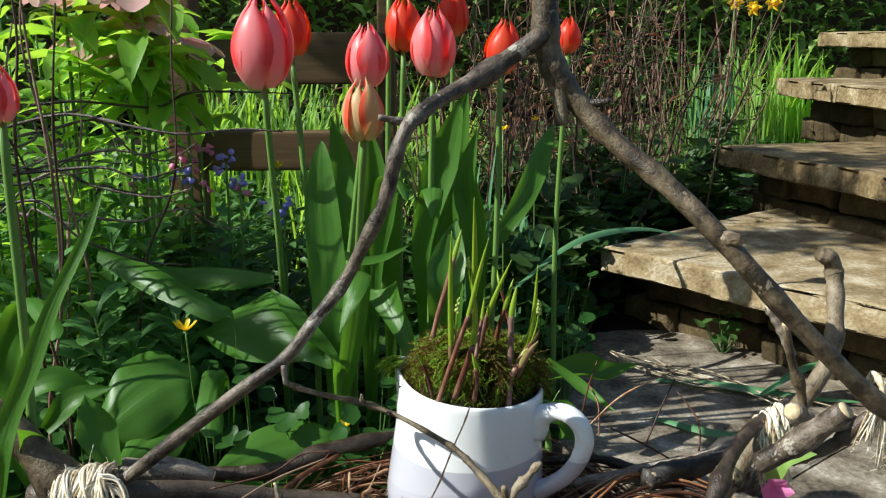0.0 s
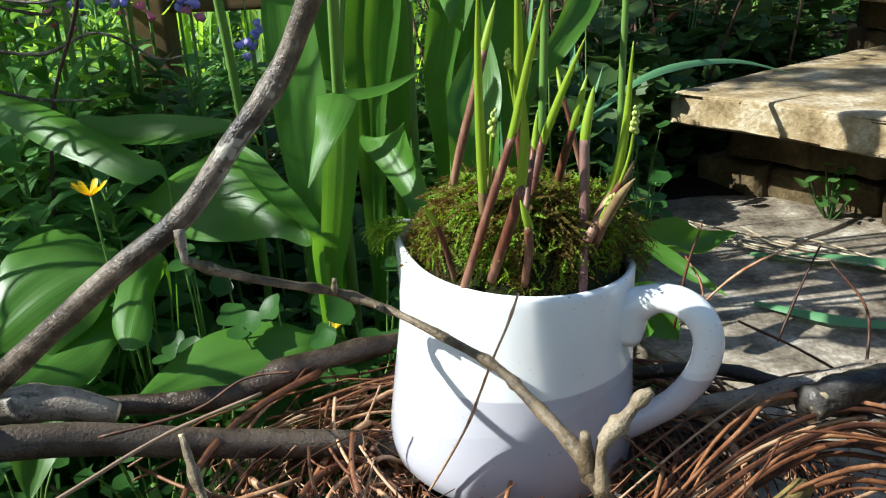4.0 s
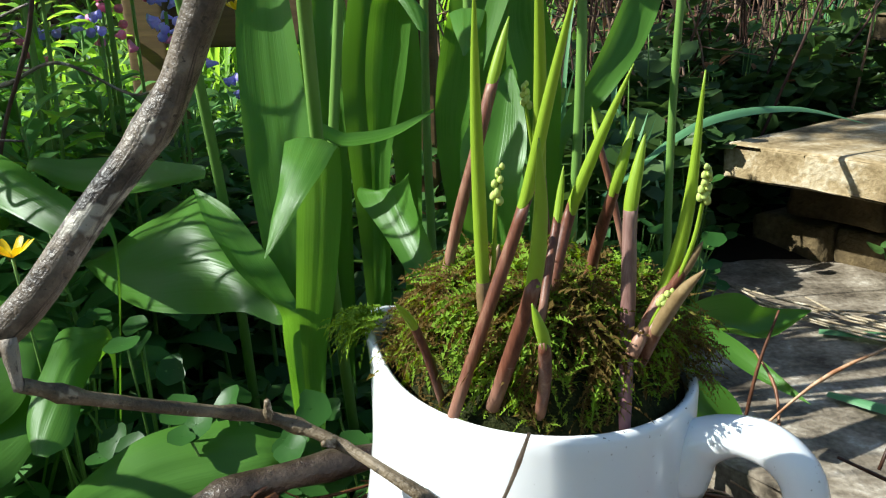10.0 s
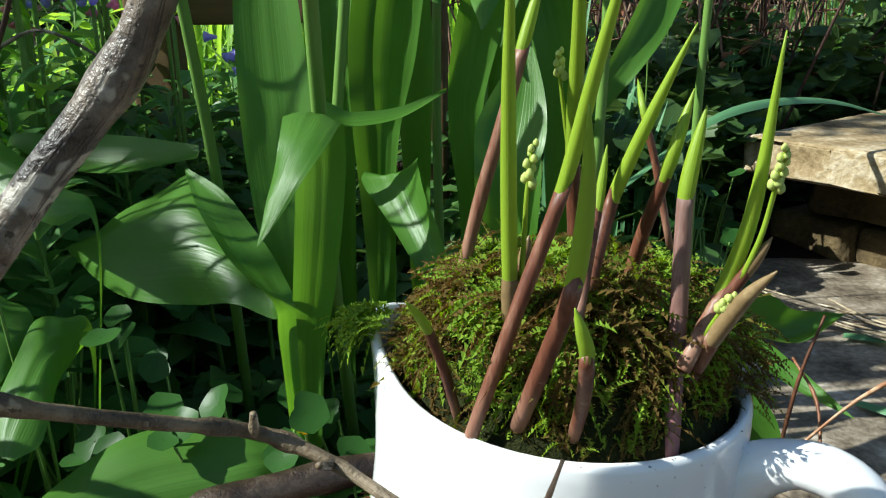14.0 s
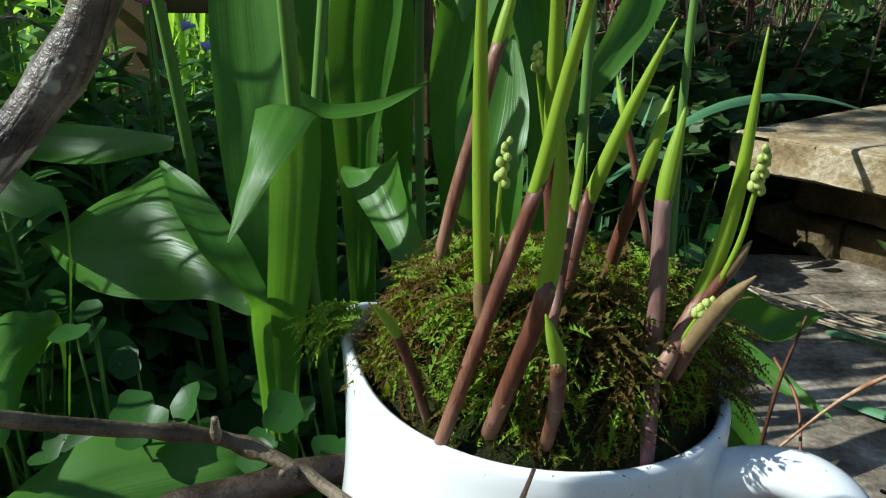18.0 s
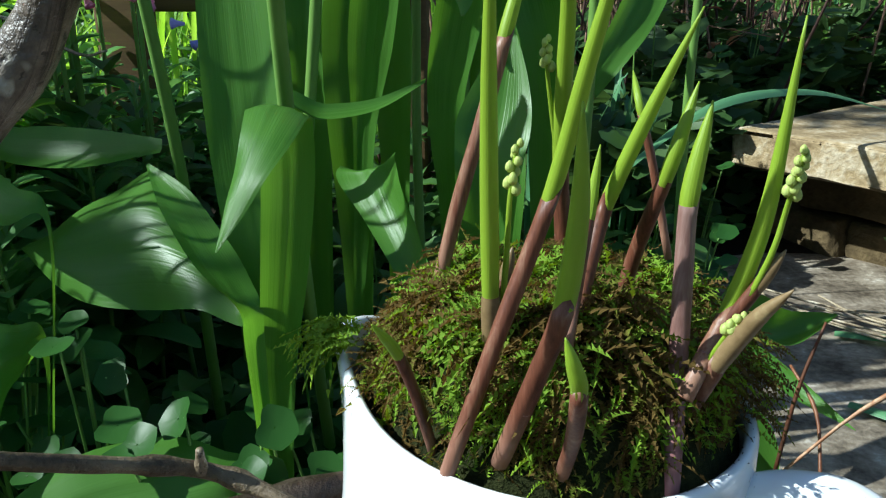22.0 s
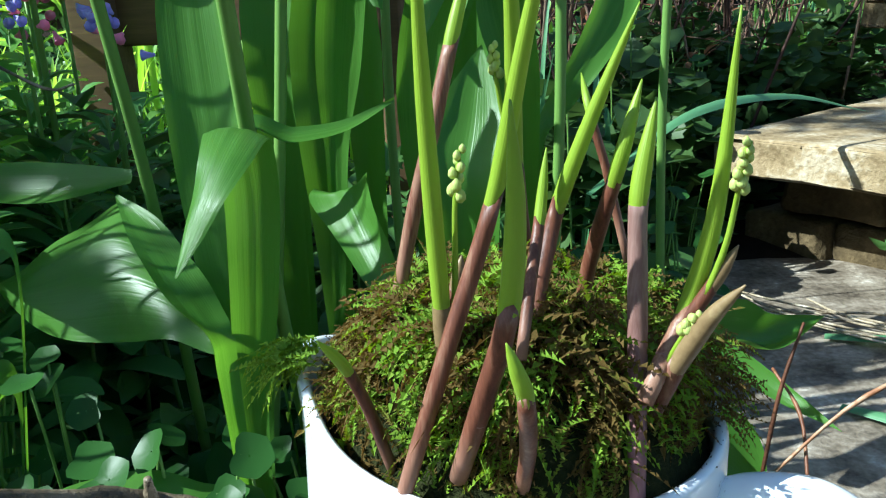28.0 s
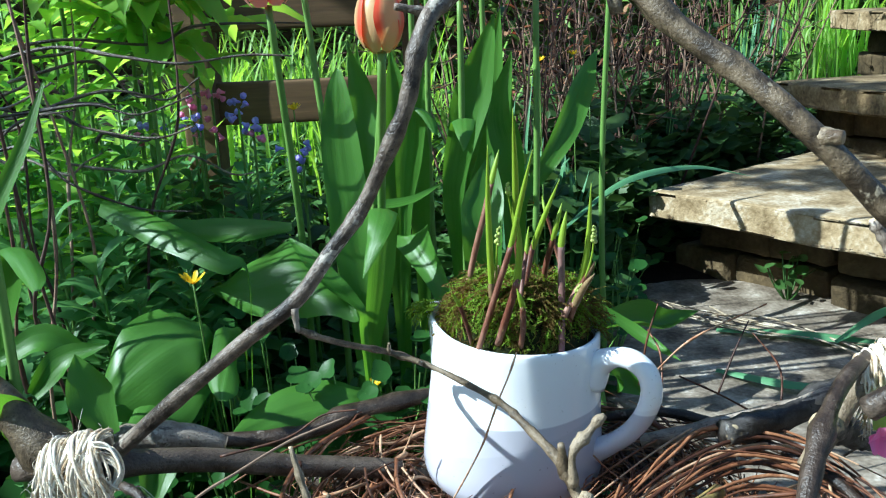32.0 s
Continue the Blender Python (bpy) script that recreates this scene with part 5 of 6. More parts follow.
tulip((-0.203, 1.00, -0.15), (-0.1835, 0.862, 0.316), 0.090, M_TULIP_PINK, "tall pink and red tulip on a green stalk", seed=1)
tulip((-0.160, 1.00, -0.15), (-0.178, 1.00, 0.347), 0.064, M_TULIP_RED, "orange-red tulip behind the pink ones", seed=2)
tulip((-0.150, 0.98, -0.15), (-0.085, 0.95, 0.313), 0.068, M_TULIP_PINK, "pink and red tulip behind a cream one", seed=3)
tulip((-0.112, 0.97, -0.15), (-0.070, 0.735, 0.2735), 0.053, M_TULIP_CREAM, "half-open cream tulip with red streaks", seed=4)
tulip((-0.055, 1.10, -0.15), (-0.051, 1.10, 0.354), 0.066, M_TULIP_RED, "orange-red tulip in the middle of the clump", seed=5)
tulip((-0.018, 1.00, -0.15), (-0.012, 1.00, 0.324), 0.076, M_TULIP_PINK, "large pink tulip with a red edge", seed=6)
tulip((0.005, 1.15, -0.15), (0.013, 1.15, 0.374), 0.062, M_TULIP_RED, "orange-red tulip at the back of the clump", seed=7)
tulip((0.050, 1.00, -0.15), (0.068, 1.00, 0.328), 0.060, M_TULIP_RED, "small orange-red tulip on a slanting stalk", 0, 0.1, seed=8)
tulip((-0.345, 0.62, -0.15), (-0.328, 0.62, 0.299), 0.040, M_TULIP_PINK, "pale pink tulip beside the bramble", seed=9)
tulip((-0.075, 1.12, -0.15), (-0.070, 1.12, 0.43), 0.06, M_TULIP_PINK, "high pink tulip seen from below", seed=10)
tulip((0.16, 1.12, -0.15), (0.165, 1.12, 0.352), 0.045, M_TULIP_RED, "small red tulip half hidden by the branch", seed=11)


def celandine(place, size, seed):
    """A yellow celandine: thin stalk, eight narrow petals."""
    h = Vector(place)
    thing = empty("celandine", (h.x, h.y, GROUND), "small yellow celandine flower on a thin stalk", "flower", "celandines")
    s = Shape()
    tube(s, [(h.x + 0.01, h.y + 0.01, GROUND), (h.x + 0.004, h.y + 0.006, (h.z + GROUND) / 2), h], [0.0011, 0.0009], 8, 6)
    part("stalk", s, M_STALK, thing)
    rnd = random.Random(seed)
    for k in range(8):
        a = k * math.pi / 4 + rnd.uniform(-0.15, 0.15)
        d = Vector((math.cos(a), math.sin(a) * 0.9, 0.55 + rnd.uniform(-0.2, 0.3))).normalized()
        p = Shape()
        ribbon(p, [h, h + d * size * 0.3, h + d * size * 0.55 + Vector((0, 0, size * 0.08))], size * 0.22, 6, 3, 0.3, side=d.cross(Vector((0, 0, 1))), profile=lambda u: 0.35 + 1.3 * u * (1.25 - u) if u < 0.95 else 0.4)
        part("petal", p, M_YELLOW, thing)


for k, (q, sz) in enumerate((((-0.262, 0.80, 0.075), 0.026), ((-0.103, 0.806, -0.034), 0.016), ((-0.225, 1.12, 0.20), 0.02), ((0.09, 1.25, 0.24), 0.018), ((0.16, 1.45, 0.24), 0.018), ((-0.12, 1.2, 0.16), 0.016), ((0.20, 1.55, 0.16), 0.016), ((0.02, 1.35, 0.22), 0.018), ((-0.03, 1.02, 0.10), 0.016))):
    celandine(q, sz, k)


def lungwort(place, seed):
    """A lungwort stem: clustered pink and blue bells."""
    h = Vector(place)
    thing = empty("lungwort", (h.x, h.y, GROUND + 0.01), "lungwort stem with clustered blue and pink bells", "flower", "lungworts")
    rnd = random.Random(seed)
    s = Shape()
    tube(s, [(h.x + rnd.gauss(0, 0.01), h.y, GROUND), (h.x, h.y, (h.z + GROUND) / 2), h], [0.0024, 0.0018], 10, 6)
    part("stalk", s, M_STALK, thing)
    for k in range(9):
        p = Shape()
        c = h + Vector((rnd.gauss(0, 0.009), rnd.gauss(0, 0.007), rnd.gauss(0, 0.008)))
        d = Vector((rnd.gauss(0, 1), rnd.gauss(-0.6, 0.5), rnd.gauss(-0.1, 0.5))).normalized()
        tube(p, [c, c + d * 0.006, c + d * 0.010], [0.0012, 0.0026, 0.0046], 4, 8)
        part("bell", p, (M_PINK if (h.z - c.z > 0.004 and seed < 3) or seed > 4 else M_BLUE), thing)
    for k in range(7):
        p = Shape()
        a = k * 0.9 + seed
        c = Vector((h.x, h.y, GROUND)).lerp(h, 0.25 + 0.075 * k)
        narrow_leaf(p, c, Vector((math.cos(a), math.sin(a), 0.25)).normalized(), Vector((0, 0, 1)), rnd.uniform(0.055, 0.085), 0.42)
        part("leaf", p, M_WEED, thing)


for k, q in enumerate(((-0.341, 1.10, 0.186), (-0.271, 1.093, 0.180), (-0.410, 1.12, 0.190), (-0.215, 1.10, 0.148), (-0.305, 1.16, 0.200), (-0.372, 1.17, 0.212), (-0.345, 1.18, 0.226))):
    lungwort(q, k)


# plants that bear the broad leaves: the flowering tulips and five that do not flower
PLANTS = [o for o in scene.objects if o.name.split(".")[0] == "tulip"]
for q in ((-0.32, 0.74), (-0.22, 0.72), (-0.42, 0.56), (0.13, 0.95), (-0.13, 0.76), (-0.10, 0.80)):
    PLANTS.append(empty("tulip_plant", (q[0], q[1], GROUND), "leafy tulip plant without a flower", "plant", "tulip plants"))
shoot([(-0.0100, 0.699, 0.100), (-0.0029, 0.699, 0.129), (0.004, 0.700, 0.153), (0.0102, 0.704, 0.177), (0.0163, 0.709, 0.199)], 0.0022, 3)
shoot([(0.0069, 0.6495, 0.108), (0.0062, 0.645, 0.142), (0.0060, 0.638, 0.178), (0.0067, 0.630, 0.214)], 0.0023, 0)
shoot([(-0.0031, 0.6343, 0.072), (0.0085, 0.6365, 0.107), (0.0206, 0.6384, 0.1426), (0.028, 0.631, 0.177), (0.0354, 0.621, 0.211)], 0.0020, 2)
shoot([(0.031, 0.720, 0.098), (0.0280, 0.714, 0.137), (0.0277, 0.700, 0.182), (0.026, 0.680, 0.232)], 0.0026, 1)
shoot([(0.0118, 0.6328, 0.080), (0.018, 0.626, 0.102), (0.0231, 0.6193, 0.1222), (0.0252, 0.615, 0.146), (0.0246, 0.6113, 0.169)], 0.0024, 2)
shoot([(0.0258, 0.632, 0.073), (0.0268, 0.621, 0.089), (0.0261, 0.607, 0.1085), (0.0245, 0.604, 0.116), (0.0224, 0.603, 0.123)], 0.0019, 2)
shoot([(0.0275, 0.646, 0.108), (0.0300, 0.654, 0.121), (0.0325, 0.661, 0.1325), (0.0347, 0.6646, 0.150)], 0.0015, 2)
shoot([(0.0300, 0.658, 0.104), (0.0335, 0.663, 0.119), (0.0375, 0.667, 0.1333), (0.046, 0.662, 0.158), (0.0562, 0.656, 0.1847)], 0.0021, 2)
shoot([(0.0442, 0.686, 0.085), (0.0468, 0.677, 0.113), (0.0527, 0.664, 0.1438), (0.0588, 0.666, 0.166)], 0.0020, 2)
shoot([(0.0546, 0.640, 0.068), (0.0563, 0.651, 0.096), (0.0568, 0.656, 0.119), (0.0572, 0.658, 0.1385), (0.0615, 0.661, 0.162)], 0.0024, 3)
shoot([(0.0605, 0.647, 0.094), (0.0690, 0.655, 0.108), (0.0745, 0.651, 0.136), (0.0765, 0.646, 0.183)], 0.0024, 1)
shoot([(0.0600, 0.652, 0.080), (0.0657, 0.646, 0.0975), (0.0715, 0.640, 0.112), (0.0771, 0.6337, 0.1223)], 0.0025, 1, True)
shoot([(0.058, 0.690, 0.118), (0.0535, 0.691, 0.138), (0.0487, 0.691, 0.155), (0.0473, 0.700, 0.165)], 0.0012, 2)
shoot([(-0.0093, 0.646, 0.072), (-0.0125, 0.642, 0.088), (-0.0167, 0.637, 0.1027), (-0.0212, 0.629, 0.1135)], 0.0015, 2)
shoot([(0.0085, 0.652, 0.106), (0.0105, 0.653, 0.117), (0.0123, 0.6536, 0.1253)], 0.0017, 1, True)
shoot([(0.0680, 0.654, 0.104), (0.0745, 0.6515, 0.116), (0.0796, 0.649, 0.127)], 0.0018, 1, True)
spike([(0.0100, 0.650, 0.112), (0.0108, 0.650, 0.126), (0.0113, 0.650, 0.139), (0.0129, 0.652, 0.1525)], 9)
spike([(0.0268, 0.713, 0.137), (0.0247, 0.711, 0.150), (0.0228, 0.709, 0.163), (0.0219, 0.707, 0.1735)], 9)
spike([(0.0730, 0.651, 0.114), (0.0765, 0.649, 0.127), (0.0783, 0.648, 0.139), (0.0777, 0.639, 0.154)], 13)
spike([(0.0610, 0.650, 0.090), (0.0636, 0.647, 0.0985), (0.0660, 0.645, 0.105), (0.0685, 0.6425, 0.1115)], 9)
blade([(-0.116, 0.860, -0.024, 0.0117, 0.0000, -0.0003), (-0.115, 0.862, 0.017, 0.0157, 0.0000, -0.0004), (-0.119, 0.868, 0.057, 0.0196, 0.0000, -0.0005), (-0.124, 0.875, 0.095, 0.0212, 0.0000, -0.0006), (-0.129, 0.885, 0.143, 0.0204, 0.0000, -0.0006), (-0.133, 0.895, 0.189, 0.0186, 0.0000, -0.0006), (-0.134, 0.905, 0.232, 0.0114, 0.0000, 0.0008), (-0.134, 0.912, 0.250, 0.0051, 0.0000, 0.0003), (-0.134, 0.915, 0.256, 0.0007, 0.0000, -0.0000)])
blade([(-0.107, 0.835, -0.008, 0.0072, 0.0017, 0.0000), (-0.101, 0.829, 0.028, 0.0100, 0.0023, -0.0014), (-0.093, 0.818, 0.070, 0.0112, 0.0025, -0.0026), (-0.087, 0.809, 0.108, 0.0118, 0.0026, -0.0023), (-0.085, 0.798, 0.132, 0.0130, 0.0029, -0.0030), (-0.083, 0.787, 0.140, 0.0128, 0.0030, -0.0026), (-0.083, 0.767, 0.134, 0.0115, -0.0010, 0.0004), (-0.087, 0.753, 0.121, 0.0089, -0.0030, 0.0019), (-0.092, 0.744, 0.107, 0.0047, -0.0015, 0.0011), (-0.097, 0.736, 0.094, 0.0004, 0.0000, -0.0001)])
blade([(-0.116, 0.825, 0.023, 0.0012, -0.0050, -0.0051), (-0.127, 0.837, 0.034, 0.0045, -0.0125, -0.0079), (-0.152, 0.860, 0.048, 0.0092, -0.0300, -0.0151), (-0.188, 0.879, 0.057, 0.0099, -0.0340, -0.0298), (-0.223, 0.887, 0.046, 0.0115, -0.0315, -0.0239), (-0.256, 0.897, 0.036, 0.0110, -0.0225, -0.0112), (-0.287, 0.917, 0.032, 0.0011, -0.0015, -0.0006)])
blade([(-0.113, 0.818, 0.013, 0.0029, 0.0075, -0.0019), (-0.113, 0.815, 0.036, 0.0018, 0.0100, -0.0014), (-0.124, 0.824, 0.047, 0.0043, 0.0140, -0.0025), (-0.147, 0.853, 0.057, 0.0065, 0.0125, 0.0001), (-0.171, 0.881, 0.074, 0.0063, 0.0075, 0.0024), (-0.195, 0.905, 0.089, 0.0008, 0.0000, 0.0006)])
blade([(-0.034, 0.882, 0.002, 0.0086, -0.0025, 0.0010), (-0.038, 0.887, 0.027, 0.0103, -0.0025, 0.0018), (-0.048, 0.900, 0.044, 0.0131, -0.0050, 0.0015), (-0.060, 0.920, 0.061, 0.0167, -0.0100, 0.0052), (-0.071, 0.940, 0.076, 0.0203, -0.0150, 0.0077), (-0.074, 0.952, 0.078, 0.0199, -0.0125, 0.0067), (-0.080, 0.992, 0.063, 0.0145, -0.0075, 0.0049)])
blade([(-0.083, 0.990, 0.077, 0.0069, 0.0000, -0.0001), (-0.080, 0.990, 0.114, 0.0102, 0.0000, -0.0002), (-0.075, 0.985, 0.149, 0.0144, 0.0000, -0.0014), (-0.069, 0.980, 0.186, 0.0148, 0.0000, -0.0019), (-0.064, 0.975, 0.207, 0.0138, 0.0000, -0.0010), (-0.052, 0.958, 0.204, 0.0117, -0.0025, -0.0066), (-0.042, 0.945, 0.184, 0.0026, 0.0000, -0.0013)])
blade([(-0.026, 0.985, 0.048, 0.0065, 0.0000, -0.0002), (-0.027, 0.980, 0.084, 0.0094, 0.0000, -0.0003), (-0.026, 0.975, 0.124, 0.0122, 0.0000, -0.0004), (-0.019, 0.970, 0.163, 0.0152, 0.0000, 0.0008), (-0.014, 0.965, 0.189, 0.0139, 0.0000, 0.0006), (-0.013, 0.955, 0.197, 0.0124, 0.0000, 0.0003), (-0.012, 0.935, 0.188, 0.0091, 0.0000, 0.0012), (-0.012, 0.920, 0.176, 0.0037, 0.0000, 0.0006), (-0.013, 0.911, 0.170, 0.0007, 0.0000, -0.0000)])
blade([(0.055, 1.080, 0.073, 0.0037, 0.0000, -0.0017), (0.068, 1.090, 0.099, 0.0092, 0.0000, -0.0019), (0.093, 1.100, 0.134, 0.0108, 0.0000, -0.0065), (0.116, 1.120, 0.171, 0.0125, 0.0000, -0.0112), (0.137, 1.150, 0.213, 0.0127, 0.0000, -0.0067), (0.152, 1.180, 0.242, 0.0058, 0.0000, -0.0012), (0.161, 1.200, 0.254, 0.0010, 0.0000, -0.0000)])
blade([(-0.124, 0.925, 0.115, 0.0001, -0.0050, -0.0034), (-0.096, 0.932, 0.114, 0.0003, -0.0075, -0.0032), (-0.066, 0.945, 0.117, -0.0002, -0.0050, -0.0033), (-0.038, 0.960, 0.130, -0.0003, 0.0000, -0.0013)])
blade([(-0.223, 0.843, 0.071, 0.0002, -0.0025, -0.0012), (-0.245, 0.843, 0.082, -0.0007, -0.0075, -0.0086), (-0.287, 0.865, 0.096, 0.0012, -0.0150, -0.0099), (-0.341, 0.895, 0.111, 0.0009, -0.0150, -0.0107), (-0.403, 0.940, 0.122, 0.0010, -0.0100, -0.0061)])
blade([(-0.349, 0.966, 0.087, 0.0001, -0.0015, -0.0016), (-0.303, 0.955, 0.088, 0.0015, -0.0100, -0.0094), (-0.250, 0.945, 0.089, 0.0015, -0.0100, -0.0103), (-0.198, 0.935, 0.093, 0.0010, -0.0050, -0.0032)])
blade([(-0.261, 0.830, 0.008, 0.0000, 0.0000, -0.0051), (-0.272, 0.819, 0.016, 0.0098, -0.0190, -0.0146), (-0.294, 0.812, 0.015, 0.0179, -0.0275, -0.0279), (-0.317, 0.797, 0.004, 0.0171, -0.0275, -0.0341), (-0.337, 0.782, -0.013, 0.0109, -0.0175, -0.0298), (-0.354, 0.775, -0.033, 0.0033, -0.0050, -0.0098), (-0.356, 0.765, -0.040, 0.0002, 0.0000, -0.0025)])
blade([(-0.262, 0.830, -0.026, 0.0039, -0.0100, -0.0033), (-0.273, 0.818, -0.022, 0.0121, -0.0275, -0.0099), (-0.287, 0.797, -0.028, 0.0168, -0.0325, -0.0134), (-0.301, 0.775, -0.035, 0.0167, -0.0250, -0.0120), (-0.310, 0.748, -0.042, 0.0106, -0.0125, -0.0069), (-0.319, 0.734, -0.047, 0.0017, -0.0010, -0.0018)])
blade([(-0.231, 0.835, 0.004, 0.0019, -0.0050, -0.0044), (-0.232, 0.812, 0.014, 0.0055, -0.0125, -0.0099), (-0.234, 0.792, 0.015, 0.0141, -0.0175, -0.0130), (-0.232, 0.768, 0.004, 0.0152, -0.0115, -0.0092), (-0.231, 0.751, -0.006, 0.0137, -0.0060, -0.0036), (-0.228, 0.739, -0.013, 0.0042, -0.0010, -0.0000)])
blade([(-0.104, 0.785, -0.039, 0.0013, -0.0050, -0.0032), (-0.118, 0.772, -0.030, 0.0039, -0.0125, -0.0095), (-0.143, 0.765, -0.031, 0.0076, -0.0200, -0.0167), (-0.173, 0.755, -0.034, 0.0082, -0.0200, -0.0174), (-0.198, 0.738, -0.039, 0.0087, -0.0175, -0.0114), (-0.217, 0.714, -0.037, 0.0013, -0.0015, -0.0007)])
blade([(-0.243, 0.410, 0.122, 0.0061, 0.0000, -0.0023), (-0.234, 0.413, 0.154, 0.0053, 0.0000, -0.0022), (-0.221, 0.418, 0.185, 0.0054, 0.0000, -0.0017), (-0.208, 0.426, 0.219, 0.0037, 0.0000, -0.0014), (-0.194, 0.437, 0.250, 0.0027, 0.0000, -0.0010), (-0.186, 0.446, 0.274, 0.0007, 0.0000, 0.0000)])
blade([(-0.414, 0.722, 0.005, 0.0123, -0.0025, 0.0012), (-0.404, 0.720, 0.060, 0.0195, -0.0050, 0.0020), (-0.387, 0.715, 0.104, 0.0214, -0.0050, 0.0030), (-0.368, 0.702, 0.136, 0.0175, -0.0025, 0.0020), (-0.348, 0.679, 0.139, 0.0176, -0.0065, -0.0007), (-0.325, 0.650, 0.131, 0.0132, -0.0050, -0.0003), (-0.312, 0.631, 0.124, 0.0036, -0.0010, 0.0010)])
tulip_leaf([(0.007, 1.05, 0.128), (0.015, 1.06, 0.218), (0.032, 1.06, 0.308)], 0.0422)
tulip_leaf([(0.039, 1.02, 0.132), (0.028, 1.02, 0.196), (0.042, 1.02, 0.262)], 0.0327)
tulip_leaf([(-0.128, 1.02, 0.145), (-0.127, 1.03, 0.214), (-0.139, 1.03, 0.276)], 0.0356)
tulip_leaf([(-0.092, 1.0, 0.121), (-0.084, 1.0, 0.202), (-0.089, 1.0, 0.269)], 0.0384)
tulip_leaf([(-0.07, 1.05, 0.117), (-0.07, 1.05, 0.184), (-0.057, 1.05, 0.254)], 0.0297)
tulip_leaf([(0.007, 0.98, 0.043), (0.005, 0.99, 0.089), (0.008, 1.0, 0.13)], 0.0368)
tulip_leaf([(-0.333, 0.64, 0.041), (-0.313, 0.65, 0.064), (-0.281, 0.66, 0.072)], 0.0215)
tulip_leaf([(-0.366, 0.66, 0.061), (-0.334, 0.67, 0.074), (-0.298, 0.68, 0.05)], 0.0243)
tulip_leaf([(0.118, 0.93, -0.028), (0.168, 0.97, -0.035), (0.213, 1.0, -0.05), (0.258, 1.03, -0.049)], 0.0389, cup=.9)
tulip_leaf([(0.117, 0.88, 0.014), (0.143, 0.87, -0.004), (0.167, 0.85, -0.018), (0.185, 0.82, -0.023)], 0.0129)
tulip_leaf([(0.105, 0.8, -0.018), (0.129, 0.82, -0.033), (0.151, 0.82, -0.057)], 0.0406)
tulip_leaf([(0.001, 0.93, 0.076), (0.008, 0.95, 0.12), (0.016, 0.97, 0.159)], 0.0423)
tulip_leaf([(-0.031, 1.0, 0.086), (-0.003, 1.02, 0.211), (0.025, 1.02, 0.304)], 0.0433)
tulip_leaf([(-0.143, 1.1, 0.06), (-0.143, 1.1, 0.177), (-0.138, 1.1, 0.275)], 0.0344)
tulip_leaf([(-0.31, 0.6, 0.003), (-0.323, 0.6, 0.042), (-0.323, 0.58, 0.071)], 0.0253)
tulip_leaf([(-0.271, 0.62, 0.017), (-0.286, 0.63, 0.047), (-0.297, 0.64, 0.073)], 0.0314)
tulip_leaf([(-0.346, 0.62, -0.065), (-0.324, 0.58, -0.077), (-0.291, 0.54, -0.084), (-0.269, 0.5, -0.087)], 0.0485)
tulip_leaf([(-0.264, 0.6, -0.093), (-0.245, 0.57, -0.091), (-0.22, 0.54, -0.091)], 0.0265)
tulip_leaf([(-0.258, 0.7, -0.028), (-0.267, 0.68, -0.048), (-0.267, 0.66, -0.072)], 0.0286)


# ---------------------------------------------------------------- small leaves and ground cover
def carpet(name, label, material, count, area, height, size, seed, slim=0.0, keep=None):
    """Ground cover: many small leaves at uneven heights over an area of the bed."""
    s = Shape()
    rnd = random.Random(seed)
    x0, x1, y0, y1 = area
    made = 0
    while made < count:
        x, y = rnd.uniform(x0, x1), rnd.uniform(y0, y1)
        made += 1
        if keep and not keep(x, y):
            continue
        clump = 0.5 + 0.5 * noise.noise(Vector((x * 7, y * 7, seed)))
        z = ground_height(x, y) + height * clump * rnd.random() ** 0.6
        d = Vector((rnd.gauss(0, 1), rnd.gauss(-0.3, 1), rnd.gauss(0.15, 0.35))).normalized()
        up = Vector((rnd.gauss(0, 0.35), rnd.gauss(-0.15, 0.35), 1)).normalized()
        sz = size * rnd.uniform(0.6, 1.35)
        c = Vector((x, y, z))
        if slim:
            narrow_leaf(s, c, d, up, sz, slim)
        else:
            round_leaf(s, c, d, up, sz)
    ob = part(name, s, material)
    return tagged(ob, label, "ground cover", kind="stuff")


def off_steps(x, y):
    """True on the bed, left of the paving and of the steps."""
    edge = [(0.35, 0.02), (0.75, 0.10), (1.1, 0.16), (1.45, 0.27), (1.9, 0.62), (2.4, 0.97), (2.9, 1.32), (3.6, 1.7)]
    return x < np.interp(y, [e[0] for e in edge], [e[1] for e in edge])


carpet("ground_cover", "low mat of small round bright green leaves", M_OVAL, 9500, (-0.15, 1.5, 1.0, 3.2), 0.15, 0.028, 1, keep=lambda x, y: off_steps(x, y) and x > -0.1 + (y - 1) * 0.05)
carpet("ground_cover", "tangle of rounded dark leaves between the tulips", M_CELANDINE, 1500, (-0.7, 0.2, 0.66, 1.25), 0.09, 0.034, 2, keep=off_steps)
carpet("ground_cover", "pointed weed leaves at the back of the bed", M_OVAL, 4600, (-1.5, 0.1, 1.3, 2.4), 0.30, 0.045, 3, 0.42)
carpet("ground_cover", "oval weed leaves below the fence", M_OVAL, 1700, (-0.9, 0.1, 1.0, 1.45), 0.17, 0.042, 6, 0.45)
carpet("ground_cover", "dense leaves in front of the twiggy shrubs", M_WEED, 5200, (0.05, 0.75, 1.3, 2.1), 0.36, 0.036, 7, keep=off_steps)
carpet("ground_cover", "rounded leaves close under the base sticks", M_CELANDINE, 260, (-0.6, 0.0, 0.66, 0.85), 0.05, 0.034, 4, keep=off_steps)


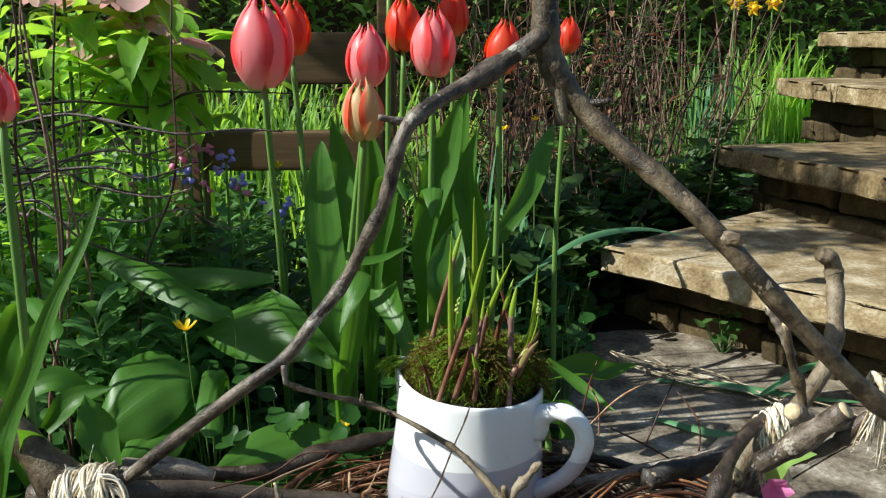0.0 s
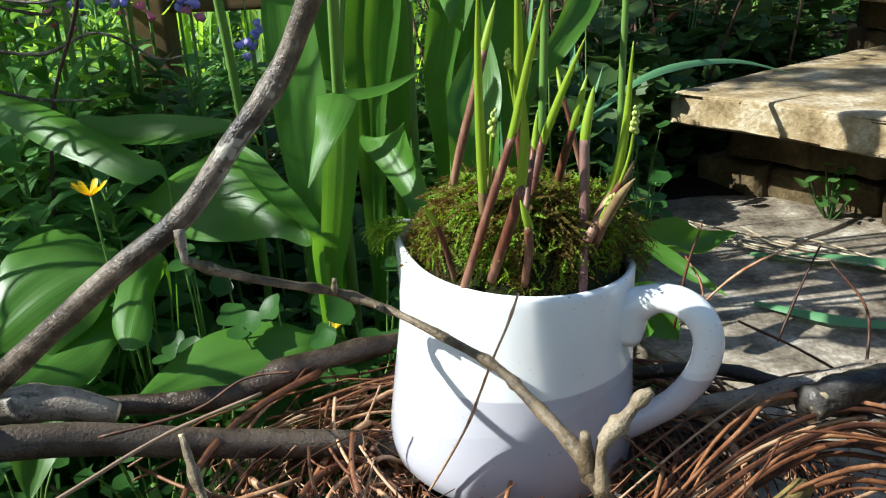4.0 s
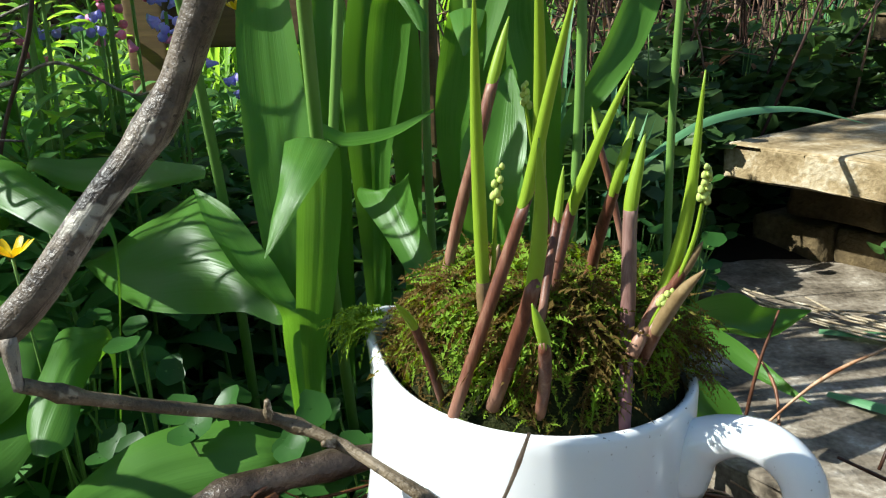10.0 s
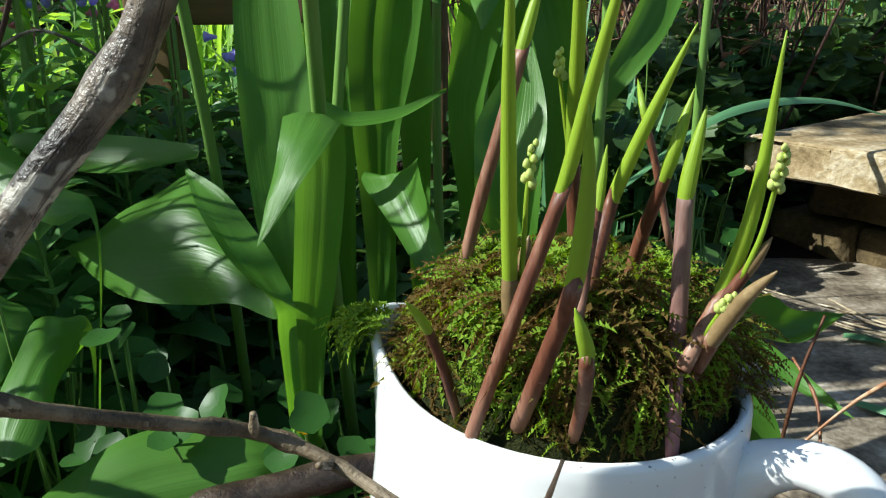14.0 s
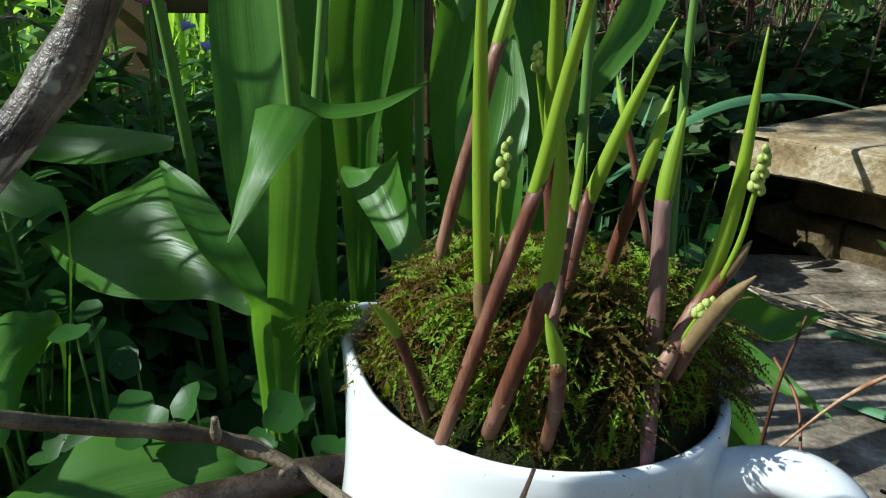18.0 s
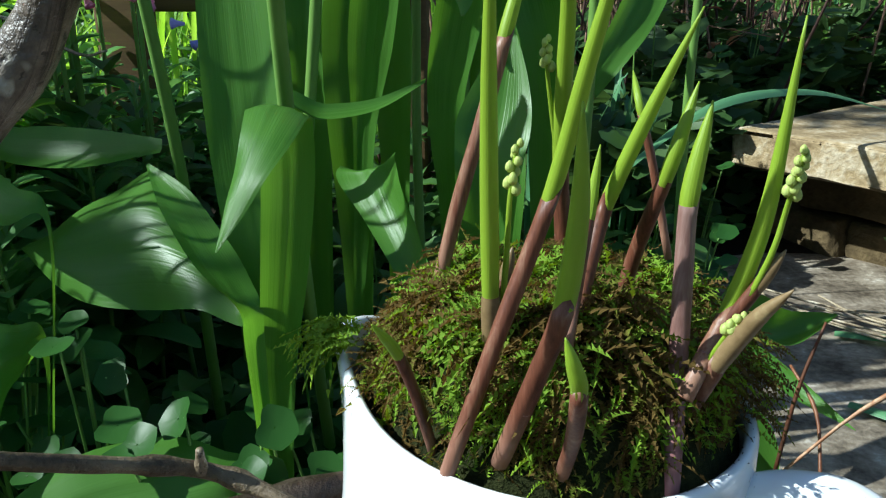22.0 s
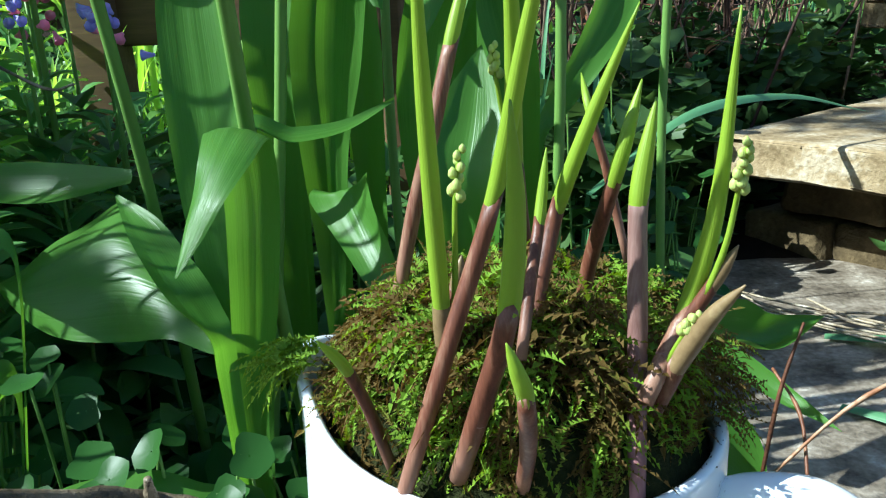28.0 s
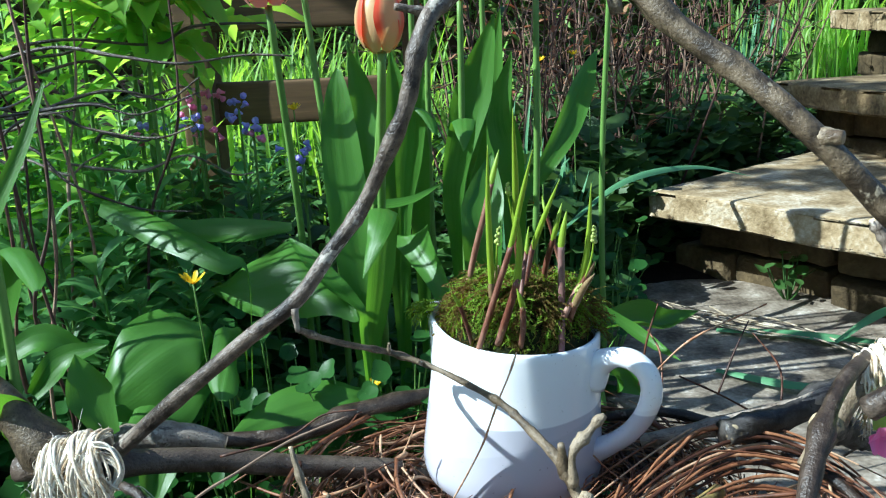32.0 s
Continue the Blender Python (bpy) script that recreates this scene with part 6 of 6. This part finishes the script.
def rosette_weed(place, tall, seed, material=None):
    """An upright weed with whorls of oval leaves."""
    p = Vector(place)
    thing = empty("rosette_weed", p, "leafy green weed with whorls of oval leaves", "weed", "weeds in the bed")
    rnd = random.Random(seed)
    s = Shape()
    top = p + Vector((rnd.gauss(0, 0.015), rnd.gauss(0, 0.01), tall))
    tube(s, [p, p.lerp(top, 0.5) + Vector((0.006, 0, 0)), top], [0.0022, 0.0016], 8, 6)
    part("stem", s, M_STALK, thing)
    s = Shape()
    for k in range(30):
        u = 0.30 + 0.70 * (k / 30)
        a = k * 2.4 + rnd.gauss(0, 0.2)
        c = p.lerp(top, u)
        d = Vector((math.cos(a), math.sin(a), 0.15 + 1.1 * max(0.0, u - 0.5) + rnd.gauss(0, 0.12))).normalized()
        spoon_leaf(s, c, d, Vector((0, 0, 1)), rnd.uniform(0.050, 0.074) * (1.2 - 0.55 * u), 0.46)
    part("foliage", s, material or M_WHORL, thing)


rr = random.Random(5)
for k in range(70):
    x, y = rr.uniform(-0.80, -0.34), rr.uniform(0.85, 1.45)
    rosette_weed((x, y, ground_height(x, y)), rr.uniform(0.10, 0.20) + 0.12 * (y - 0.82), k)
for k, (x, y, t) in enumerate(((-0.34, 0.86, 0.20), (-0.31, 0.80, 0.12), (-0.40, 0.95, 0.26), (-0.30, 0.92, 0.22))):
    rosette_weed((x, y, GROUND), t, 60 + k)
for k, (x, y, z) in enumerate([(-0.448, 0.92, 0.114), (-0.364, 0.86, 0.079), (-0.433, 1.1, 0.162), (-0.313, 1.05, 0.086), (-0.426, 1.0, 0.134), (-0.488, 1.05, 0.141), (-0.356, 1.0, 0.118), (-0.561, 1.1, 0.15), (-0.53, 1.2, 0.179), (-0.575, 1.15, 0.179), (-0.443, 1.2, 0.19), (-0.293, 1.1, 0.11), (-0.509, 0.95, 0.103), (-0.38, 1.15, 0.127)]):
    rosette_weed((x, y, GROUND), z - GROUND, 400 + k)
seedling = empty("seedling", (0.478, 1.335, GROUND + 0.02), "small bright green seedling at the foot of the stone step", "plant")
rq = random.Random(9)
for k in range(16):
    q = Shape()
    c = Vector((0.478 + rq.gauss(0, 0.015), 1.335 + rq.gauss(0, 0.012), GROUND + rq.uniform(0.045, 0.105)))
    round_leaf(q, c, Vector((rq.gauss(0, 1), rq.gauss(-0.6, 0.5), rq.gauss(0.1, 0.3))).normalized(), Vector((rq.gauss(0, 0.4), rq.gauss(-0.5, 0.3), 1)).normalized(), rq.uniform(0.014, 0.023), 10)
    tube(q, [(0.478, 1.335, GROUND + 0.015), c.lerp(Vector((0.478, 1.335, GROUND)), 0.4), c], [0.0014, 0.0010], 4, 5)
    part("leaf", q, M_OVAL, seedling)


def celandine_clump(place, count, seed, tall=1.0):
    """Low heart-shaped leaves on short stalks."""
    p = Vector(place)
    thing = empty("celandine_clump", p, "clump of dark heart-shaped celandine leaves", "plant", "celandine clumps")
    rnd = random.Random(seed)
    for k in range(count):
        a = rnd.uniform(0, 6.283)
        q = p + Vector((math.cos(a) * rnd.uniform(0.01, 0.045), math.sin(a) * rnd.uniform(0.01, 0.035), rnd.uniform(0.05, 0.13) * tall))
        s = Shape()
        tube(s, [p, p.lerp(q, 0.6) + Vector((0, 0, 0.01)), q], [0.0010, 0.0008], 5, 5)
        part("stalk", s, M_STALK, thing)
        s = Shape()
        d = Vector((math.cos(a), math.sin(a) - 0.5, rnd.gauss(-0.15, 0.15))).normalized()
        up = Vector((rnd.gauss(0, 0.25), rnd.gauss(-0.5, 0.25), 1)).normalized()
        side = d.cross(up).normalized()
        up = side.cross(d)
        size = rnd.uniform(0.014, 0.023)
        ring = []
        for j in range(19):
            b = -math.pi + 2 * math.pi * j / 18
            r = size * 0.52 * (1 - 0.45 * math.exp(-((abs(b) - math.pi) / 0.5) ** 2)) * (1 + 0.05 * math.cos(6 * b))
            ring.append((b, r))
        rows = [[q + d * size * 0.2 + (d * math.cos(b) + side * math.sin(b)) * r * f + up * (0.12 * r * f * f * (1 + 0.3 * math.cos(2 * b))) for b, r in ring] for f in (0.04, 0.4, 0.75, 1.0)]
        s.grid(rows)
        part("leaf", s, M_CELANDINE, thing)


for k, (x, y) in enumerate(((-0.13, 0.78), (-0.06, 0.80), (-0.19, 0.80), (-0.10, 0.74), (-0.02, 0.80), (-0.25, 0.84), (-0.30, 0.70), (-0.22, 0.72), (-0.16, 0.70), (-0.38, 0.80), (-0.05, 0.90), (0.12, 1.02), (0.17, 1.12), (0.20, 1.22), (0.10, 1.14))):
    celandine_clump((x, y, GROUND), 9, k)
for k, (x, y, t) in enumerate(((-0.165, 0.800, 1.35), (-0.125, 0.775, 1.3), (-0.205, 0.825, 1.45), (-0.075, 0.835, 1.3), (-0.245, 0.805, 1.3), (-0.150, 0.755, 1.15), (-0.095, 0.770, 1.1), (-0.335, 0.84, 1.5), (-0.385, 0.88, 1.5), (-0.285, 0.87, 1.6), (-0.19, 0.77, 1.2))):
    celandine_clump((x, y, GROUND), 10, 40 + k, t)
# leafy edge of the bed beside the steps
for k, (x, y, t) in enumerate(((0.215, 1.46, 1.5), (0.235, 1.38, 1.2), (0.195, 1.31, 1.1), (0.255, 1.53, 1.8), (0.165, 1.40, 1.4), (0.150, 1.26, 1.0), (0.31, 1.66, 2.2), (0.37, 1.76, 2.4), (0.43, 1.86, 2.6), (0.25, 1.60, 2.0))):
    celandine_clump((x, y, GROUND), 11, 80 + k, t)


def grass_tuft(place, count, tall, spread, material, label, seed, width=0.009):
    """A tuft of long arching blades."""
    p = Vector(place)
    rnd = random.Random(seed)
    s = Shape()
    for k in range(count):
        a = rnd.uniform(0, 6.283)
        d = Vector((math.cos(a), math.sin(a), 0)) * spread * rnd.uniform(0.2, 1)
        b = p + Vector((rnd.gauss(0, spread * 0.4), rnd.gauss(0, spread * 0.4), 0))
        h = tall * rnd.uniform(0.6, 1.15)
        droop = rnd.uniform(0, 0.35)
        ribbon(s, [b, b + d * 0.35 + Vector((0, 0, h * 0.6)), b + d + Vector((0, 0, h * (1 - droop)))], width * rnd.uniform(0.7, 1.3), 8, 3, 0.3, side=d.cross(Vector((0, 0, 1))) + Vector((0.001, 0.0, 0)))
    ob = part("grass_tuft", s, material)
    return tagged(ob, label, "grass", "tufts of long leaves", "stuff")


for k in range(34):
    x, y = rr.uniform(-0.75, 0.05), rr.uniform(1.62, 2.6)
    if off_steps(x - 0.12, y):
        grass_tuft((x, y, ground_height(x, y)), 20, rr.uniform(0.22, 0.46), 0.18, M_SUNNY if rr.random() < 0.55 else M_GRASS, "tuft of long narrow daffodil leaves", k)
for k, (x, y, t) in enumerate(((0.03, 1.35, 0.36), (0.13, 1.38, 0.30), (0.9, 2.75, 0.4), (0.8, 2.6, 0.35), (1.05, 2.9, 0.4), (0.95, 2.62, 0.3), (0.7, 2.35, 0.28), (1.1, 3.0, 0.45), (1.15, 2.95, 0.3), (0.85, 2.9, 0.45))):
    grass_tuft((x, y, ground_height(x, y)), 22, t, 0.08, M_GRASS if k > 3 else M_BLUE_BLADE, "tuft of narrow blue-green leaves", 90 + k, 0.008)


def shrub(place, stems, tall, spread, seed):
    """A twiggy shrub of thin brown stems with few leaves."""
    p = Vector(place)
    thing = empty("twiggy_shrub", p, "bare twiggy shrub of thin red-brown stems", "shrub", "shrubs at the back")
    rnd = random.Random(seed)
    f = Shape()
    for k in range(stems):
        b = p + Vector((rnd.gauss(0, spread * 0.4), rnd.gauss(0, spread * 0.3), 0))
        e = b + Vector((rnd.gauss(0, spread * 0.5), rnd.gauss(0, spread * 0.3), tall * rnd.uniform(0.6, 1.1)))
        mid = b.lerp(e, 0.5) + Vector((rnd.gauss(0, 0.04), rnd.gauss(0, 0.03), 0))
        s = Shape()
        line = tube(s, [b, mid, e], [0.0028, 0.0020, 0.001], 9, 5)
        for j in range(5):
            c = line[rnd.randint(3, 9)]
            d = Vector((rnd.gauss(0, 1), rnd.gauss(0, 1), rnd.gauss(0.3, 0.6))).normalized()
            tube(s, [c, c + d * rnd.uniform(0.03, 0.12)], [0.0012, 0.0006], 2, 4)
            narrow_leaf(f, c + d * 0.03, d, Vector((0, 0, 1)), rnd.uniform(0.015, 0.035), 0.45)
        part("stem", s, M_STEM_RED, thing)
    part("foliage", f, M_DRY if seed % 2 else M_WEED, thing)


M_DRY = leafy("dry leaf", [(0.1, (0.10, 0.03, 0.015)), (0.6, (0.24, 0.09, 0.04)), (0.9, (0.36, 0.2, 0.1))], rough=0.7, glow=0.3, by_piece=0.9)
for k, (x, y) in enumerate(((0.05, 1.65), (0.22, 1.75), (0.38, 1.95), (0.15, 1.95), (0.5, 2.15), (0.3, 2.2), (0.65, 2.45))):
    shrub((x, y, ground_height(x, y)), 22, 0.62, 0.24, k)

# ---------------------------------------------------------------- fence
fence = empty("fence", (-0.42, 1.5, GROUND), "low weathered wooden rail fence", "fence")
for nm, c, sz in (("post", (-0.452, 1.47, 0.17), (0.055, 0.055, 0.70)), ("post", (-0.10, 1.51, 0.17), (0.03, 0.05, 0.72)), ("rail", (-0.275, 1.48, 0.345), (0.34, 0.03, 0.088)), ("rail", (-0.275, 1.48, 0.185), (0.34, 0.032, 0.07))):
    s = Shape()
    box_shape(s, Matrix.Translation(c), sz, 0.004, 0.002, 6, c[0])
    part(nm, s, M_WOOD, fence)


# ---------------------------------------------------------------- hellebore, bramble
def hellebore(place, seed):
    p = Vector(place)
    thing = empty("hellebore", (p.x, p.y + 0.05, GROUND), "nodding hellebore with dusky pink and green flowers", "flower", "hellebores")
    rnd = random.Random(seed)
    s = Shape()
    tube(s, [(p.x - 0.03, p.y + 0.05, GROUND), (p.x - 0.02, p.y + 0.04, 0.2), p], [0.0035, 0.002], 10, 6)
    part("stalk", s, M_STALK, thing)
    for k in range(5):
        a = k * 1.257 + seed
        d = Vector((math.cos(a), math.sin(a) * 0.7, -0.35)).normalized()
        q = Shape()
        ribbon(q, [p, p + d * 0.025, p + d * 0.048 + Vector((0, 0, -0.008))], 0.044, 6, 5, 0.3, side=d.cross(Vector((0, 0, 1))), profile=lambda u: 0.3 + 1.4 * u * (1.3 - u) if u < 0.96 else 0.3)
        part("petal", q, M_HELLEBORE, thing)
    q = Shape()
    for k in range(22):
        a = rnd.uniform(0, 6.28)
        d = Vector((math.cos(a), math.sin(a), rnd.gauss(-0.1, 0.3))).normalized()
        narrow_leaf(q, p + Vector((rnd.gauss(0, 0.02), 0.02, -0.05 + rnd.gauss(0, 0.035))), d, Vector((0, 0, 1)), rnd.uniform(0.06, 0.10), 0.36)
    part("foliage", q, M_SUNNY, thing)


for k, q in enumerate(((-0.375, 1.05, 0.40), (-0.35, 1.0, 0.425), (-0.44, 1.0, 0.43), (-0.40, 1.08, 0.36), (-0.33, 1.1, 0.37), (-0.47, 1.1, 0.37))):
    hellebore(q, k)
for k in range(16):
    x, y = rr.uniform(-0.75, -0.36), rr.uniform(1.0, 1.4)
    rosette_weed((x, y, ground_height(x, y)), rr.uniform(0.42, 0.62), 200 + k, M_SUNNY)
for k in range(7):
    x, y = rr.uniform(1.12, 1.4), rr.uniform(2.9, 3.3)
    grass_tuft((x, y, ground_height(x, y)), 24, rr.uniform(0.3, 0.45), 0.12, M_SUNNY, "tuft of bright grass beside the top steps", 300 + k, 0.010)
def daffodil(place, seed):
    """A yellow daffodil: six petals round a deeper trumpet on a green stalk."""
    h = Vector(place)
    base = ground_height(h.x, h.y)
    thing = empty("daffodil", (h.x, h.y, base), "yellow daffodil in flower on a green stalk", "flower", "daffodils")
    rnd = random.Random(seed)
    s = Shape()
    tube(s, [(h.x + 0.01, h.y, base), (h.x + 0.005, h.y, (h.z + base) / 2), h], [0.0030, 0.0022], 8, 6)
    part("stalk", s, M_STALK, thing)
    for k in range(6):
        a = k * math.pi / 3 + rnd.uniform(-0.1, 0.1)
        d = Vector((math.cos(a), -0.25, math.sin(a))).normalized()
        q = Shape()
        ribbon(q, [h, h + d * 0.016, h + d * 0.034], 0.020, 6, 5, 0.25, side=d.cross(Vector((0, 1, 0))))
        part("petal", q, M_YELLOW, thing)
    s = Shape()
    tube(s, [h, h + Vector((0, -0.012, 0)), h + Vector((0, -0.026, -0.003))], [0.006, 0.009, 0.013], 8, 10)
    part("trumpet", s, M_YELLOW, thing)


for k, q in enumerate(((1.10, 3.05, 0.52), (1.15, 3.00, 0.535), (1.07, 3.15, 0.545))):
    daffodil(q, 500 + k)
rb = random.Random(31)
for k in range(26):
    a = Vector((rb.uniform(-0.62, -0.40), rb.uniform(0.80, 1.0), rb.uniform(0.16, 0.30)))
    b = a + Vector((rb.uniform(0.1, 0.3), rb.gauss(0, 0.05), rb.gauss(0, 0.05)))
    if k > 15:
        a = Vector((rb.uniform(-0.50, -0.33), rb.uniform(0.75, 0.95), GROUND))
        b = a + Vector((rb.gauss(0, 0.05), rb.gauss(0, 0.05), rb.uniform(0.4, 0.7)))
    way = [a.lerp(b, u) + Vector((rb.gauss(0, 0.009), rb.gauss(0, 0.010), rb.gauss(0.006, 0.010))) for u in (0, 0.2, 0.4, 0.6, 0.8, 1)]
    stick("bramble_stem", way, [0.0019, 0.0015, 0.0008], (M_BARK if k % 3 == 0 else M_BARK_DARK) if k < 16 else M_STEM_RED, "dry bramble stem arching over the weeds", 30, 6, 0.2, 7, 70 + k, False, "stem", "bramble stems")

# ---------------------------------------------------------------- dry blades and stalks on the paving
for k, (pts, w) in enumerate((([(0.33, 1.20, -0.138), (0.42, 1.16, -0.130), (0.52, 1.12, -0.132), (0.62, 1.10, -0.135)], 0.022), ([(0.29, 1.06, -0.138), (0.36, 1.0, -0.132), (0.46, 0.98, -0.135)], 0.018), ([(0.46, 1.12, -0.13), (0.52, 1.14, -0.10), (0.58, 1.16, -0.09)], 0.02))):
    s = Shape()
    ribbon(s, pts, w, 14, 5, 0.4, side=(0.3, 1, 0.2))
    tagged(part("fallen_blade", s, M_BLUE_BLADE), "long wilted blue-green leaf lying on the paving", "leaf", "fallen leaves on the paving")
rb = random.Random(41)
for k in range(7):
    way = [Vector(q) + Vector((rb.gauss(0, 0.016), rb.gauss(0, 0.020), rb.uniform(0, 0.004))) for q in ((0.19, 1.36, -0.137), (0.25, 1.32, -0.135), (0.31, 1.25, -0.132), (0.38, 1.20, -0.134), (0.46, 1.15, -0.135), (0.53, 1.07, -0.136), (0.62, 1.03, -0.137))]
    lo = rb.randint(0, 2)
    stick("dry_stalk", way[lo:7 - rb.randint(0, 2)], [0.0011, 0.0015, 0.0008], M_BARK_PALE, "bleached dry stalk lying along the step", 26, 5, 0.2, 3, 90 + k, False, "stalk", "dry stalks on the paving")
for k in range(7):
    a = Vector((rb.uniform(0.14, 0.26), rb.uniform(0.6, 0.85), -0.04))
    b = a + Vector((rb.gauss(0.02, 0.06), rb.gauss(0, 0.05), rb.uniform(0.03, 0.09)))
    stick("dry_stalk", [a, a.lerp(b, 0.5) + Vector((rb.gauss(0, 0.01), 0, 0.005)), b], [0.0010, 0.0007], M_VINE, "thin dry red-brown stalk sticking out of the nest", 10, 5, 0.2, 3, 120 + k, False, "stalk", "dry stalks by the nest")
s = Shape()
ribbon(s, [(0.10, 1.15, 0.02), (0.20, 1.22, 0.075), (0.32, 1.32, 0.075), (0.43, 1.38, 0.045)], 0.016, 18, 5, 0.4, side=(0, 1, 0.3))
tagged(part("arching_leaf", s, M_BLUE_BLADE), "long narrow leaf arching over the stone step", "leaf")
cam_flower = empty("pink_blossom", (0.262, 0.60, 0.012), "pink fallen blossom with a green leaf among the sticks", "blossom")
for k in range(5):
    a = k * 1.257
    d = Vector((math.cos(a), -0.4, math.sin(a) * 0.8)).normalized()
    q = Shape()
    c = Vector((0.262, 0.60, 0.012))
    ribbon(q, [c, c + d * 0.007 + Vector((0, -0.003, 0)), c + d * 0.014 + Vector((0, -0.009, 0.002))], 0.015, 6, 5, 0.3, side=d.cross(Vector((0, 1, 0))))
    part("petal", q, M_MAGENTA, cam_flower)
q = Shape()
ribbon(q, [(0.264, 0.603, 0.014), (0.268, 0.60, 0.036), (0.292, 0.592, 0.044)], 0.022, 8, 5, 0.3)
part("leaf", q, M_GRASS, cam_flower)


# ---------------------------------------------------------------- hedges that close the garden, one of them added to cut sky light
def hedge(name, a, b, tall, count, seed, label):
    s = Shape()
    rnd = random.Random(seed)
    a, b = Vector(a), Vector(b)
    for _ in range(count):
        p = a.lerp(b, rnd.random()) + Vector((rnd.gauss(0, 0.12), rnd.gauss(0, 0.16), 0))
        p.z = a.z + tall * rnd.random() ** 0.9
        d = Vector((rnd.gauss(0, 1), rnd.gauss(-0.4, 1), rnd.gauss(0, 0.6))).normalized()
        narrow_leaf(s, p, d, Vector((rnd.gauss(0, 0.4), rnd.gauss(0, 0.4), 1)), rnd.uniform(0.05, 0.10), 0.45)
    ob = part(name, s, M_HEDGE)
    return tagged(ob, label, "hedge", kind="stuff")


hedge("hedge", (-3.2, 3.2, GROUND), (3.2, 4.6, GROUND), 1.77, 14000, 3, "dense dark green hedge behind the garden bed")
# unseen, behind the camera: added to lessen the sky light from the front
hedge("hedge", (2.6, -2.6, GROUND), (-2.2, -2.2, GROUND), 2.15, 9000, 6, "unseen tall green hedge, added behind the camera to block sky light")
hedge("hedge", (-2.4, 0.2, GROUND), (-2.6, 3.4, GROUND), 0.8, 4000, 4, "low green hedge beside the garden bed")
s = Shape()
box_shape(s, Matrix.Translation((0, 4.7, 0.8)) @ Matrix.Rotation(radians(12), 4, "Z"), (9, 0.2, 2.2), 0.02, 0, 1)
tagged(part("backdrop", s, M_RISER), "old stone wall behind the hedge", "wall", kind="structure")


# ---------------------------------------------------------------- unseen shrub and small trees beside the bed, added to dapple the garden
def shade_plant(name, label, foot, center, radii, leaves, gap, size, trunk, seed):
    rd = random.Random(seed)
    foot, center = Vector(foot), Vector(center)
    thing = empty(name, foot, label, name.split("_")[-1])
    for k in range(7):
        s = Shape()
        e = center + Vector((rd.gauss(0, 0.5) * radii[0], rd.gauss(0, 0.5) * radii[1], rd.uniform(-0.2, 0.6) * radii[2]))
        tube(s, [foot + Vector((rd.gauss(0, trunk), rd.gauss(0, trunk), 0)), foot.lerp(e, 0.5) + Vector((0, 0, 0.1)), e], [trunk, trunk * 0.7, 0.003], 9, 7)
        part("limb", s, M_BARK_DARK, thing)
    s = Shape()
    for k in range(leaves):
        v = Vector((rd.uniform(-1, 1), rd.uniform(-1, 1), rd.uniform(-1, 1)))
        if v.length > 1:
            continue
        q = center + Vector((v.x * radii[0], v.y * radii[1], v.z * radii[2]))
        if noise.noise(q * 6 + Vector((seed, 0, 0))) < gap:
            continue
        d = Vector((rd.gauss(0, 1), rd.gauss(0, 1), rd.gauss(0, 0.6))).normalized()
        narrow_leaf(s, q, d, Vector((rd.gauss(0, 0.5), rd.gauss(0, 0.5), 1)), size * rd.uniform(0.7, 1.3), 0.5)
    part("crown", s, M_WEED, thing)


# out of view: added to darken the low sticks left under the thick one
shade_plant("garden_shrub", "unseen low leafy shrub, added to shade the ground beside the tied branches", (-0.66, 0.50, GROUND), (-0.62, 0.505, 0.03), (0.10, 0.15, 0.17), 2600, -0.25, 0.045, 0.006, 61)
# both crowns are unseen and set towards the sun to cast dappled shade
shade_plant("garden_tree", "unseen small leafy tree, added so that its boughs shade the bed", (-2.5, 0.75, GROUND), (-2.31, 0.62, 1.50), (0.50, 0.37, 0.20), 2700, 0.17, 0.055, 0.03, 52)
shade_plant("garden_tree", "unseen slender leafy tree, added so that its boughs shade the steps", (-1.75, 2.9, GROUND), (-1.18, 1.30, 1.58), (0.52, 0.32, 0.14), 4900, 0.07, 0.050, 0.022, 57)


for o in [o for o in scene.objects if o.name.split(".")[0] == "tulip_plant" and o.children]:
    s = Shape()
    q = o.location
    tube(s, [(q.x, q.y, GROUND - 0.01), (q.x + 0.002, q.y, GROUND + 0.03), (q.x, q.y, GROUND + 0.06)], [0.006, 0.005, 0.003], 8, 8)
    part("stem", s, M_STALK, o)
for o in [o for o in scene.objects if o.name.split(".")[0] == "tulip_plant" and not o.children]:
    bpy.data.objects.remove(o)
